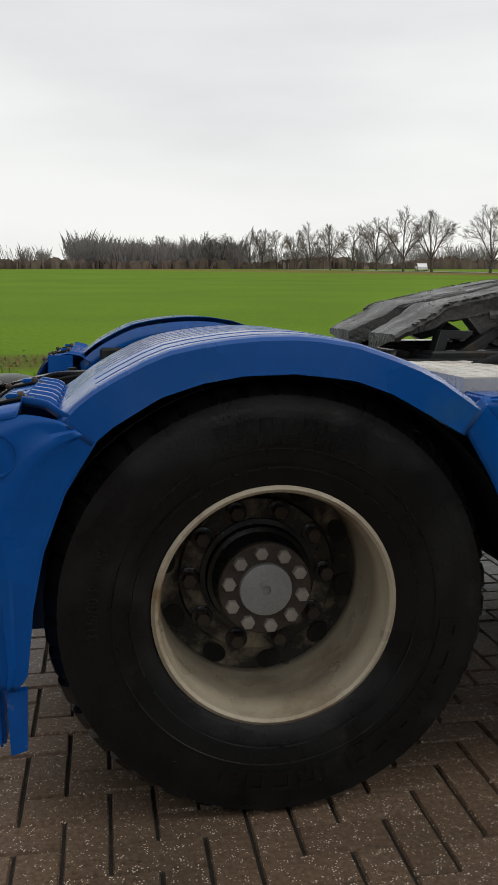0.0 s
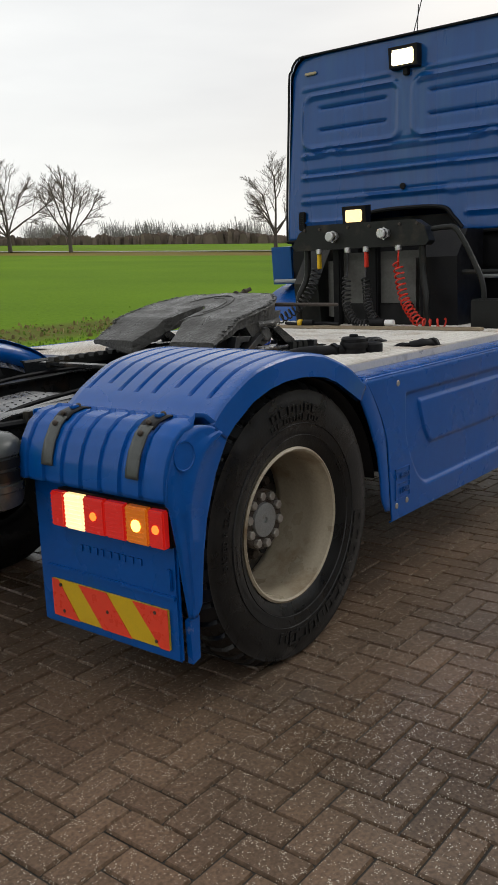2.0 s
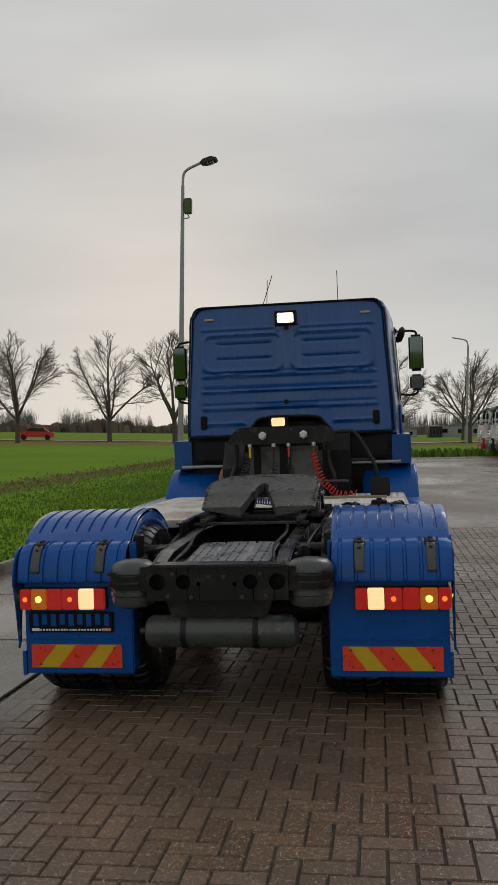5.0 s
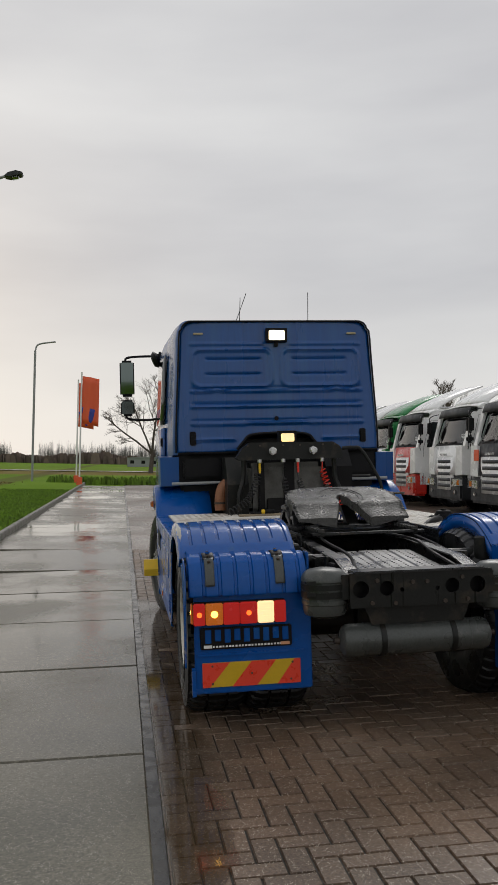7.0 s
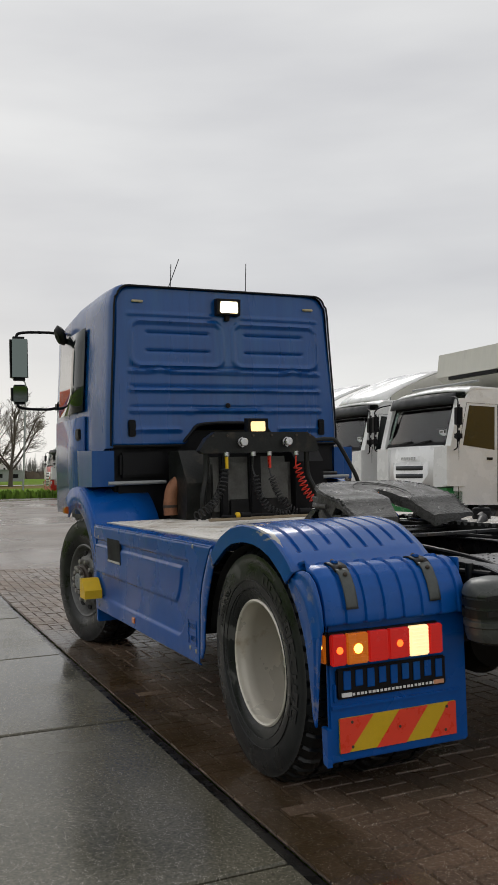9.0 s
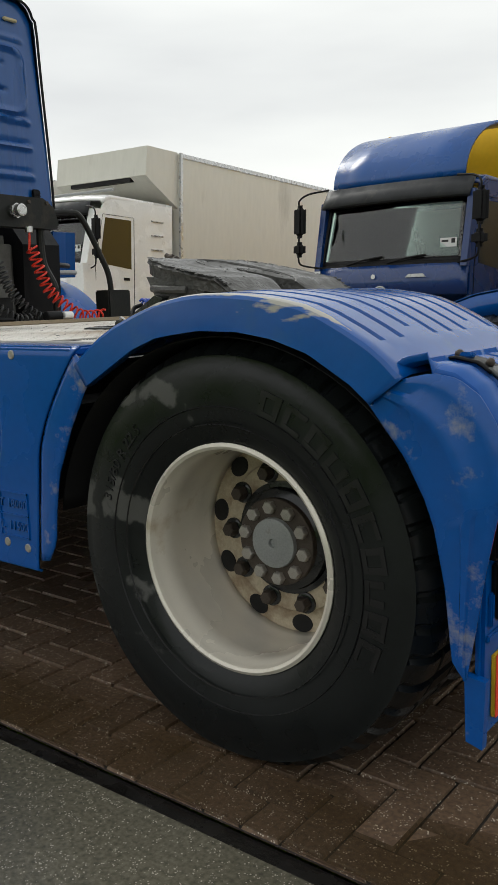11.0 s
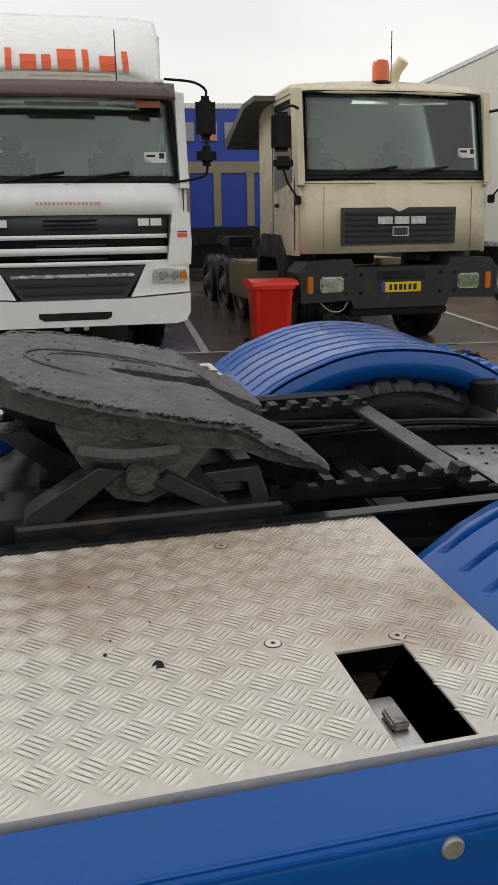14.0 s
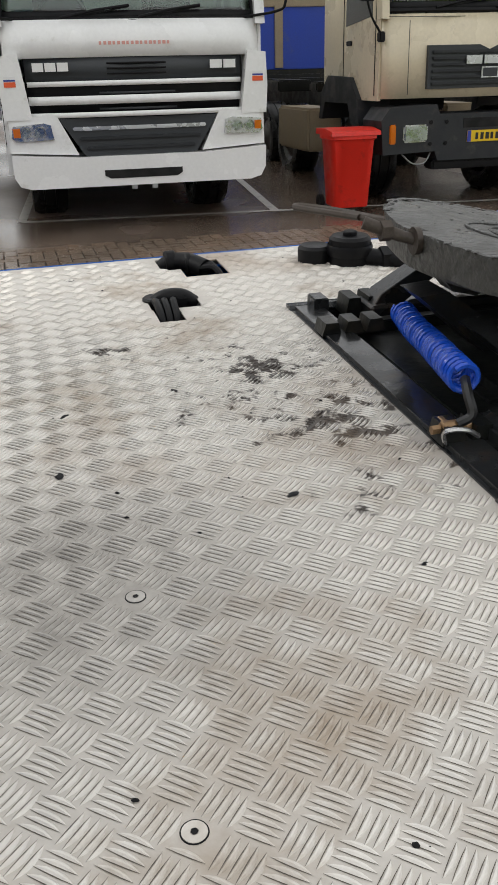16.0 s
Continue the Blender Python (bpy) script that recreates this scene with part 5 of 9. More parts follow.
# rear cross member with round holes
def plate_with_holes(y0, y1, z0, z1, holes, x0, x1):
    """An upright plate across the frame, cut by round holes."""
    bm = bmesh.new()
    ys = sorted({y0, y1, *[h[0] - h[2] for h in holes], *[h[0] + h[2] for h in holes]})
    n = 16
    for a, b in zip(ys, ys[1:]):
        h = next((h for h in holes if abs((a + b) / 2 - h[0]) < 1e-6), None)
        if not h:
            box(x0, x1, a, b, z0, z1, 0, bm)
            continue
        for sg in (1, -1):
            edge = z1 if sg > 0 else z0
            for k in range(n):
                u0, u1 = math.pi * k / n, math.pi * (k + 1) / n
                p = [(h[0] + h[2] * math.cos(u), h[1] + sg * h[2] * math.sin(u)) for u in (u0, u1)]
                prism([p[0], p[1], (p[1][0], edge), (p[0][0], edge)], "yz", x0, x1, bm)
    bmesh.ops.remove_doubles(bm, verts=bm.verts, dist=1e-5)
    return bm


cm = part("rear_cross_member", plate_with_holes(-0.39, 0.39, 0.70, 0.888, [(-0.33, 0.80, 0.045), (-0.185, 0.80, 0.04), (-0.10, 0.79, 0.012), (0.10, 0.79, 0.012), (0.185, 0.80, 0.04), (0.33, 0.80, 0.045)], -0.885, -0.87), CHASSIS, truck, "dark cross member with round holes")
part("cross_member_lip", box(-0.90, -0.76, -0.37, 0.37, 0.882, 0.896, 0.005), CHASSIS_WET, cm)
part("lower_bracket", bev_all(prism([(-0.30, 0.70), (-0.26, 0.60), (0.26, 0.60), (0.30, 0.70)], "yz", -0.84, -0.825), 0.004), CHASSIS, cm)
bm = bmesh.new()
for y, z in ((-0.27, 0.725), (-0.24, 0.845), (-0.04, 0.83), (0.04, 0.83), (0.24, 0.845), (0.27, 0.725), (-0.14, 0.72), (0.14, 0.72)):
    disc_cyl((-0.89, y, z), 0.012, 0.014, "x", 6, bm)
part("bolt_head", bm, HUB_DARK, cm)
part("dark_plate_behind", box(-0.80, -0.79, -0.37, 0.37, 0.70, 0.87), BLACK, cm)
# air tank
prof = [(0.0001, -0.43), (0.05, -0.425), (0.078, -0.41), (0.089, -0.385), (0.089, -0.30), (0.0905, -0.298), (0.0905, -0.292), (0.089, -0.29), (0.089, 0.29), (0.0905, 0.292), (0.0905, 0.298), (0.089, 0.30), (0.089, 0.385), (0.078, 0.41), (0.05, 0.425), (0.0001, 0.43)]
tank = part("air_tank", lathe(prof, 40, Matrix.Translation((-0.78, 0, 0.512)) @ Matrix.Rotation(radians(-90), 4, "X")), TANK, truck, "grey-green cylindrical air tank, weathered")
bm = disc_cyl((-0.78, 0.445, 0.512), 0.018, 0.03, "y", 12); disc_cyl((-0.78, -0.445, 0.512), 0.014, 0.03, "y", 12, bm)
part("tank_fitting", bm, HUB_DARK, tank)
bm = bmesh.new()
for y in (-0.2, 0.2):
    lathe([(0.091, y - 0.015), (0.094, y - 0.015), (0.094, y + 0.015), (0.091, y + 0.015)], 40, Matrix.Translation((-0.78, 0, 0.512)) @ Matrix.Rotation(radians(-90), 4, "X"), bm)
part("tank_band", bm, CHASSIS, tank)
# upright tanks with clamps beside the cross member
for s in (-1, 1):
    prof = [(0.0001, 0.640), (0.07, 0.643), (0.112, 0.660), (0.122, 0.69), (0.122, 0.715), (0.127, 0.72), (0.127, 0.74), (0.122, 0.745), (0.122, 0.835), (0.128, 0.842), (0.128, 0.856), (0.120, 0.878), (0.095, 0.900), (0.05, 0.910), (0.0001, 0.913)]
    tk = part("upright_tank", lathe(prof, 36, Matrix.Translation((-0.755, s * 0.500, 0))), TANK, truck, "rounded grey upright air tank")
    bm = lathe([(0.124, 0.755), (0.130, 0.755), (0.130, 0.79), (0.124, 0.79)], 36, Matrix.Translation((-0.755, s * 0.500, 0)))
    lathe([(0.124, 0.80), (0.130, 0.80), (0.130, 0.83), (0.124, 0.83)], 36, Matrix.Translation((-0.755, s * 0.500, 0)), bm)
    box(-0.86, -0.74, s * 0.375, s * 0.43, 0.745, 0.76, 0.003, bm); box(-0.86, -0.74, s * 0.375, s * 0.43, 0.865, 0.88, 0.003, bm)
    prism([(s * 0.375, 0.74), (s * 0.375, 0.885), (s * 0.45, 0.86), (s * 0.62, 0.85), (s * 0.62, 0.835), (s * 0.44, 0.835), (s * 0.44, 0.79), (s * 0.62, 0.79), (s * 0.62, 0.77), (s * 0.45, 0.765)], "yz", -0.862, -0.855, bm)
    part("tank_clamp", bm, CHASSIS, tk)
# perforated cover between the rails
cover = part("perforated_cover", sheet(lambda u, v: (u, v, 0.868 + 0.10 * smoothstep(-0.75, 0.2, u) * 0.5 - 0.10 * abs(v) ** 2 - (0.012 if abs(abs(v) - 0.10) < 0.012 else 0)), [-0.72 + 0.04 * i for i in range(19)], [-0.25 + 0.0125 * i for i in range(41)]), PERF, truck, "grey perforated metal cover plate", solid=0.004)
# Cover is uncut; the dark of its perforations is painted with black discs.
bm = bmesh.new()
for i in range(15):
    for j in range(9):
        v = -0.20 + 0.05 * j
        if abs(abs(v) - 0.10) < 0.02:
            continue
        u = -0.66 + 0.042 * i + (0.02 if j % 2 else 0)
        disc_cyl((u, v, 0.8705 + 0.05 * smoothstep(-0.75, 0.2, u) - 0.10 * v * v), 0.0055, 0.004, "z", 8, bm)
tagged(part("punched_hole_shade", bm, RECESS_SHADE, cover), kind="stuff")
# cross bars and axle
bm = bmesh.new()
disc_cyl((0, 0, 0.505), 0.11, 1.7, "y", 24, bm); lathe([(0.0001, -0.18), (0.15, -0.14), (0.20, -0.05), (0.20, 0.05), (0.15, 0.14), (0.0001, 0.18)], 24, Matrix.Translation((0, 0, 0.52)) @ Matrix.Rotation(radians(90), 4, "Y"), bm)
part("rear_axle", bm, CHASSIS, truck)
for x in (-0.45, 0.25, 1.5, 2.4):
    part("cross_bar", box(x - 0.05, x + 0.05, -0.38, 0.38, 0.72, 0.86, 0.01), CHASSIS, truck)
for s in (-1, 1):
    bm = tube(smooth_line([(-0.62, s * 0.40, 0.90), (-0.3, s * 0.43, 0.90), (0.1, s * 0.45, 0.93), (0.5, s * 0.47, 0.95)]), 0.014)
    tube(smooth_line([(-0.7, s * 0.30, 0.87), (-0.4, s * 0.26, 0.93), (0.0, s * 0.29, 0.97), (0.45, s * 0.25, 0.98)]), 0.010, 6, bm)
    part("air_pipe", bm, BLACK, truck)
    bm = disc_cyl((-0.34, s * 0.60, 0.86), 0.05, 0.30, "z", 20, None, 0.01); disc_cyl((-0.28, s * 0.50, 0.90), 0.035, 0.22, "y", 16, bm, 0.006); box(-0.42, -0.26, s * 0.40, s * 0.47, 0.80, 0.93, 0.01, bm)
    disc_cyl((-0.50, s * 0.42, 0.90), 0.018, 0.08, "z", 12, bm)
    part("suspension_bracket", bm, CHASSIS, truck)
    part("air_spring", lathe([(0.0001, 0.62), (0.12, 0.62), (0.14, 0.66), (0.12, 0.70), (0.14, 0.74), (0.12, 0.78), (0.0001, 0.78)], 28, Matrix.Translation((-0.38, s * 0.48, -0.02))), BLACK, truck)
    # crossed link in front of the springs
    part("link_arm", tube([(-0.72, s * 0.45, 0.845), (-0.55, s * 0.62, 0.845)], 0.022), CHASSIS, truck)
part("underside_shield", box(0.7, 4.8, -0.55, 0.55, 0.42, 0.66, 0.03), BLACK, truck)
part("side_tank", box(1.0, 2.8, 0.62, 1.20, 0.45, 0.90, 0.06), BLACK, truck)
part("side_tank", box(1.0, 2.8, -1.20, -0.62, 0.45, 0.90, 0.06), BLACK, truck)

# ---- walkway of aluminium tread plate ----
PZ = 1.015
deck_holes = {"locker": (0.626, 0.728, 0.925, 1.143), "a": (1.44, 1.538, -1.085, -0.965), "a_end": (1.365, 1.485, -1.04, -0.88), "b": (1.502, 1.624, -0.725, -0.612), "b_end": (1.56, 1.621, -0.62, -0.515)}
def deck_open(x, y):
    if x < 1.312 and -0.515 < y < 0.447:
        return True
    return any(a < x < b and c < y < d for a, b, c, d in deck_holes.values())
xs = sorted({0.482, 1.312, 3.05, *[v for h in deck_holes.values() for v in h[:2]]})
ys = sorted({-1.113, 1.150, -0.515, 0.447, *[v for h in deck_holes.values() for v in h[2:]]})
bm = bmesh.new(); vv = {}
for i in range(len(xs) - 1):
    for j in range(len(ys) - 1):
        if deck_open((xs[i] + xs[i + 1]) / 2, (ys[j] + ys[j + 1]) / 2):
            continue
        q = []
        for x, y in ((xs[i], ys[j]), (xs[i + 1], ys[j]), (xs[i + 1], ys[j + 1]), (xs[i], ys[j + 1])):
            if (x, y) not in vv:
                vv[x, y] = bm.verts.new((x, y, PZ - 0.002))
            q.append(vv[x, y])
        bm.faces.new(q)
deck = part("walkway_plate", bm, DECK, truck, "worn aluminium five-bar tread plate walkway with oil stains", smooth=0, solid=0.004)
# five-bar relief
verts, faces, shade_v, shade_f = [], [], [], []
rng = random.Random(4)
def relief_bar(cx, cy, ang, L, w, h):
    """One lens-shaped bar, bowed a little, with a rounded crest and a fine dark line along one foot, painted for its
    shaded edge and grime.
    """
    ca, sa = math.cos(ang), math.sin(ang)
    st = ((-1, 0.04, 0), (-0.78, 0.42, 0.55), (-0.42, 0.84, 0.95), (0, 1, 1), (0.42, 0.84, 0.95), (0.78, 0.42, 0.55), (1, 0.04, 0))
    b = len(verts)
    for u, k, z in st:
        bow = 0.0027 * (1 - u * u)
        for v, zz in ((-w * k, 0.0), (-w * k * 0.35, h * z), (w * k * 0.35, h * z), (w * k, 0.0)):
            x, y = u * L, v + bow
            verts.append((cx + x * ca - y * sa, cy + x * sa + y * ca, PZ + zz))
    for i in range(6):
        for k in range(3):
            q = b + 4 * i + k
            faces.append((q, q + 4, q + 5, q + 1))
    d = len(shade_v)
    for u, k, z in st:
        bow = 0.0027 * (1 - u * u)
        for v in (-w * k - 0.0007 * k, -w * k + 0.0002):
            x, y = u * L, v + bow
            shade_v.append((cx + x * ca - y * sa, cy + x * sa + y * ca, PZ + 0.0005))
    for i in range(6):
        q = d + 2 * i
        shade_f.append((q, q + 2, q + 3, q + 1))
SCREWS = ((1.834, 0.848), (1.832, 0.506), (0.80, 0.525), (0.803, 0.879), (2.6, 0.4), (2.6, -0.6), (1.79, -0.95), (0.626, 0.906), (2.6, 0.9))
PITCH = 0.02925
for i in range(0, 88):
    for j in range(-41, 42):
        gx, gy = 0.4605 + PITCH * i, PITCH * j + 0.0075
        if (i + j) % 2:
            continue
        if not (0.50 < gx < 3.03 and -1.10 < gy < 1.15) or any(deck_open(gx + a, gy + b) for a, b in ((0.019, 0), (-0.019, 0), (0, 0.019), (0, -0.019))):
            continue
        ang = radians(45) if i % 2 == 0 else radians(139)
        for k in range(-2, 3):
            off = k * 0.0084
            cx, cy = gx - math.sin(ang) * off + rng.uniform(-0.0005, 0.0005), gy + math.cos(ang) * off
            L = 0.0206 - abs(k) * 0.0009
            if -1.10 < cy - L * 0.75 and cy + L * 0.75 < 1.148 and all(math.hypot(cx - a, cy - b) > 0.021 for a, b in SCREWS):
                relief_bar(cx, cy, ang + rng.uniform(-0.03, 0.03), L, 0.0031, 0.0023)
me = bpy.data.meshes.new("tread_relief"); me.from_pydata(verts, [], faces); me.materials.append(DECK_BAR)
# Dark lines that paint the bars' shaded edges, with some grime.
me2 = bpy.data.meshes.new("tread_shade_grime"); me2.from_pydata(shade_v, [], shade_f); me2.materials.append(mat("bar_shade_grime", (0.115, 0.098, 0.080), 0.7, 0, 0.4, 9))
shade_grime = new("tread_shade_grime", me2); shade_grime.parent = deck; tagged(shade_grime, kind="stuff")
relief = new("tread_relief", me); relief.parent = deck; tagged(relief, kind="stuff")
bm = bmesh.new()
for x, y in SCREWS:
    lathe([(0.0001, 0.0004), (0.0035, 0.0004), (0.0038, 0.0012), (0.0112, 0.0013), (0.0118, 0.0002)], 20, Matrix.Translation((x, y, PZ)), bm)
part("countersunk_screw", bm, DECK_BAR, deck)
bm = bmesh.new()
for x, y in SCREWS:
    lathe([(0.0116, 0.0008), (0.0126, 0.0008), (0.0128, 0.0)], 20, Matrix.Translation((x, y, PZ)), bm)
    lathe([(0.0001, 0.0014), (0.0036, 0.0014)], 6, Matrix.Translation((x, y, PZ)), bm)
part("screw_seat", bm, BLACK, deck, "thin dark rings and sockets of the screws")
# flecks of black dirt fallen on the plate
rf = random.Random(12)
bm = bmesh.new()
flecks = [(1.578, 0.329), (1.872, -0.049), (1.667, -0.105), (1.897, 0.172), (0.968, 0.893)] + [(rf.uniform(0.7, 2.7), rf.uniform(-1.0, 1.0)) for _ in range(70)]
for i, (x, y) in enumerate(flecks):
    if deck_open(x, y) or deck_open(x - 0.02, y) or deck_open(x, y - 0.02) or deck_open(x, y + 0.02):
        continue
    r = rf.uniform(0.008, 0.013) if i < 5 else rf.uniform(0.002, 0.0055)
    a0, fl = rf.uniform(0, 6.28), rf.uniform(0.35, 0.8)
    ring = []
    for k in range(9):
        b = 2 * math.pi * k / 9
        u, v = r * rf.uniform(0.75, 1.1) * math.cos(b), r * fl * rf.uniform(0.75, 1.1) * math.sin(b)
        ring.append(bm.verts.new((x + u * math.cos(a0) - v * math.sin(a0), y + u * math.sin(a0) + v * math.cos(a0), PZ + 0.0012)))
    top = bm.verts.new((x, y, PZ + 0.0035))
    for k in range(9):
        bm.faces.new((ring[k], ring[(k + 1) % 9], top))
fk = part("dirt_fleck", bm, BLACK, deck); tagged(fk, kind="stuff")
bm = bmesh.new()
for s, ye in ((1, 1.150), (-1, -1.113)):
    box(0.482, 3.05, ye - 0.004, ye - 0.001, PZ - 0.035, PZ - 0.003, 0, bm)
box(0.483, 0.487, 0.447, 1.150, PZ - 0.05, PZ - 0.003, 0, bm); box(0.483, 0.487, -1.113, -0.515, PZ - 0.05, PZ - 0.003, 0, bm)
part("plate_edge", bm, ALU, deck, smooth=0)
# latch seen in the locker opening
lt = part("locker_latch", box(0.675, 0.715, 1.02, 1.15, 0.985, 1.0, 0.003), CHROME, deck, "bright steel latch")
lt.location = (-0.014, -0.05, -0.035)
# Added black plate, the locker's inner darkness put into its colour.
part("locker_shade_plate", box(0.59, 0.77, 0.90, 1.16, 0.83, 0.84), RECESS_SHADE, deck)
part("latch_tongue", box(0.683, 0.707, 1.06, 1.10, 1.0, 1.012, 0.003), NUT, lt)
# couplings and cables showing in the small openings
bm = tube(smooth_line([(1.530, -1.060, 0.985), (1.500, -1.045, 1.012), (1.455, -1.015, 1.020), (1.415, -0.965, 1.010)]), 0.027, 12, None)
disc_cyl((1.50, -1.045, 1.016), 0.034, 0.03, "x", 14, bm, 0.004); disc_cyl((1.455, -1.01, 1.018), 0.031, 0.02, "x", 14, bm, 0.004)
for dy in (-0.02, 0.0, 0.022):
    tube(smooth_line([(1.43, -0.98 + dy, 1.015), (1.40, -0.945 + dy, 1.022), (1.385, -0.91 + dy, 1.00), (1.38, -0.89 + dy, 0.95)]), 0.009, 8, bm)
part("hose_coupling", bm, BLACK, deck, "black hose coupling with cables")
bm = tube(smooth_line([(1.615, -0.700, 0.995), (1.58, -0.690, 1.018), (1.54, -0.680, 1.020), (1.51, -0.685, 1.0)]), 0.022, 12, None)
disc_cyl((1.60, -0.695, 1.012), 0.034, 0.022, "z", 18, bm, 0.004); box(1.525, 1.575, -0.715, -0.655, 1.0, 1.030, 0.006, bm)
for dx in (-0.022, 0.0, 0.022):
    tube(smooth_line([(1.585 + dx, -0.665, 1.02), (1.59 + dx * 0.9, -0.62, 1.026), (1.59 + dx * 0.8, -0.57, 1.005), (1.592 + dx * 0.8, -0.535, 0.95)]), 0.0095, 8, bm)
part("hose_coupling", bm, BLACK, deck, "black hose coupling with cables")
# Black plate added below both openings to paint the dark under the deck.
part("coupling_shade_plate", box(1.34, 1.66, -1.095, -0.49, 0.90, 0.905), RECESS_SHADE, deck)

# ---- fifth wheel coupling ----
fw_l = "grey greased fifth wheel coupling, tilted back on its mounting"
SL = math.tan(radians(12.5))
def top_z(x):
    flat = 1.305 + (max(x, 0.78) - 1.097) * SL - 0.016 * smoothstep(1.15, 1.28, x)
    bend = max(0, 0.78 - x)
    return flat - 0.50 * bend * smoothstep(-0.02, 0.09, bend)
def half_w(x):
    if x > 0.92:
        return 0.455 * math.sqrt(max(0.0, 1 - ((x - 0.92) / 0.3549) ** 2.3))
    return 0.455 - 0.02 * (0.92 - x) / 0.5 if x > 0.5 else 0.45 - 0.9 * max(0, 0.46 - x)
def slot_w(x):
    if x > 0.97:
        return 0.0
    if x > 0.86:
        return 0.05 * math.sqrt(max(0, 1 - ((x - 0.86) / 0.11) ** 2))
    return 0.05 + max(0, 0.80 - x) * 0.38
bm = bmesh.new()
TS = (0, 0.06, 0.15, 0.25, 0.35, 0.45, 0.55, 0.65, 0.75, 0.85, 0.92, 0.97, 1)
xs_ = [1.2749, 1.274, 1.272, 1.269, 1.265, 1.26, 1.254, 1.247] + [1.24 - 0.0065 * i for i in range(104)]
for sg in (-1, 1):
    rows = []
    for x in xs_:
        a, b = slot_w(x), half_w(x)
        z = top_z(x)
        dep = 0.066 if x > 0.78 else max(0.022, 0.066 - (0.78 - x) * 0.2)
        b -= 0.010 * max(0, noise.noise(Vector((x * 26, sg * 2, 1)))) + 0.006 * noise.noise(Vector((x * 75, sg * 5, 2)))
        b = max(b, a + 0.002)
        cols_ = [a + (b - a) * t for t in TS]
        row = []
        for t, y in zip(TS, cols_):
            lump = 0.003 * noise.noise(Vector((x * 9, y * 9 * sg, 3))) + 0.0022 * noise.noise(Vector((x * 34, y * 34 * sg, 7))) + 0.004 * (t > 0.9) * noise.noise(Vector((x * 60, y * 40, 9)))
            row.append(bm.verts.new((x, sg * y, z + lump - (0.012 if t == 1 else 0) - (0.006 if t == 0 and a > 0 else 0))))
        row.append(bm.verts.new((x, sg * (b - 0.012), z - 0.026 - 0.010 * noise.noise(Vector((x * 40, sg, 4))))))
        row.append(bm.verts.new((x, sg * (b - 0.014), z - dep * (0.9 + 0.15 * noise.noise(Vector((x * 12, sg, 0)))))))
        row.append(bm.verts.new((x, sg * max(a, b - 0.05), z - dep)))
        row.insert(0, bm.verts.new((x, sg * (a + 0.0005), z - (0.07 if a > 0 else 0.0))))
        rows.append(row)
    for p, q in zip(rows, rows[1:]):
        for k in range(len(p) - 1):
            bm.faces.new((p[k], q[k], q[k + 1], p[k + 1]))
    bm.faces.new(rows[-1])
bmesh.ops.remove_doubles(bm, verts=bm.verts, dist=0.0012)
fw = part("fifth_wheel", bm, GREASE, truck, fw_l, smooth=40)
fw.matrix_basis = Matrix.Translation((-0.03, -0.035, -0.035)) @ Matrix.Diagonal((1, 0.92, 1, 1))
# lumps of grease on the plate
rng = random.Random(11)
bm = bmesh.new()
for k in range(330):
    x = rng.uniform(0.62, 1.26); sg = rng.choice((-1, 1)); b, a = half_w(x), slot_w(x)
    edge_lump = rng.random() > 0.35
    y = b - rng.uniform(0.004, 0.022) if edge_lump else rng.uniform(a, b)
    r = rng.uniform(0.004, 0.009) if edge_lump else rng.uniform(0.0015, 0.004)
    m = Matrix.Translation((x, sg * y, top_z(x) + 0.001)) @ Matrix.Rotation(rng.uniform(0, 6), 4, "Z") @ Matrix.Diagonal((r * rng.uniform(0.8, 2.2), r, r * 0.35, 1))
    bmesh.ops.create_icosphere(bm, subdivisions=1, radius=1, matrix=m)
ob = part("grease_crust", bm, GREASE, fw, "dried grease crumbs", smooth=60); tagged(ob, kind="stuff")
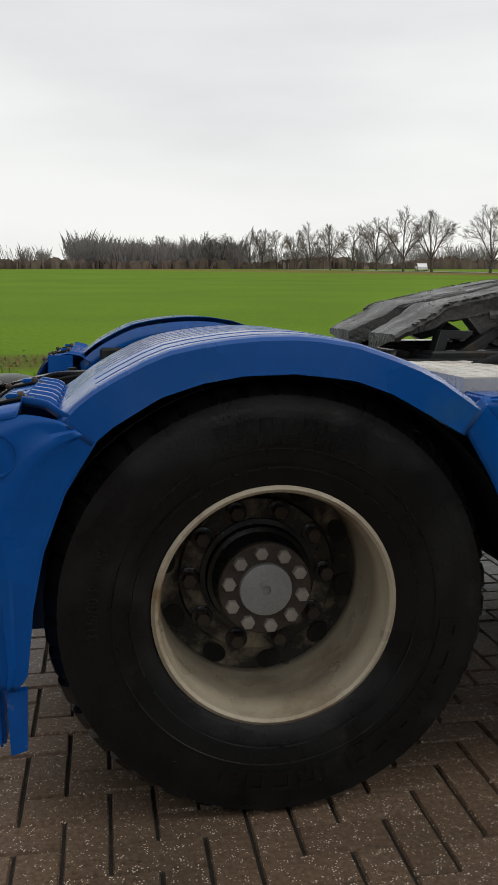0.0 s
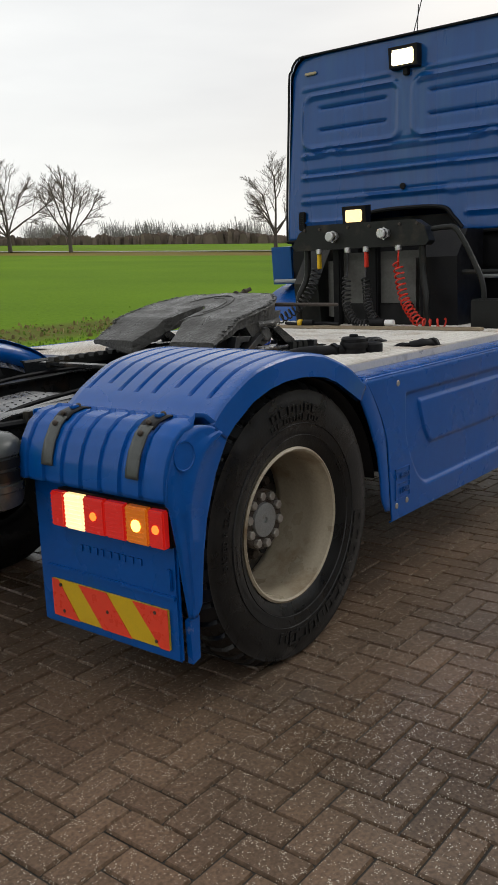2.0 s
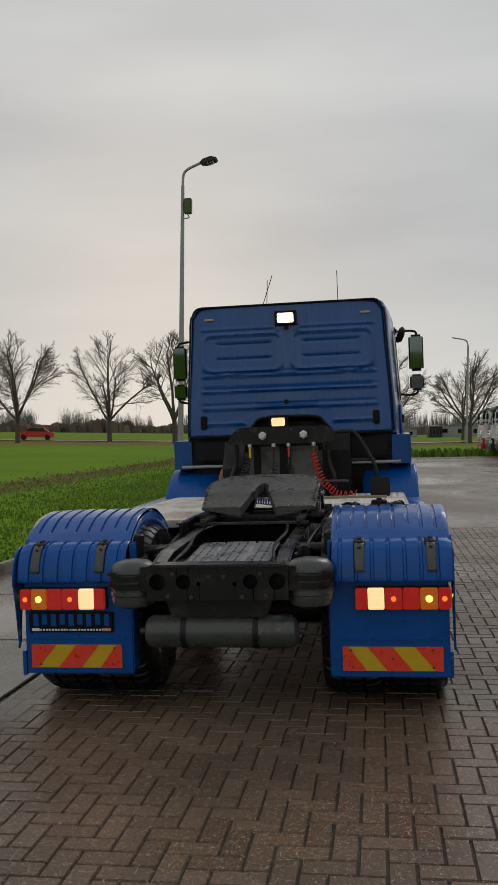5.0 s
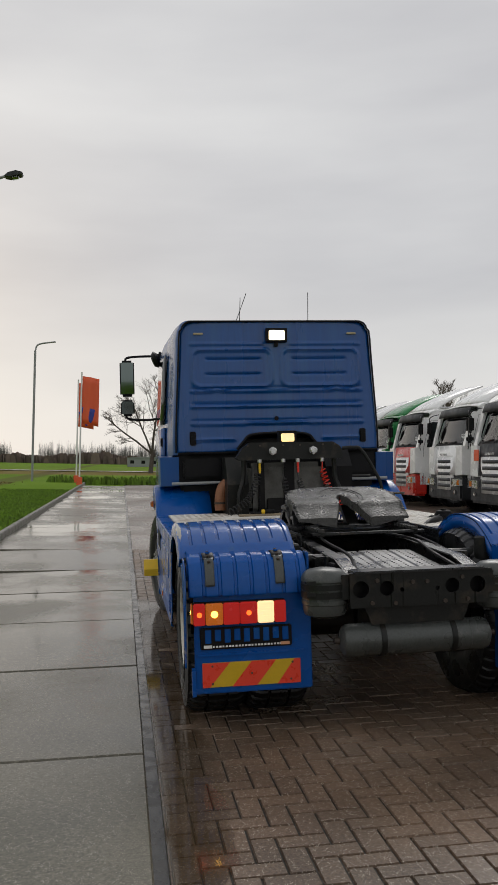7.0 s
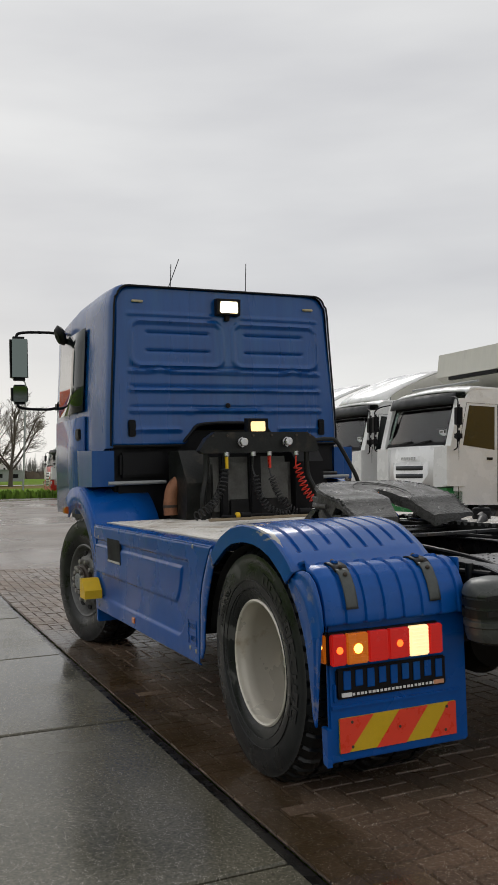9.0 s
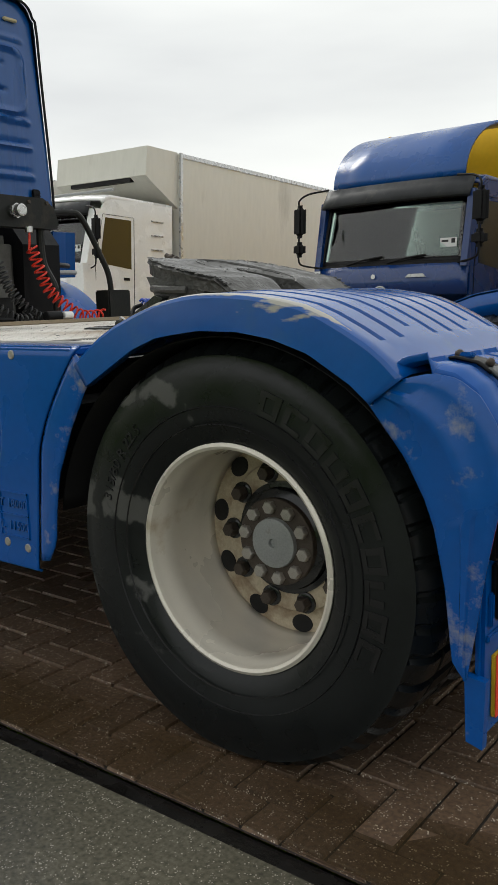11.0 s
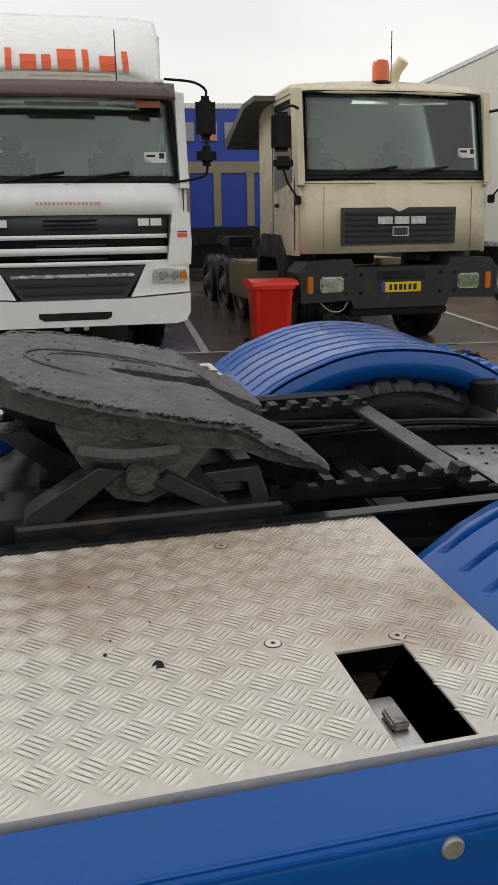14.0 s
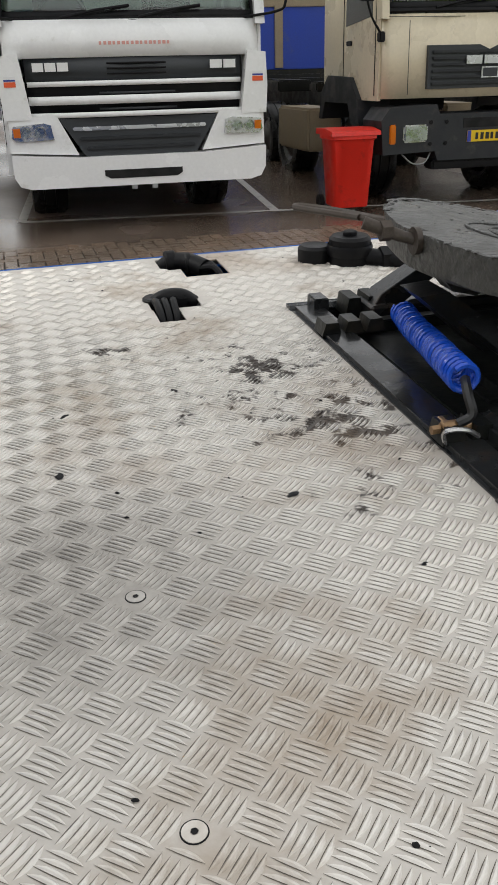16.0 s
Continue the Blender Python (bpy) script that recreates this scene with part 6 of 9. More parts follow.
# worn groove rings round the throat
bm = bmesh.new()
for r_, a0, a1 in ((0.17, 20, 250), (0.135, 60, 200)):
    pts = [(0.93 + r_ * 1.3 * math.cos(radians(a)), r_ * math.sin(radians(a)), top_z(0.93 + r_ * 1.3 * math.cos(radians(a))) + 0.001) for a in range(a0 - 180, a1 - 180, 8)]
    tube(pts, 0.0035, 6, bm)
part("grease_ridge", bm, GREASE, fw)
for s in (-1, 1):
    bm = bmesh.new()
    # pivot ear, stand and base bar
    prism([(0.80, 1.20), (1.10, 1.245), (1.06, 1.17), (1.0, 1.10), (0.94, 1.085), (0.88, 1.11)], "xz", s * 0.36, s * 0.43, bm)
    part("pivot_ear", bev_all(bm, 0.012, 2), GREASE, fw)
    bm = disc_cyl((0.95, s * 0.43, 1.14), 0.035, 0.05, "y", 20, None, 0.006)
    tube(smooth_line([(1.06, s * 0.44, 1.20), (0.98, s * 0.475, 1.195), (0.88, s * 0.455, 1.19)]), 0.014, 8, bm)
    part("pivot_pin", bm, GREASE, fw)
    bm = prism([(1.19, 1.055), (1.16, 1.10), (1.03, 1.175), (0.98, 1.165), (1.13, 1.055)], "xz", s * 0.40, s * 0.47)
    prism([(0.93, 1.13), (0.90, 1.15), (0.78, 1.075), (0.80, 1.055)], "xz", s * 0.40, s * 0.46, bm)
    prism([(0.83, 1.14), (0.72, 1.145), (0.70, 1.075), (0.735, 1.075), (0.745, 1.115), (0.81, 1.115)], "xz", s * 0.39, s * 0.45, bm)
    box(0.68, 1.19, s * 0.38, s * 0.485, 1.035, 1.078, 0.004, bm)
    part("pivot_stand", bev_all(bm, 0.003, 1), CHASSIS_WET, fw)
    if s > 0:
        bm = box(1.10, 1.265, 0.27, 0.455, 1.03, 1.084, 0.006)
        disc_cyl((1.17, 0.460, 1.058), 0.014, 0.03, "y", 6, bm)
        part("slide_block", bm, CHASSIS_WET, fw, "oily black slide block with a bolt")
    else:
        bm = bmesh.new()
        for k in range(3):
            prism([(1.095 + k * 0.048, 1.045), (1.103 + k * 0.048, 1.088), (1.130 + k * 0.048, 1.088), (1.138 + k * 0.048, 1.045)], "xz", -0.505, -0.43, bm)
        part("slide_teeth", bev_all(bm, 0.003, 1), CHASSIS, fw, "three worn steel teeth")
        part("bent_tab", box(1.265, 1.30, -0.52, -0.46, 1.045, 1.085, 0.003), CHASSIS_WET, fw)
    # toothed slide rail
    bm = box(0.20, 1.32, s * 0.33, s * 0.365, 1.03, 1.06, 0.003)
    x = 0.22
    while x < 0.66:
        prism([(x, 1.058), (x + 0.008, 1.077), (x + 0.030, 1.077), (x + 0.038, 1.058)], "xz", s * 0.325, s * 0.375, bm); x += 0.062
    x = 1.20
    while x < 1.32:
        prism([(x, 1.058), (x + 0.008, 1.085), (x + 0.036, 1.085), (x + 0.044, 1.058)], "xz", s * 0.27, s * 0.33, bm); x += 0.05
    part("toothed_rail", bm, CHASSIS, fw)
    # black angle frame round the opening
    bm = prism([(s * 0.545, 1.058), (s * 0.545, 1.052), (s * 0.525, 1.050), (s * 0.515, 1.03), (s * 0.515, 0.93), (s * 0.505, 0.93), (s * 0.505, 1.05), (s * 0.515, 1.06)], "yz", 0.18, 1.345)
    part("angle_frame", bm, BLACK_GLOSS, fw)
part("front_bar", bev_all(prism([(-0.50, 1.045), (-0.50, 1.062), (0.50, 1.062), (0.50, 1.045)], "yz", 1.275, 1.335), 0.004), CHASSIS_WET, fw)
part("front_well", box(1.335, 1.342, -0.52, 0.52, 0.93, 1.053), BLACK_GLOSS, fw)
part("cross_plate", box(0.66, 0.70, -0.48, 0.48, 1.05, 1.064, 0.003), CHASSIS_WET, fw)
part("cross_plate", box(0.20, 0.26, -0.42, 0.42, 1.04, 1.055, 0.003), CHASSIS_WET, fw)
part("under_plate", box(0.70, 1.24, -0.33, 0.33, 1.02, 1.034, 0.003), CHASSIS, fw)
bm = prism([(0.98, 1.06), (1.16, 1.19), (1.22, 1.185), (1.06, 1.05)], "xz", -0.16, -0.06); prism([(0.98, 1.06), (1.16, 1.19), (1.22, 1.185), (1.06, 1.05)], "xz", 0.10, 0.20, bm)
part("support_web", bev_all(bm, 0.004, 1), CHASSIS_WET, fw)
part("gearbox_lump", box(0.98, 1.16, -0.10, 0.16, 0.98, 1.06, 0.02), CHASSIS, fw)
bm = tube([(1.24, 0.045, 1.305), (1.30, 0.015, 1.322)], 0.010, 12); tube([(1.30, 0.015, 1.322), (1.362, -0.006, 1.346)], 0.011, 12, bm); disc_cyl((1.325, 0.006, 1.331), 0.018, 0.020, "x", 6, bm); disc_cyl((1.278, 0.03, 1.315), 0.024, 0.010, "x", 16, bm)
part("adjusting_bolt", bm, HUB_DARK, fw, "rusty bolt with a nut")
loop = smooth_line([(1.205, -0.44, 1.268), (1.245, -0.53, 1.266), (1.285, -0.625, 1.263), (1.290, -0.655, 1.262), (1.270, -0.655, 1.262), (1.225, -0.56, 1.265), (1.192, -0.455, 1.268)])
bm = tube([(1.10, -0.15, 1.275), (1.198, -0.445, 1.268)], 0.010, 8); tube(loop, 0.008, 8, bm)
part("release_handle", bm, HUB_DARK, fw, "dark steel loop handle")
# blue coiled line and its valve
hose = part("blue_coil_line", coil([(1.155, -0.285, 1.088), (1.190, -0.14, 1.098), (1.223, 0.01, 1.115), (1.258, 0.15, 1.132), (1.280, 0.262, 1.140)], 0.023, 26, 0.0052), COIL_BLUE, fw, "bright blue coiled air line")
bm = tube(smooth_line([(1.280, 0.262, 1.140), (1.292, 0.30, 1.128), (1.290, 0.315, 1.10), (1.31, 0.31, 1.085)]), 0.0085, 8); tube(smooth_line([(1.155, -0.285, 1.088), (1.12, -0.31, 1.10), (1.05, -0.28, 1.09)]), 0.009, 8, bm)
part("hose_end", bm, COIL_BLACK, hose)
bm = disc_cyl((1.312, 0.305, 1.078), 0.012, 0.05, "x", 12, None, 0.002); disc_cyl((1.325, 0.295, 1.078), 0.009, 0.045, "y", 10, bm, 0.002); disc_cyl((1.342, 0.302, 1.076), 0.008, 0.02, "x", 6, bm)
part("brass_valve", bm, mat("brass_fitting", (0.30, 0.19, 0.10), 0.4, 0.6, 0.2, 30), hose)
part("valve_clip", tube(smooth_line([(1.335, 0.325, 1.055), (1.345, 0.335, 1.085), (1.318, 0.35, 1.092), (1.29, 0.345, 1.075)]), 0.004, 6), CHROME, hose)
# filler cap group on the other side of the walkway
vg = part("valve_block", disc_cyl((1.03, -0.80, 1.10), 0.058, 0.085, "z", 28, None, 0.008), BLACK, deck, "black twin valve block with a pipe")
vg.location = (-0.01, -0.08, -0.052)
bm = disc_cyl((1.115, -0.85, 1.082), 0.048, 0.06, "z", 28, None, 0.008); disc_cyl((1.03, -0.80, 1.148), 0.02, 0.014, "z", 16, bm, 0.003); lathe([(0.062, 1.09), (0.064, 1.095), (0.064, 1.115), (0.062, 1.12)], 28, Matrix.Translation((1.03, -0.80, 0)), bm)
part("valve_cap", bm, BLACK, vg)
bm = tube([(0.99, -0.77, 1.085), (0.88, -0.69, 1.085)], 0.025, 14); disc_cyl((0.95, -0.74, 1.085), 0.034, 0.03, "x", 6, bm); tube(smooth_line([(0.88, -0.69, 1.085), (0.80, -0.62, 1.075), (0.72, -0.52, 1.03)]), 0.03, 12, bm)
part("valve_pipe", bm, BLACK, vg)

# ---- cab ----
def cab_half(z):
    """Half width of the cab's rear wall at a height."""
    return 1.075 - 0.055 * smoothstep(1.6, 2.95, z) - 0.11 * max(0, (z - 2.80) / 0.15) ** 2.2


def seg_dist(y, z, y0, y1, z0, z1, r):
    """Signed distance to a rounded rectangle."""
    cy, cz, hy, hz = (y0 + y1) / 2, (z0 + z1) / 2, abs(y1 - y0) / 2 - r, abs(z1 - z0) / 2 - r
    qy, qz = abs(y - cy) - hy, abs(z - cz) - hz
    return math.hypot(max(qy, 0), max(qz, 0)) + min(max(qy, qz), 0) - r


def press(y, z):
    """How far the pressed ribs and fields stand out of the cab's rear wall."""
    d = 0.0
    def ridge(dist, w, h):
        return h * math.exp(-(dist / w) ** 2)
    for sg in (1, -1):
        a, b = (0.055, 0.855)
        dist = seg_dist(sg * y, z, a, b, 2.285, 2.655, 0.07)
        d += ridge(dist, 0.016, 0.013)
        if 0.15 < sg * y < 0.74:
            for zz in (2.56, 2.405):
                d -= ridge(z - zz, 0.011, 0.010) * smoothstep(0.15, 0.17, sg * y) * (1 - smoothstep(0.72, 0.74, sg * y))
    ay = abs(y)
    if ay < 0.90:
        e = 1 - smoothstep(0.86, 0.90, ay)
        bumpz = 0.014 * math.exp(-((ay - 0.62) / 0.05) ** 2)
        d += ridge(z - 2.235 - bumpz, 0.014, 0.014) * e - ridge(z - 2.262 - bumpz, 0.012, 0.006) * e
        for zz in (2.08, 1.905):
            d += ridge(z - zz, 0.014, 0.014) * e - ridge(z - zz - 0.027, 0.012, 0.006) * e
        if ay > 0.44:
            d += ridge(z - 1.745, 0.014, 0.012) * smoothstep(0.44, 0.47, ay) * e
        d += ridge(z - 2.715, 0.012, 0.010) * smoothstep(0.10, 0.16, ay) * e
    return 1.5 * d


def arch_cut(y):
    """Lower edge of the rear wall, raised over the middle."""
    t = abs(y)
    return 1.625 + 0.165 * (1 - smoothstep(0.30, 0.43, t))


nz = 96
bm = bmesh.new(); grid = []
for i in range(nz + 1):
    row = []
    for j in range(121):
        v = -1 + 2 * j / 120
        z = 1.62 + (2.945 - 1.62) * i / nz
        y = v * (cab_half(z) - 0.05)
        z2 = arch_cut(y) + (z - 1.62) * (2.945 - arch_cut(y)) / (2.945 - 1.62) if z < 2.1 else z
        if z < 2.1:
            lo = arch_cut(y); z2 = lo + (z - 1.62) * (2.1 - lo) / (2.1 - 1.62)
        x = 3.200 + 0.045 * ((z2 - 1.62) / 1.33) ** 1.5 + 0.02 * (abs(v)) ** 8
        row.append(bm.verts.new((x - press(y, z2), y, z2)))
    grid.append(row)
for a, b in zip(grid, grid[1:]):
    for k in range(120):
        bm.faces.new((a[k], b[k], b[k + 1], a[k + 1]))
cab = part("cab_rear_wall", bm, BLUE_CAB, truck, "blue pressed-steel cab rear wall, streaked with rain", smooth=60, solid=0.01)


def cab_ring(x, grow, z0=1.62, roof=2.945):
    """Cross-section of the cab as a closed outline in y and z."""
    pts = []
    for i in range(15):
        z = z0 + (roof - 0.10 - z0) * i / 14
        pts.append((cab_half(min(z, 2.86)) + grow, z))
    for a in range(10, 91, 16):
        w = cab_half(2.84) + grow
        pts.append((w - 0.10 * (1 - math.cos(radians(a))) - 0.02, roof - 0.10 + 0.10 * math.sin(radians(a))))
    return pts + [(-y, z) for y, z in reversed(pts)]


bm = bmesh.new(); rings = []
for x, g, roof in ((3.225, -0.045, 2.94), (3.26, -0.012, 2.96), (3.32, 0.0, 2.965), (3.6, 0.03, 2.965), (4.2, 0.07, 2.94), (4.75, 0.09, 2.88), (5.05, 0.05, 2.80), (5.2, -0.05, 2.70)):
    rings.append([bm.verts.new((x, y, z)) for y, z in cab_ring(x, g, 1.60 if x < 3.5 else 1.3, roof)])
for a, b in zip(rings, rings[1:]):
    for k in range(len(a) - 1):
        bm.faces.new((a[k], a[k + 1], b[k + 1], b[k]))
bm.faces.new(rings[-1])
part("cab_shell", bm, BLUE_CAB, cab, smooth=40)
# black seal round the rear wall
pts = [(3.222, y, z) for y, z in cab_ring(3.2, -0.030, 1.62, 2.945)]
part("wall_seal", tube(pts, 0.009, 6), BLACK, cab)
for s in (-1, 1):
    # door: window, lower panel, step
    d = part("cab_door", sheet(lambda x, z: (x, s * (cab_half(z) + 0.055 + 0.045 * (x - 3.7) / 1.0), z), (3.78, 4.2, 4.75), (1.05, 1.3, 1.6, 1.9)), BLUE_CAB, cab, "blue cab door with a side window", solid=0.02)
    part("side_window", sheet(lambda x, z: (x, s * (cab_half(z) + 0.062 + 0.045 * (x - 3.7) / 1.0), z), (3.82, 4.2, 4.65), (1.95, 2.2, 2.5, 2.68)), WINDOW_SKY, d, "dark cab side window", solid=0.006)
    part("door_handle", box(3.86, 4.0, s * 1.14, s * 1.165, 1.70, 1.80, 0.01), BLACK, d)
    # corner panels below the rear wall
    part("corner_panel", bev_all(prism([(3.24, 1.29), (3.22, 1.58), (3.75, 1.60), (3.75, 1.29)], "xz", s * 1.02, s * 1.205), 0.03, 3), BLUE_CAB, cab)
    part("dark_recess_panel", box(3.26, 3.30, s * 0.42, s * 1.04, 1.30, 1.63, 0.01), BLACK, cab)
    part("recess_box", box(3.18, 3.27, s * 0.60, s * 0.98, 1.36, 1.56, 0.02), BLACK, cab)
    part("grey_pipe", tube([(3.12, s * 0.62, 1.315), (3.12, s * 1.10, 1.315)], 0.016, 10), GALV, cab)
    # air vent
    v = part("air_vent", box(3.178, 3.195, s * 0.875 - 0.033, s * 0.875 + 0.033, 1.69, 1.83, 0.012), BLACK, cab)
    bm = bmesh.new()
    for k in range(7):
        box(3.172, 3.180, s * 0.875 - 0.024, s * 0.875 + 0.024, 1.705 + k * 0.016, 1.711 + k * 0.016, 0, bm)
    part("vent_slat", bm, BLACK, v)
    part("marker_lamp", box(3.215, 3.235, s * 0.795 - 0.05, s * 0.795 + 0.05, 2.808, 2.828, 0.005), mat("marker_lens", (0.45, 0.38, 0.22), 0.3), cab, "small clear marker lamp")
    # front mudguard behind the front wheel
    bm = sheet(lambda a, y: (3.62 + 0.80 * math.cos(radians(a)), s * y, 0.49 + 0.80 * math.sin(radians(a))), [90 + 5.0 * i for i in range(20)], (0.72, 0.95, 1.20, 1.235, 1.25))
    fm = part("front_mudguard", bm, BLUE, truck, "blue curved front mudguard", solid=0.012)
    bm = sheet(lambda a, r: (3.62 + r * math.cos(radians(a)), s * 1.252, 0.49 + r * math.sin(radians(a))), [60 + 5.2 * i for i in range(24)], (0.62, 0.80))
    part("mudguard_side", bm, BLUE, fm, solid=0.012)
    part("corner_lamp", box(3.9, 3.98, s * 1.25, s * 1.29, 1.06, 1.12, 0.008), AMBER_L, fm, "amber side lamp")
    # front wheel
    w, t = wheel(truck, 3.62, s, 1.19, (RIM_DARK, RIM_DARK, RUBBER), deep=False, name="front_wheel")
    w.matrix_basis = w.matrix_basis @ pose(0, 0, 0, 0, 0, 12)
    # mirrors
    ypos = s * (1.36 if s < 0 else 1.50)
    m1 = part("mirror", box(4.86, 4.96, ypos - 0.085, ypos + 0.085, 2.33, 2.76, 0.03), BLACK, cab, "tall black door mirror")
    part("mirror_glass", prism([(4.858, 2.36), (4.838, 2.73), (4.846, 2.73), (4.866, 2.36)], "xz", ypos - 0.072, ypos + 0.072), MIRROR, m1)
    part("wide_mirror", box(4.86, 4.96, ypos - 0.08, ypos + 0.08, 2.10, 2.29, 0.03), BLACK, m1)
    part("wide_mirror_glass", prism([(4.858, 2.12), (4.846, 2.27), (4.854, 2.27), (4.866, 2.12)], "xz", ypos - 0.066, ypos + 0.066), MIRROR, m1)
    bm = tube(smooth_line([(4.88, s * 1.10, 2.80), (4.90, s * 1.25, 2.81), (4.90, ypos, 2.79), (4.91, ypos, 2.70)]), 0.014, 8); tube(smooth_line([(4.88, s * 1.12, 2.07), (4.90, s * 1.25, 2.05), (4.90, ypos, 2.07), (4.91, ypos, 2.16)]), 0.014, 8, bm)
    box(4.80, 4.92, s * 1.07, s * 1.14, 2.74, 2.85, 0.02, bm); box(4.80, 4.92, s * 1.10, s * 1.16, 2.02, 2.12, 0.02, bm)
    part("mirror_arm", bm, BLACK, m1)
    part("kerb_mirror", lathe([(0.0001, -0.05), (0.07, -0.04), (0.10, 0.0), (0.07, 0.03), (0.0001, 0.035)], 20, pose(4.5, s * 1.17, 2.72, 70 * s, 0, 0)), BLACK, m1)
part("cab_underside", box(3.3, 5.0, -1.0, 1.0, 0.95, 1.32, 0.03), BLACK, truck)
part("recess_back", box(3.34, 3.36, -0.95, 0.95, 1.0, 1.75), BLACK, cab)
bm = tube(smooth_line([(3.195, -0.43, 1.64), (3.19, -0.36, 1.72), (3.19, -0.28, 1.785), (3.19, 0.0, 1.80), (3.19, 0.28, 1.785), (3.19, 0.36, 1.72), (3.195, 0.43, 1.64)]), 0.015, 8)
part("arch_trim", bm, BLACK, cab)
part("lower_trim", tube([(3.2, -1.03, 1.612), (3.2, -0.44, 1.612)], 0.012, 6, tube([(3.2, 0.44, 1.612), (3.2, 1.03, 1.612)], 0.012, 6)), BLACK, cab)
part("lock_plug", disc_cyl((3.192, 0.02, 1.95), 0.022, 0.014, "x", 16, None, 0.003), BLACK, cab)


def work_lamp(x, y, z, w, h, lit, name):
    """Rectangular work lamp with a hood and bracket."""
    l = part(name, bev_all(prism([(x, z - h / 2 - 0.018), (x - 0.06, z - h / 2 - 0.012), (x - 0.075, z + h / 2 + 0.015), (x, z + h / 2 + 0.022)], "xz", y - w / 2 - 0.025, y + w / 2 + 0.025), 0.008), BLACK, cab, "black work lamp, lit warm white")
    part("lamp_lens", box(x - 0.078, x - 0.064, y - w / 2, y + w / 2, z - h / 2, z + h / 2, 0.012), lit, l, "glowing lens")
    part("lamp_bracket", box(x - 0.03, x + 0.03, y - 0.02, y + 0.02, z - h / 2 - 0.06, z - h / 2, 0.004), BLACK, l)


work_lamp(3.225, 0.0, 2.795, 0.165, 0.105, LAMP_LIT, "roof_work_lamp")
work_lamp(2.62, 0.035, 1.735, 0.125, 0.085, LAMP_WARM, "low_work_lamp")
for (x, y), tip in (((3.9, 0.36), (3.85, 0.20, 3.36)), ((3.9, 0.28), (3.9, 0.26, 3.32)), ((3.95, -0.50), (3.9, -0.50, 3.38))):
    part("aerial", tube([(x, y, 2.93), tip], 0.004, 5), BLACK, cab, "thin whip aerial")

# ---- headboard with couplings behind the cab ----
hb = part("coupling_board", bev_all(prism([(-0.50, 1.55), (-0.47, 1.64), (-0.40, 1.685), (0.40, 1.69), (0.47, 1.64), (0.53, 1.55), (0.50, 1.525), (-0.48, 1.525)], "yz", 2.55, 2.64), 0.008), CHASSIS, truck, "black coupling board with hose connectors")
bm = bmesh.new()
for y in (-0.20, 0.185):
    disc_cyl((2.52, y, 1.607), 0.032, 0.09, "x", 16, bm, 0.006); disc_cyl((2.53, y, 1.607), 0.04, 0.02, "x", 6, bm)
part("dummy_coupling", bm, CHROME, hb, "bright round coupling heads")
bm = bmesh.new()
for y in (-0.42, -0.30, -0.08, 0.08, 0.30, 0.42):
    disc_cyl((2.546, y, 1.66 - 0.05 * ((int(y * 100)) % 2)), 0.010, 0.012, "x", 6, bm)
part("board_bolt", bm, HUB_DARK, hb)
for y in (-0.42, 0.45):
    part("board_leg", tube(smooth_line([(2.62, y, 1.56), (2.62, y * 1.02, 1.35), (2.58, y * 1.12, 1.2), (2.58, y * 1.12, 1.015)]), 0.022, 10), CHASSIS, hb)
bx = part("intake_box", box(2.75, 3.05, -0.36, 0.40, 1.016, 1.50, 0.05), GREYBOX, truck, "stained grey air intake box")
bm = prism([(2.70, 1.016), (2.66, 1.30), (2.85, 1.56), (3.1, 1.56), (3.1, 1.016)], "xz", 0.40, 0.60)
part("intake_duct", bev_all(bm, 0.03, 3), CHASSIS, bx)
bm = prism([(2.72, 1.016), (2.70, 1.45), (2.85, 1.62), (3.1, 1.62), (3.1, 1.016)], "xz", -0.62, -0.36)
part("intake_duct", bev_all(bm, 0.05, 3), BLACK, bx)
bm = box(2.70, 2.76, -0.05, 0.05, 1.016, 1.55, 0.01); box(2.70, 2.76, 0.24, 0.30, 1.016, 1.55, 0.01, bm)
part("box_rib", bm, BLACK, bx)
# Shadow at the box's foot, painted as a black slab in front of it.
part("box_shadow_gap", box(2.735, 2.752, -0.30, 0.22, 1.016, 1.16, 0.04), RECESS_SHADE, bx)
pipe = part("exhaust_bend", tube(smooth_line([(3.0, 0.42, 1.34), (2.97, 0.52, 1.33), (2.95, 0.61, 1.27), (2.95, 0.64, 1.16), (2.95, 0.64, 1.05)]), 0.058, 20), COPPER, truck, "rusty brown bent exhaust pipe")
part("pipe_clamp", lathe([(0.060, 1.11), (0.064, 1.11), (0.064, 1.13), (0.060, 1.13)], 24, Matrix.Translation((2.95, 0.64, 0))), HUB_DARK, pipe)
gr = part("grab_rail", tube(smooth_line([(2.60, -0.50, 1.62), (2.58, -0.60, 1.625), (2.57, -0.68, 1.60), (2.56, -0.80, 1.40), (2.55, -0.86, 1.25), (2.55, -0.865, 1.016)], 8), 0.017, 10), CHASSIS, truck, "bent dark tube rail beside the coupling board")
part("rail_foot", box(2.50, 2.62, -0.98, -0.80, 1.016, 1.19, 0.008), CHASSIS, gr)
part("low_rail", tube(smooth_line([(2.75, -0.50, 1.10), (2.75, -0.505, 1.30), (2.76, -0.56, 1.345), (2.9, -0.85, 1.345)]), 0.016, 10), CHASSIS, gr)
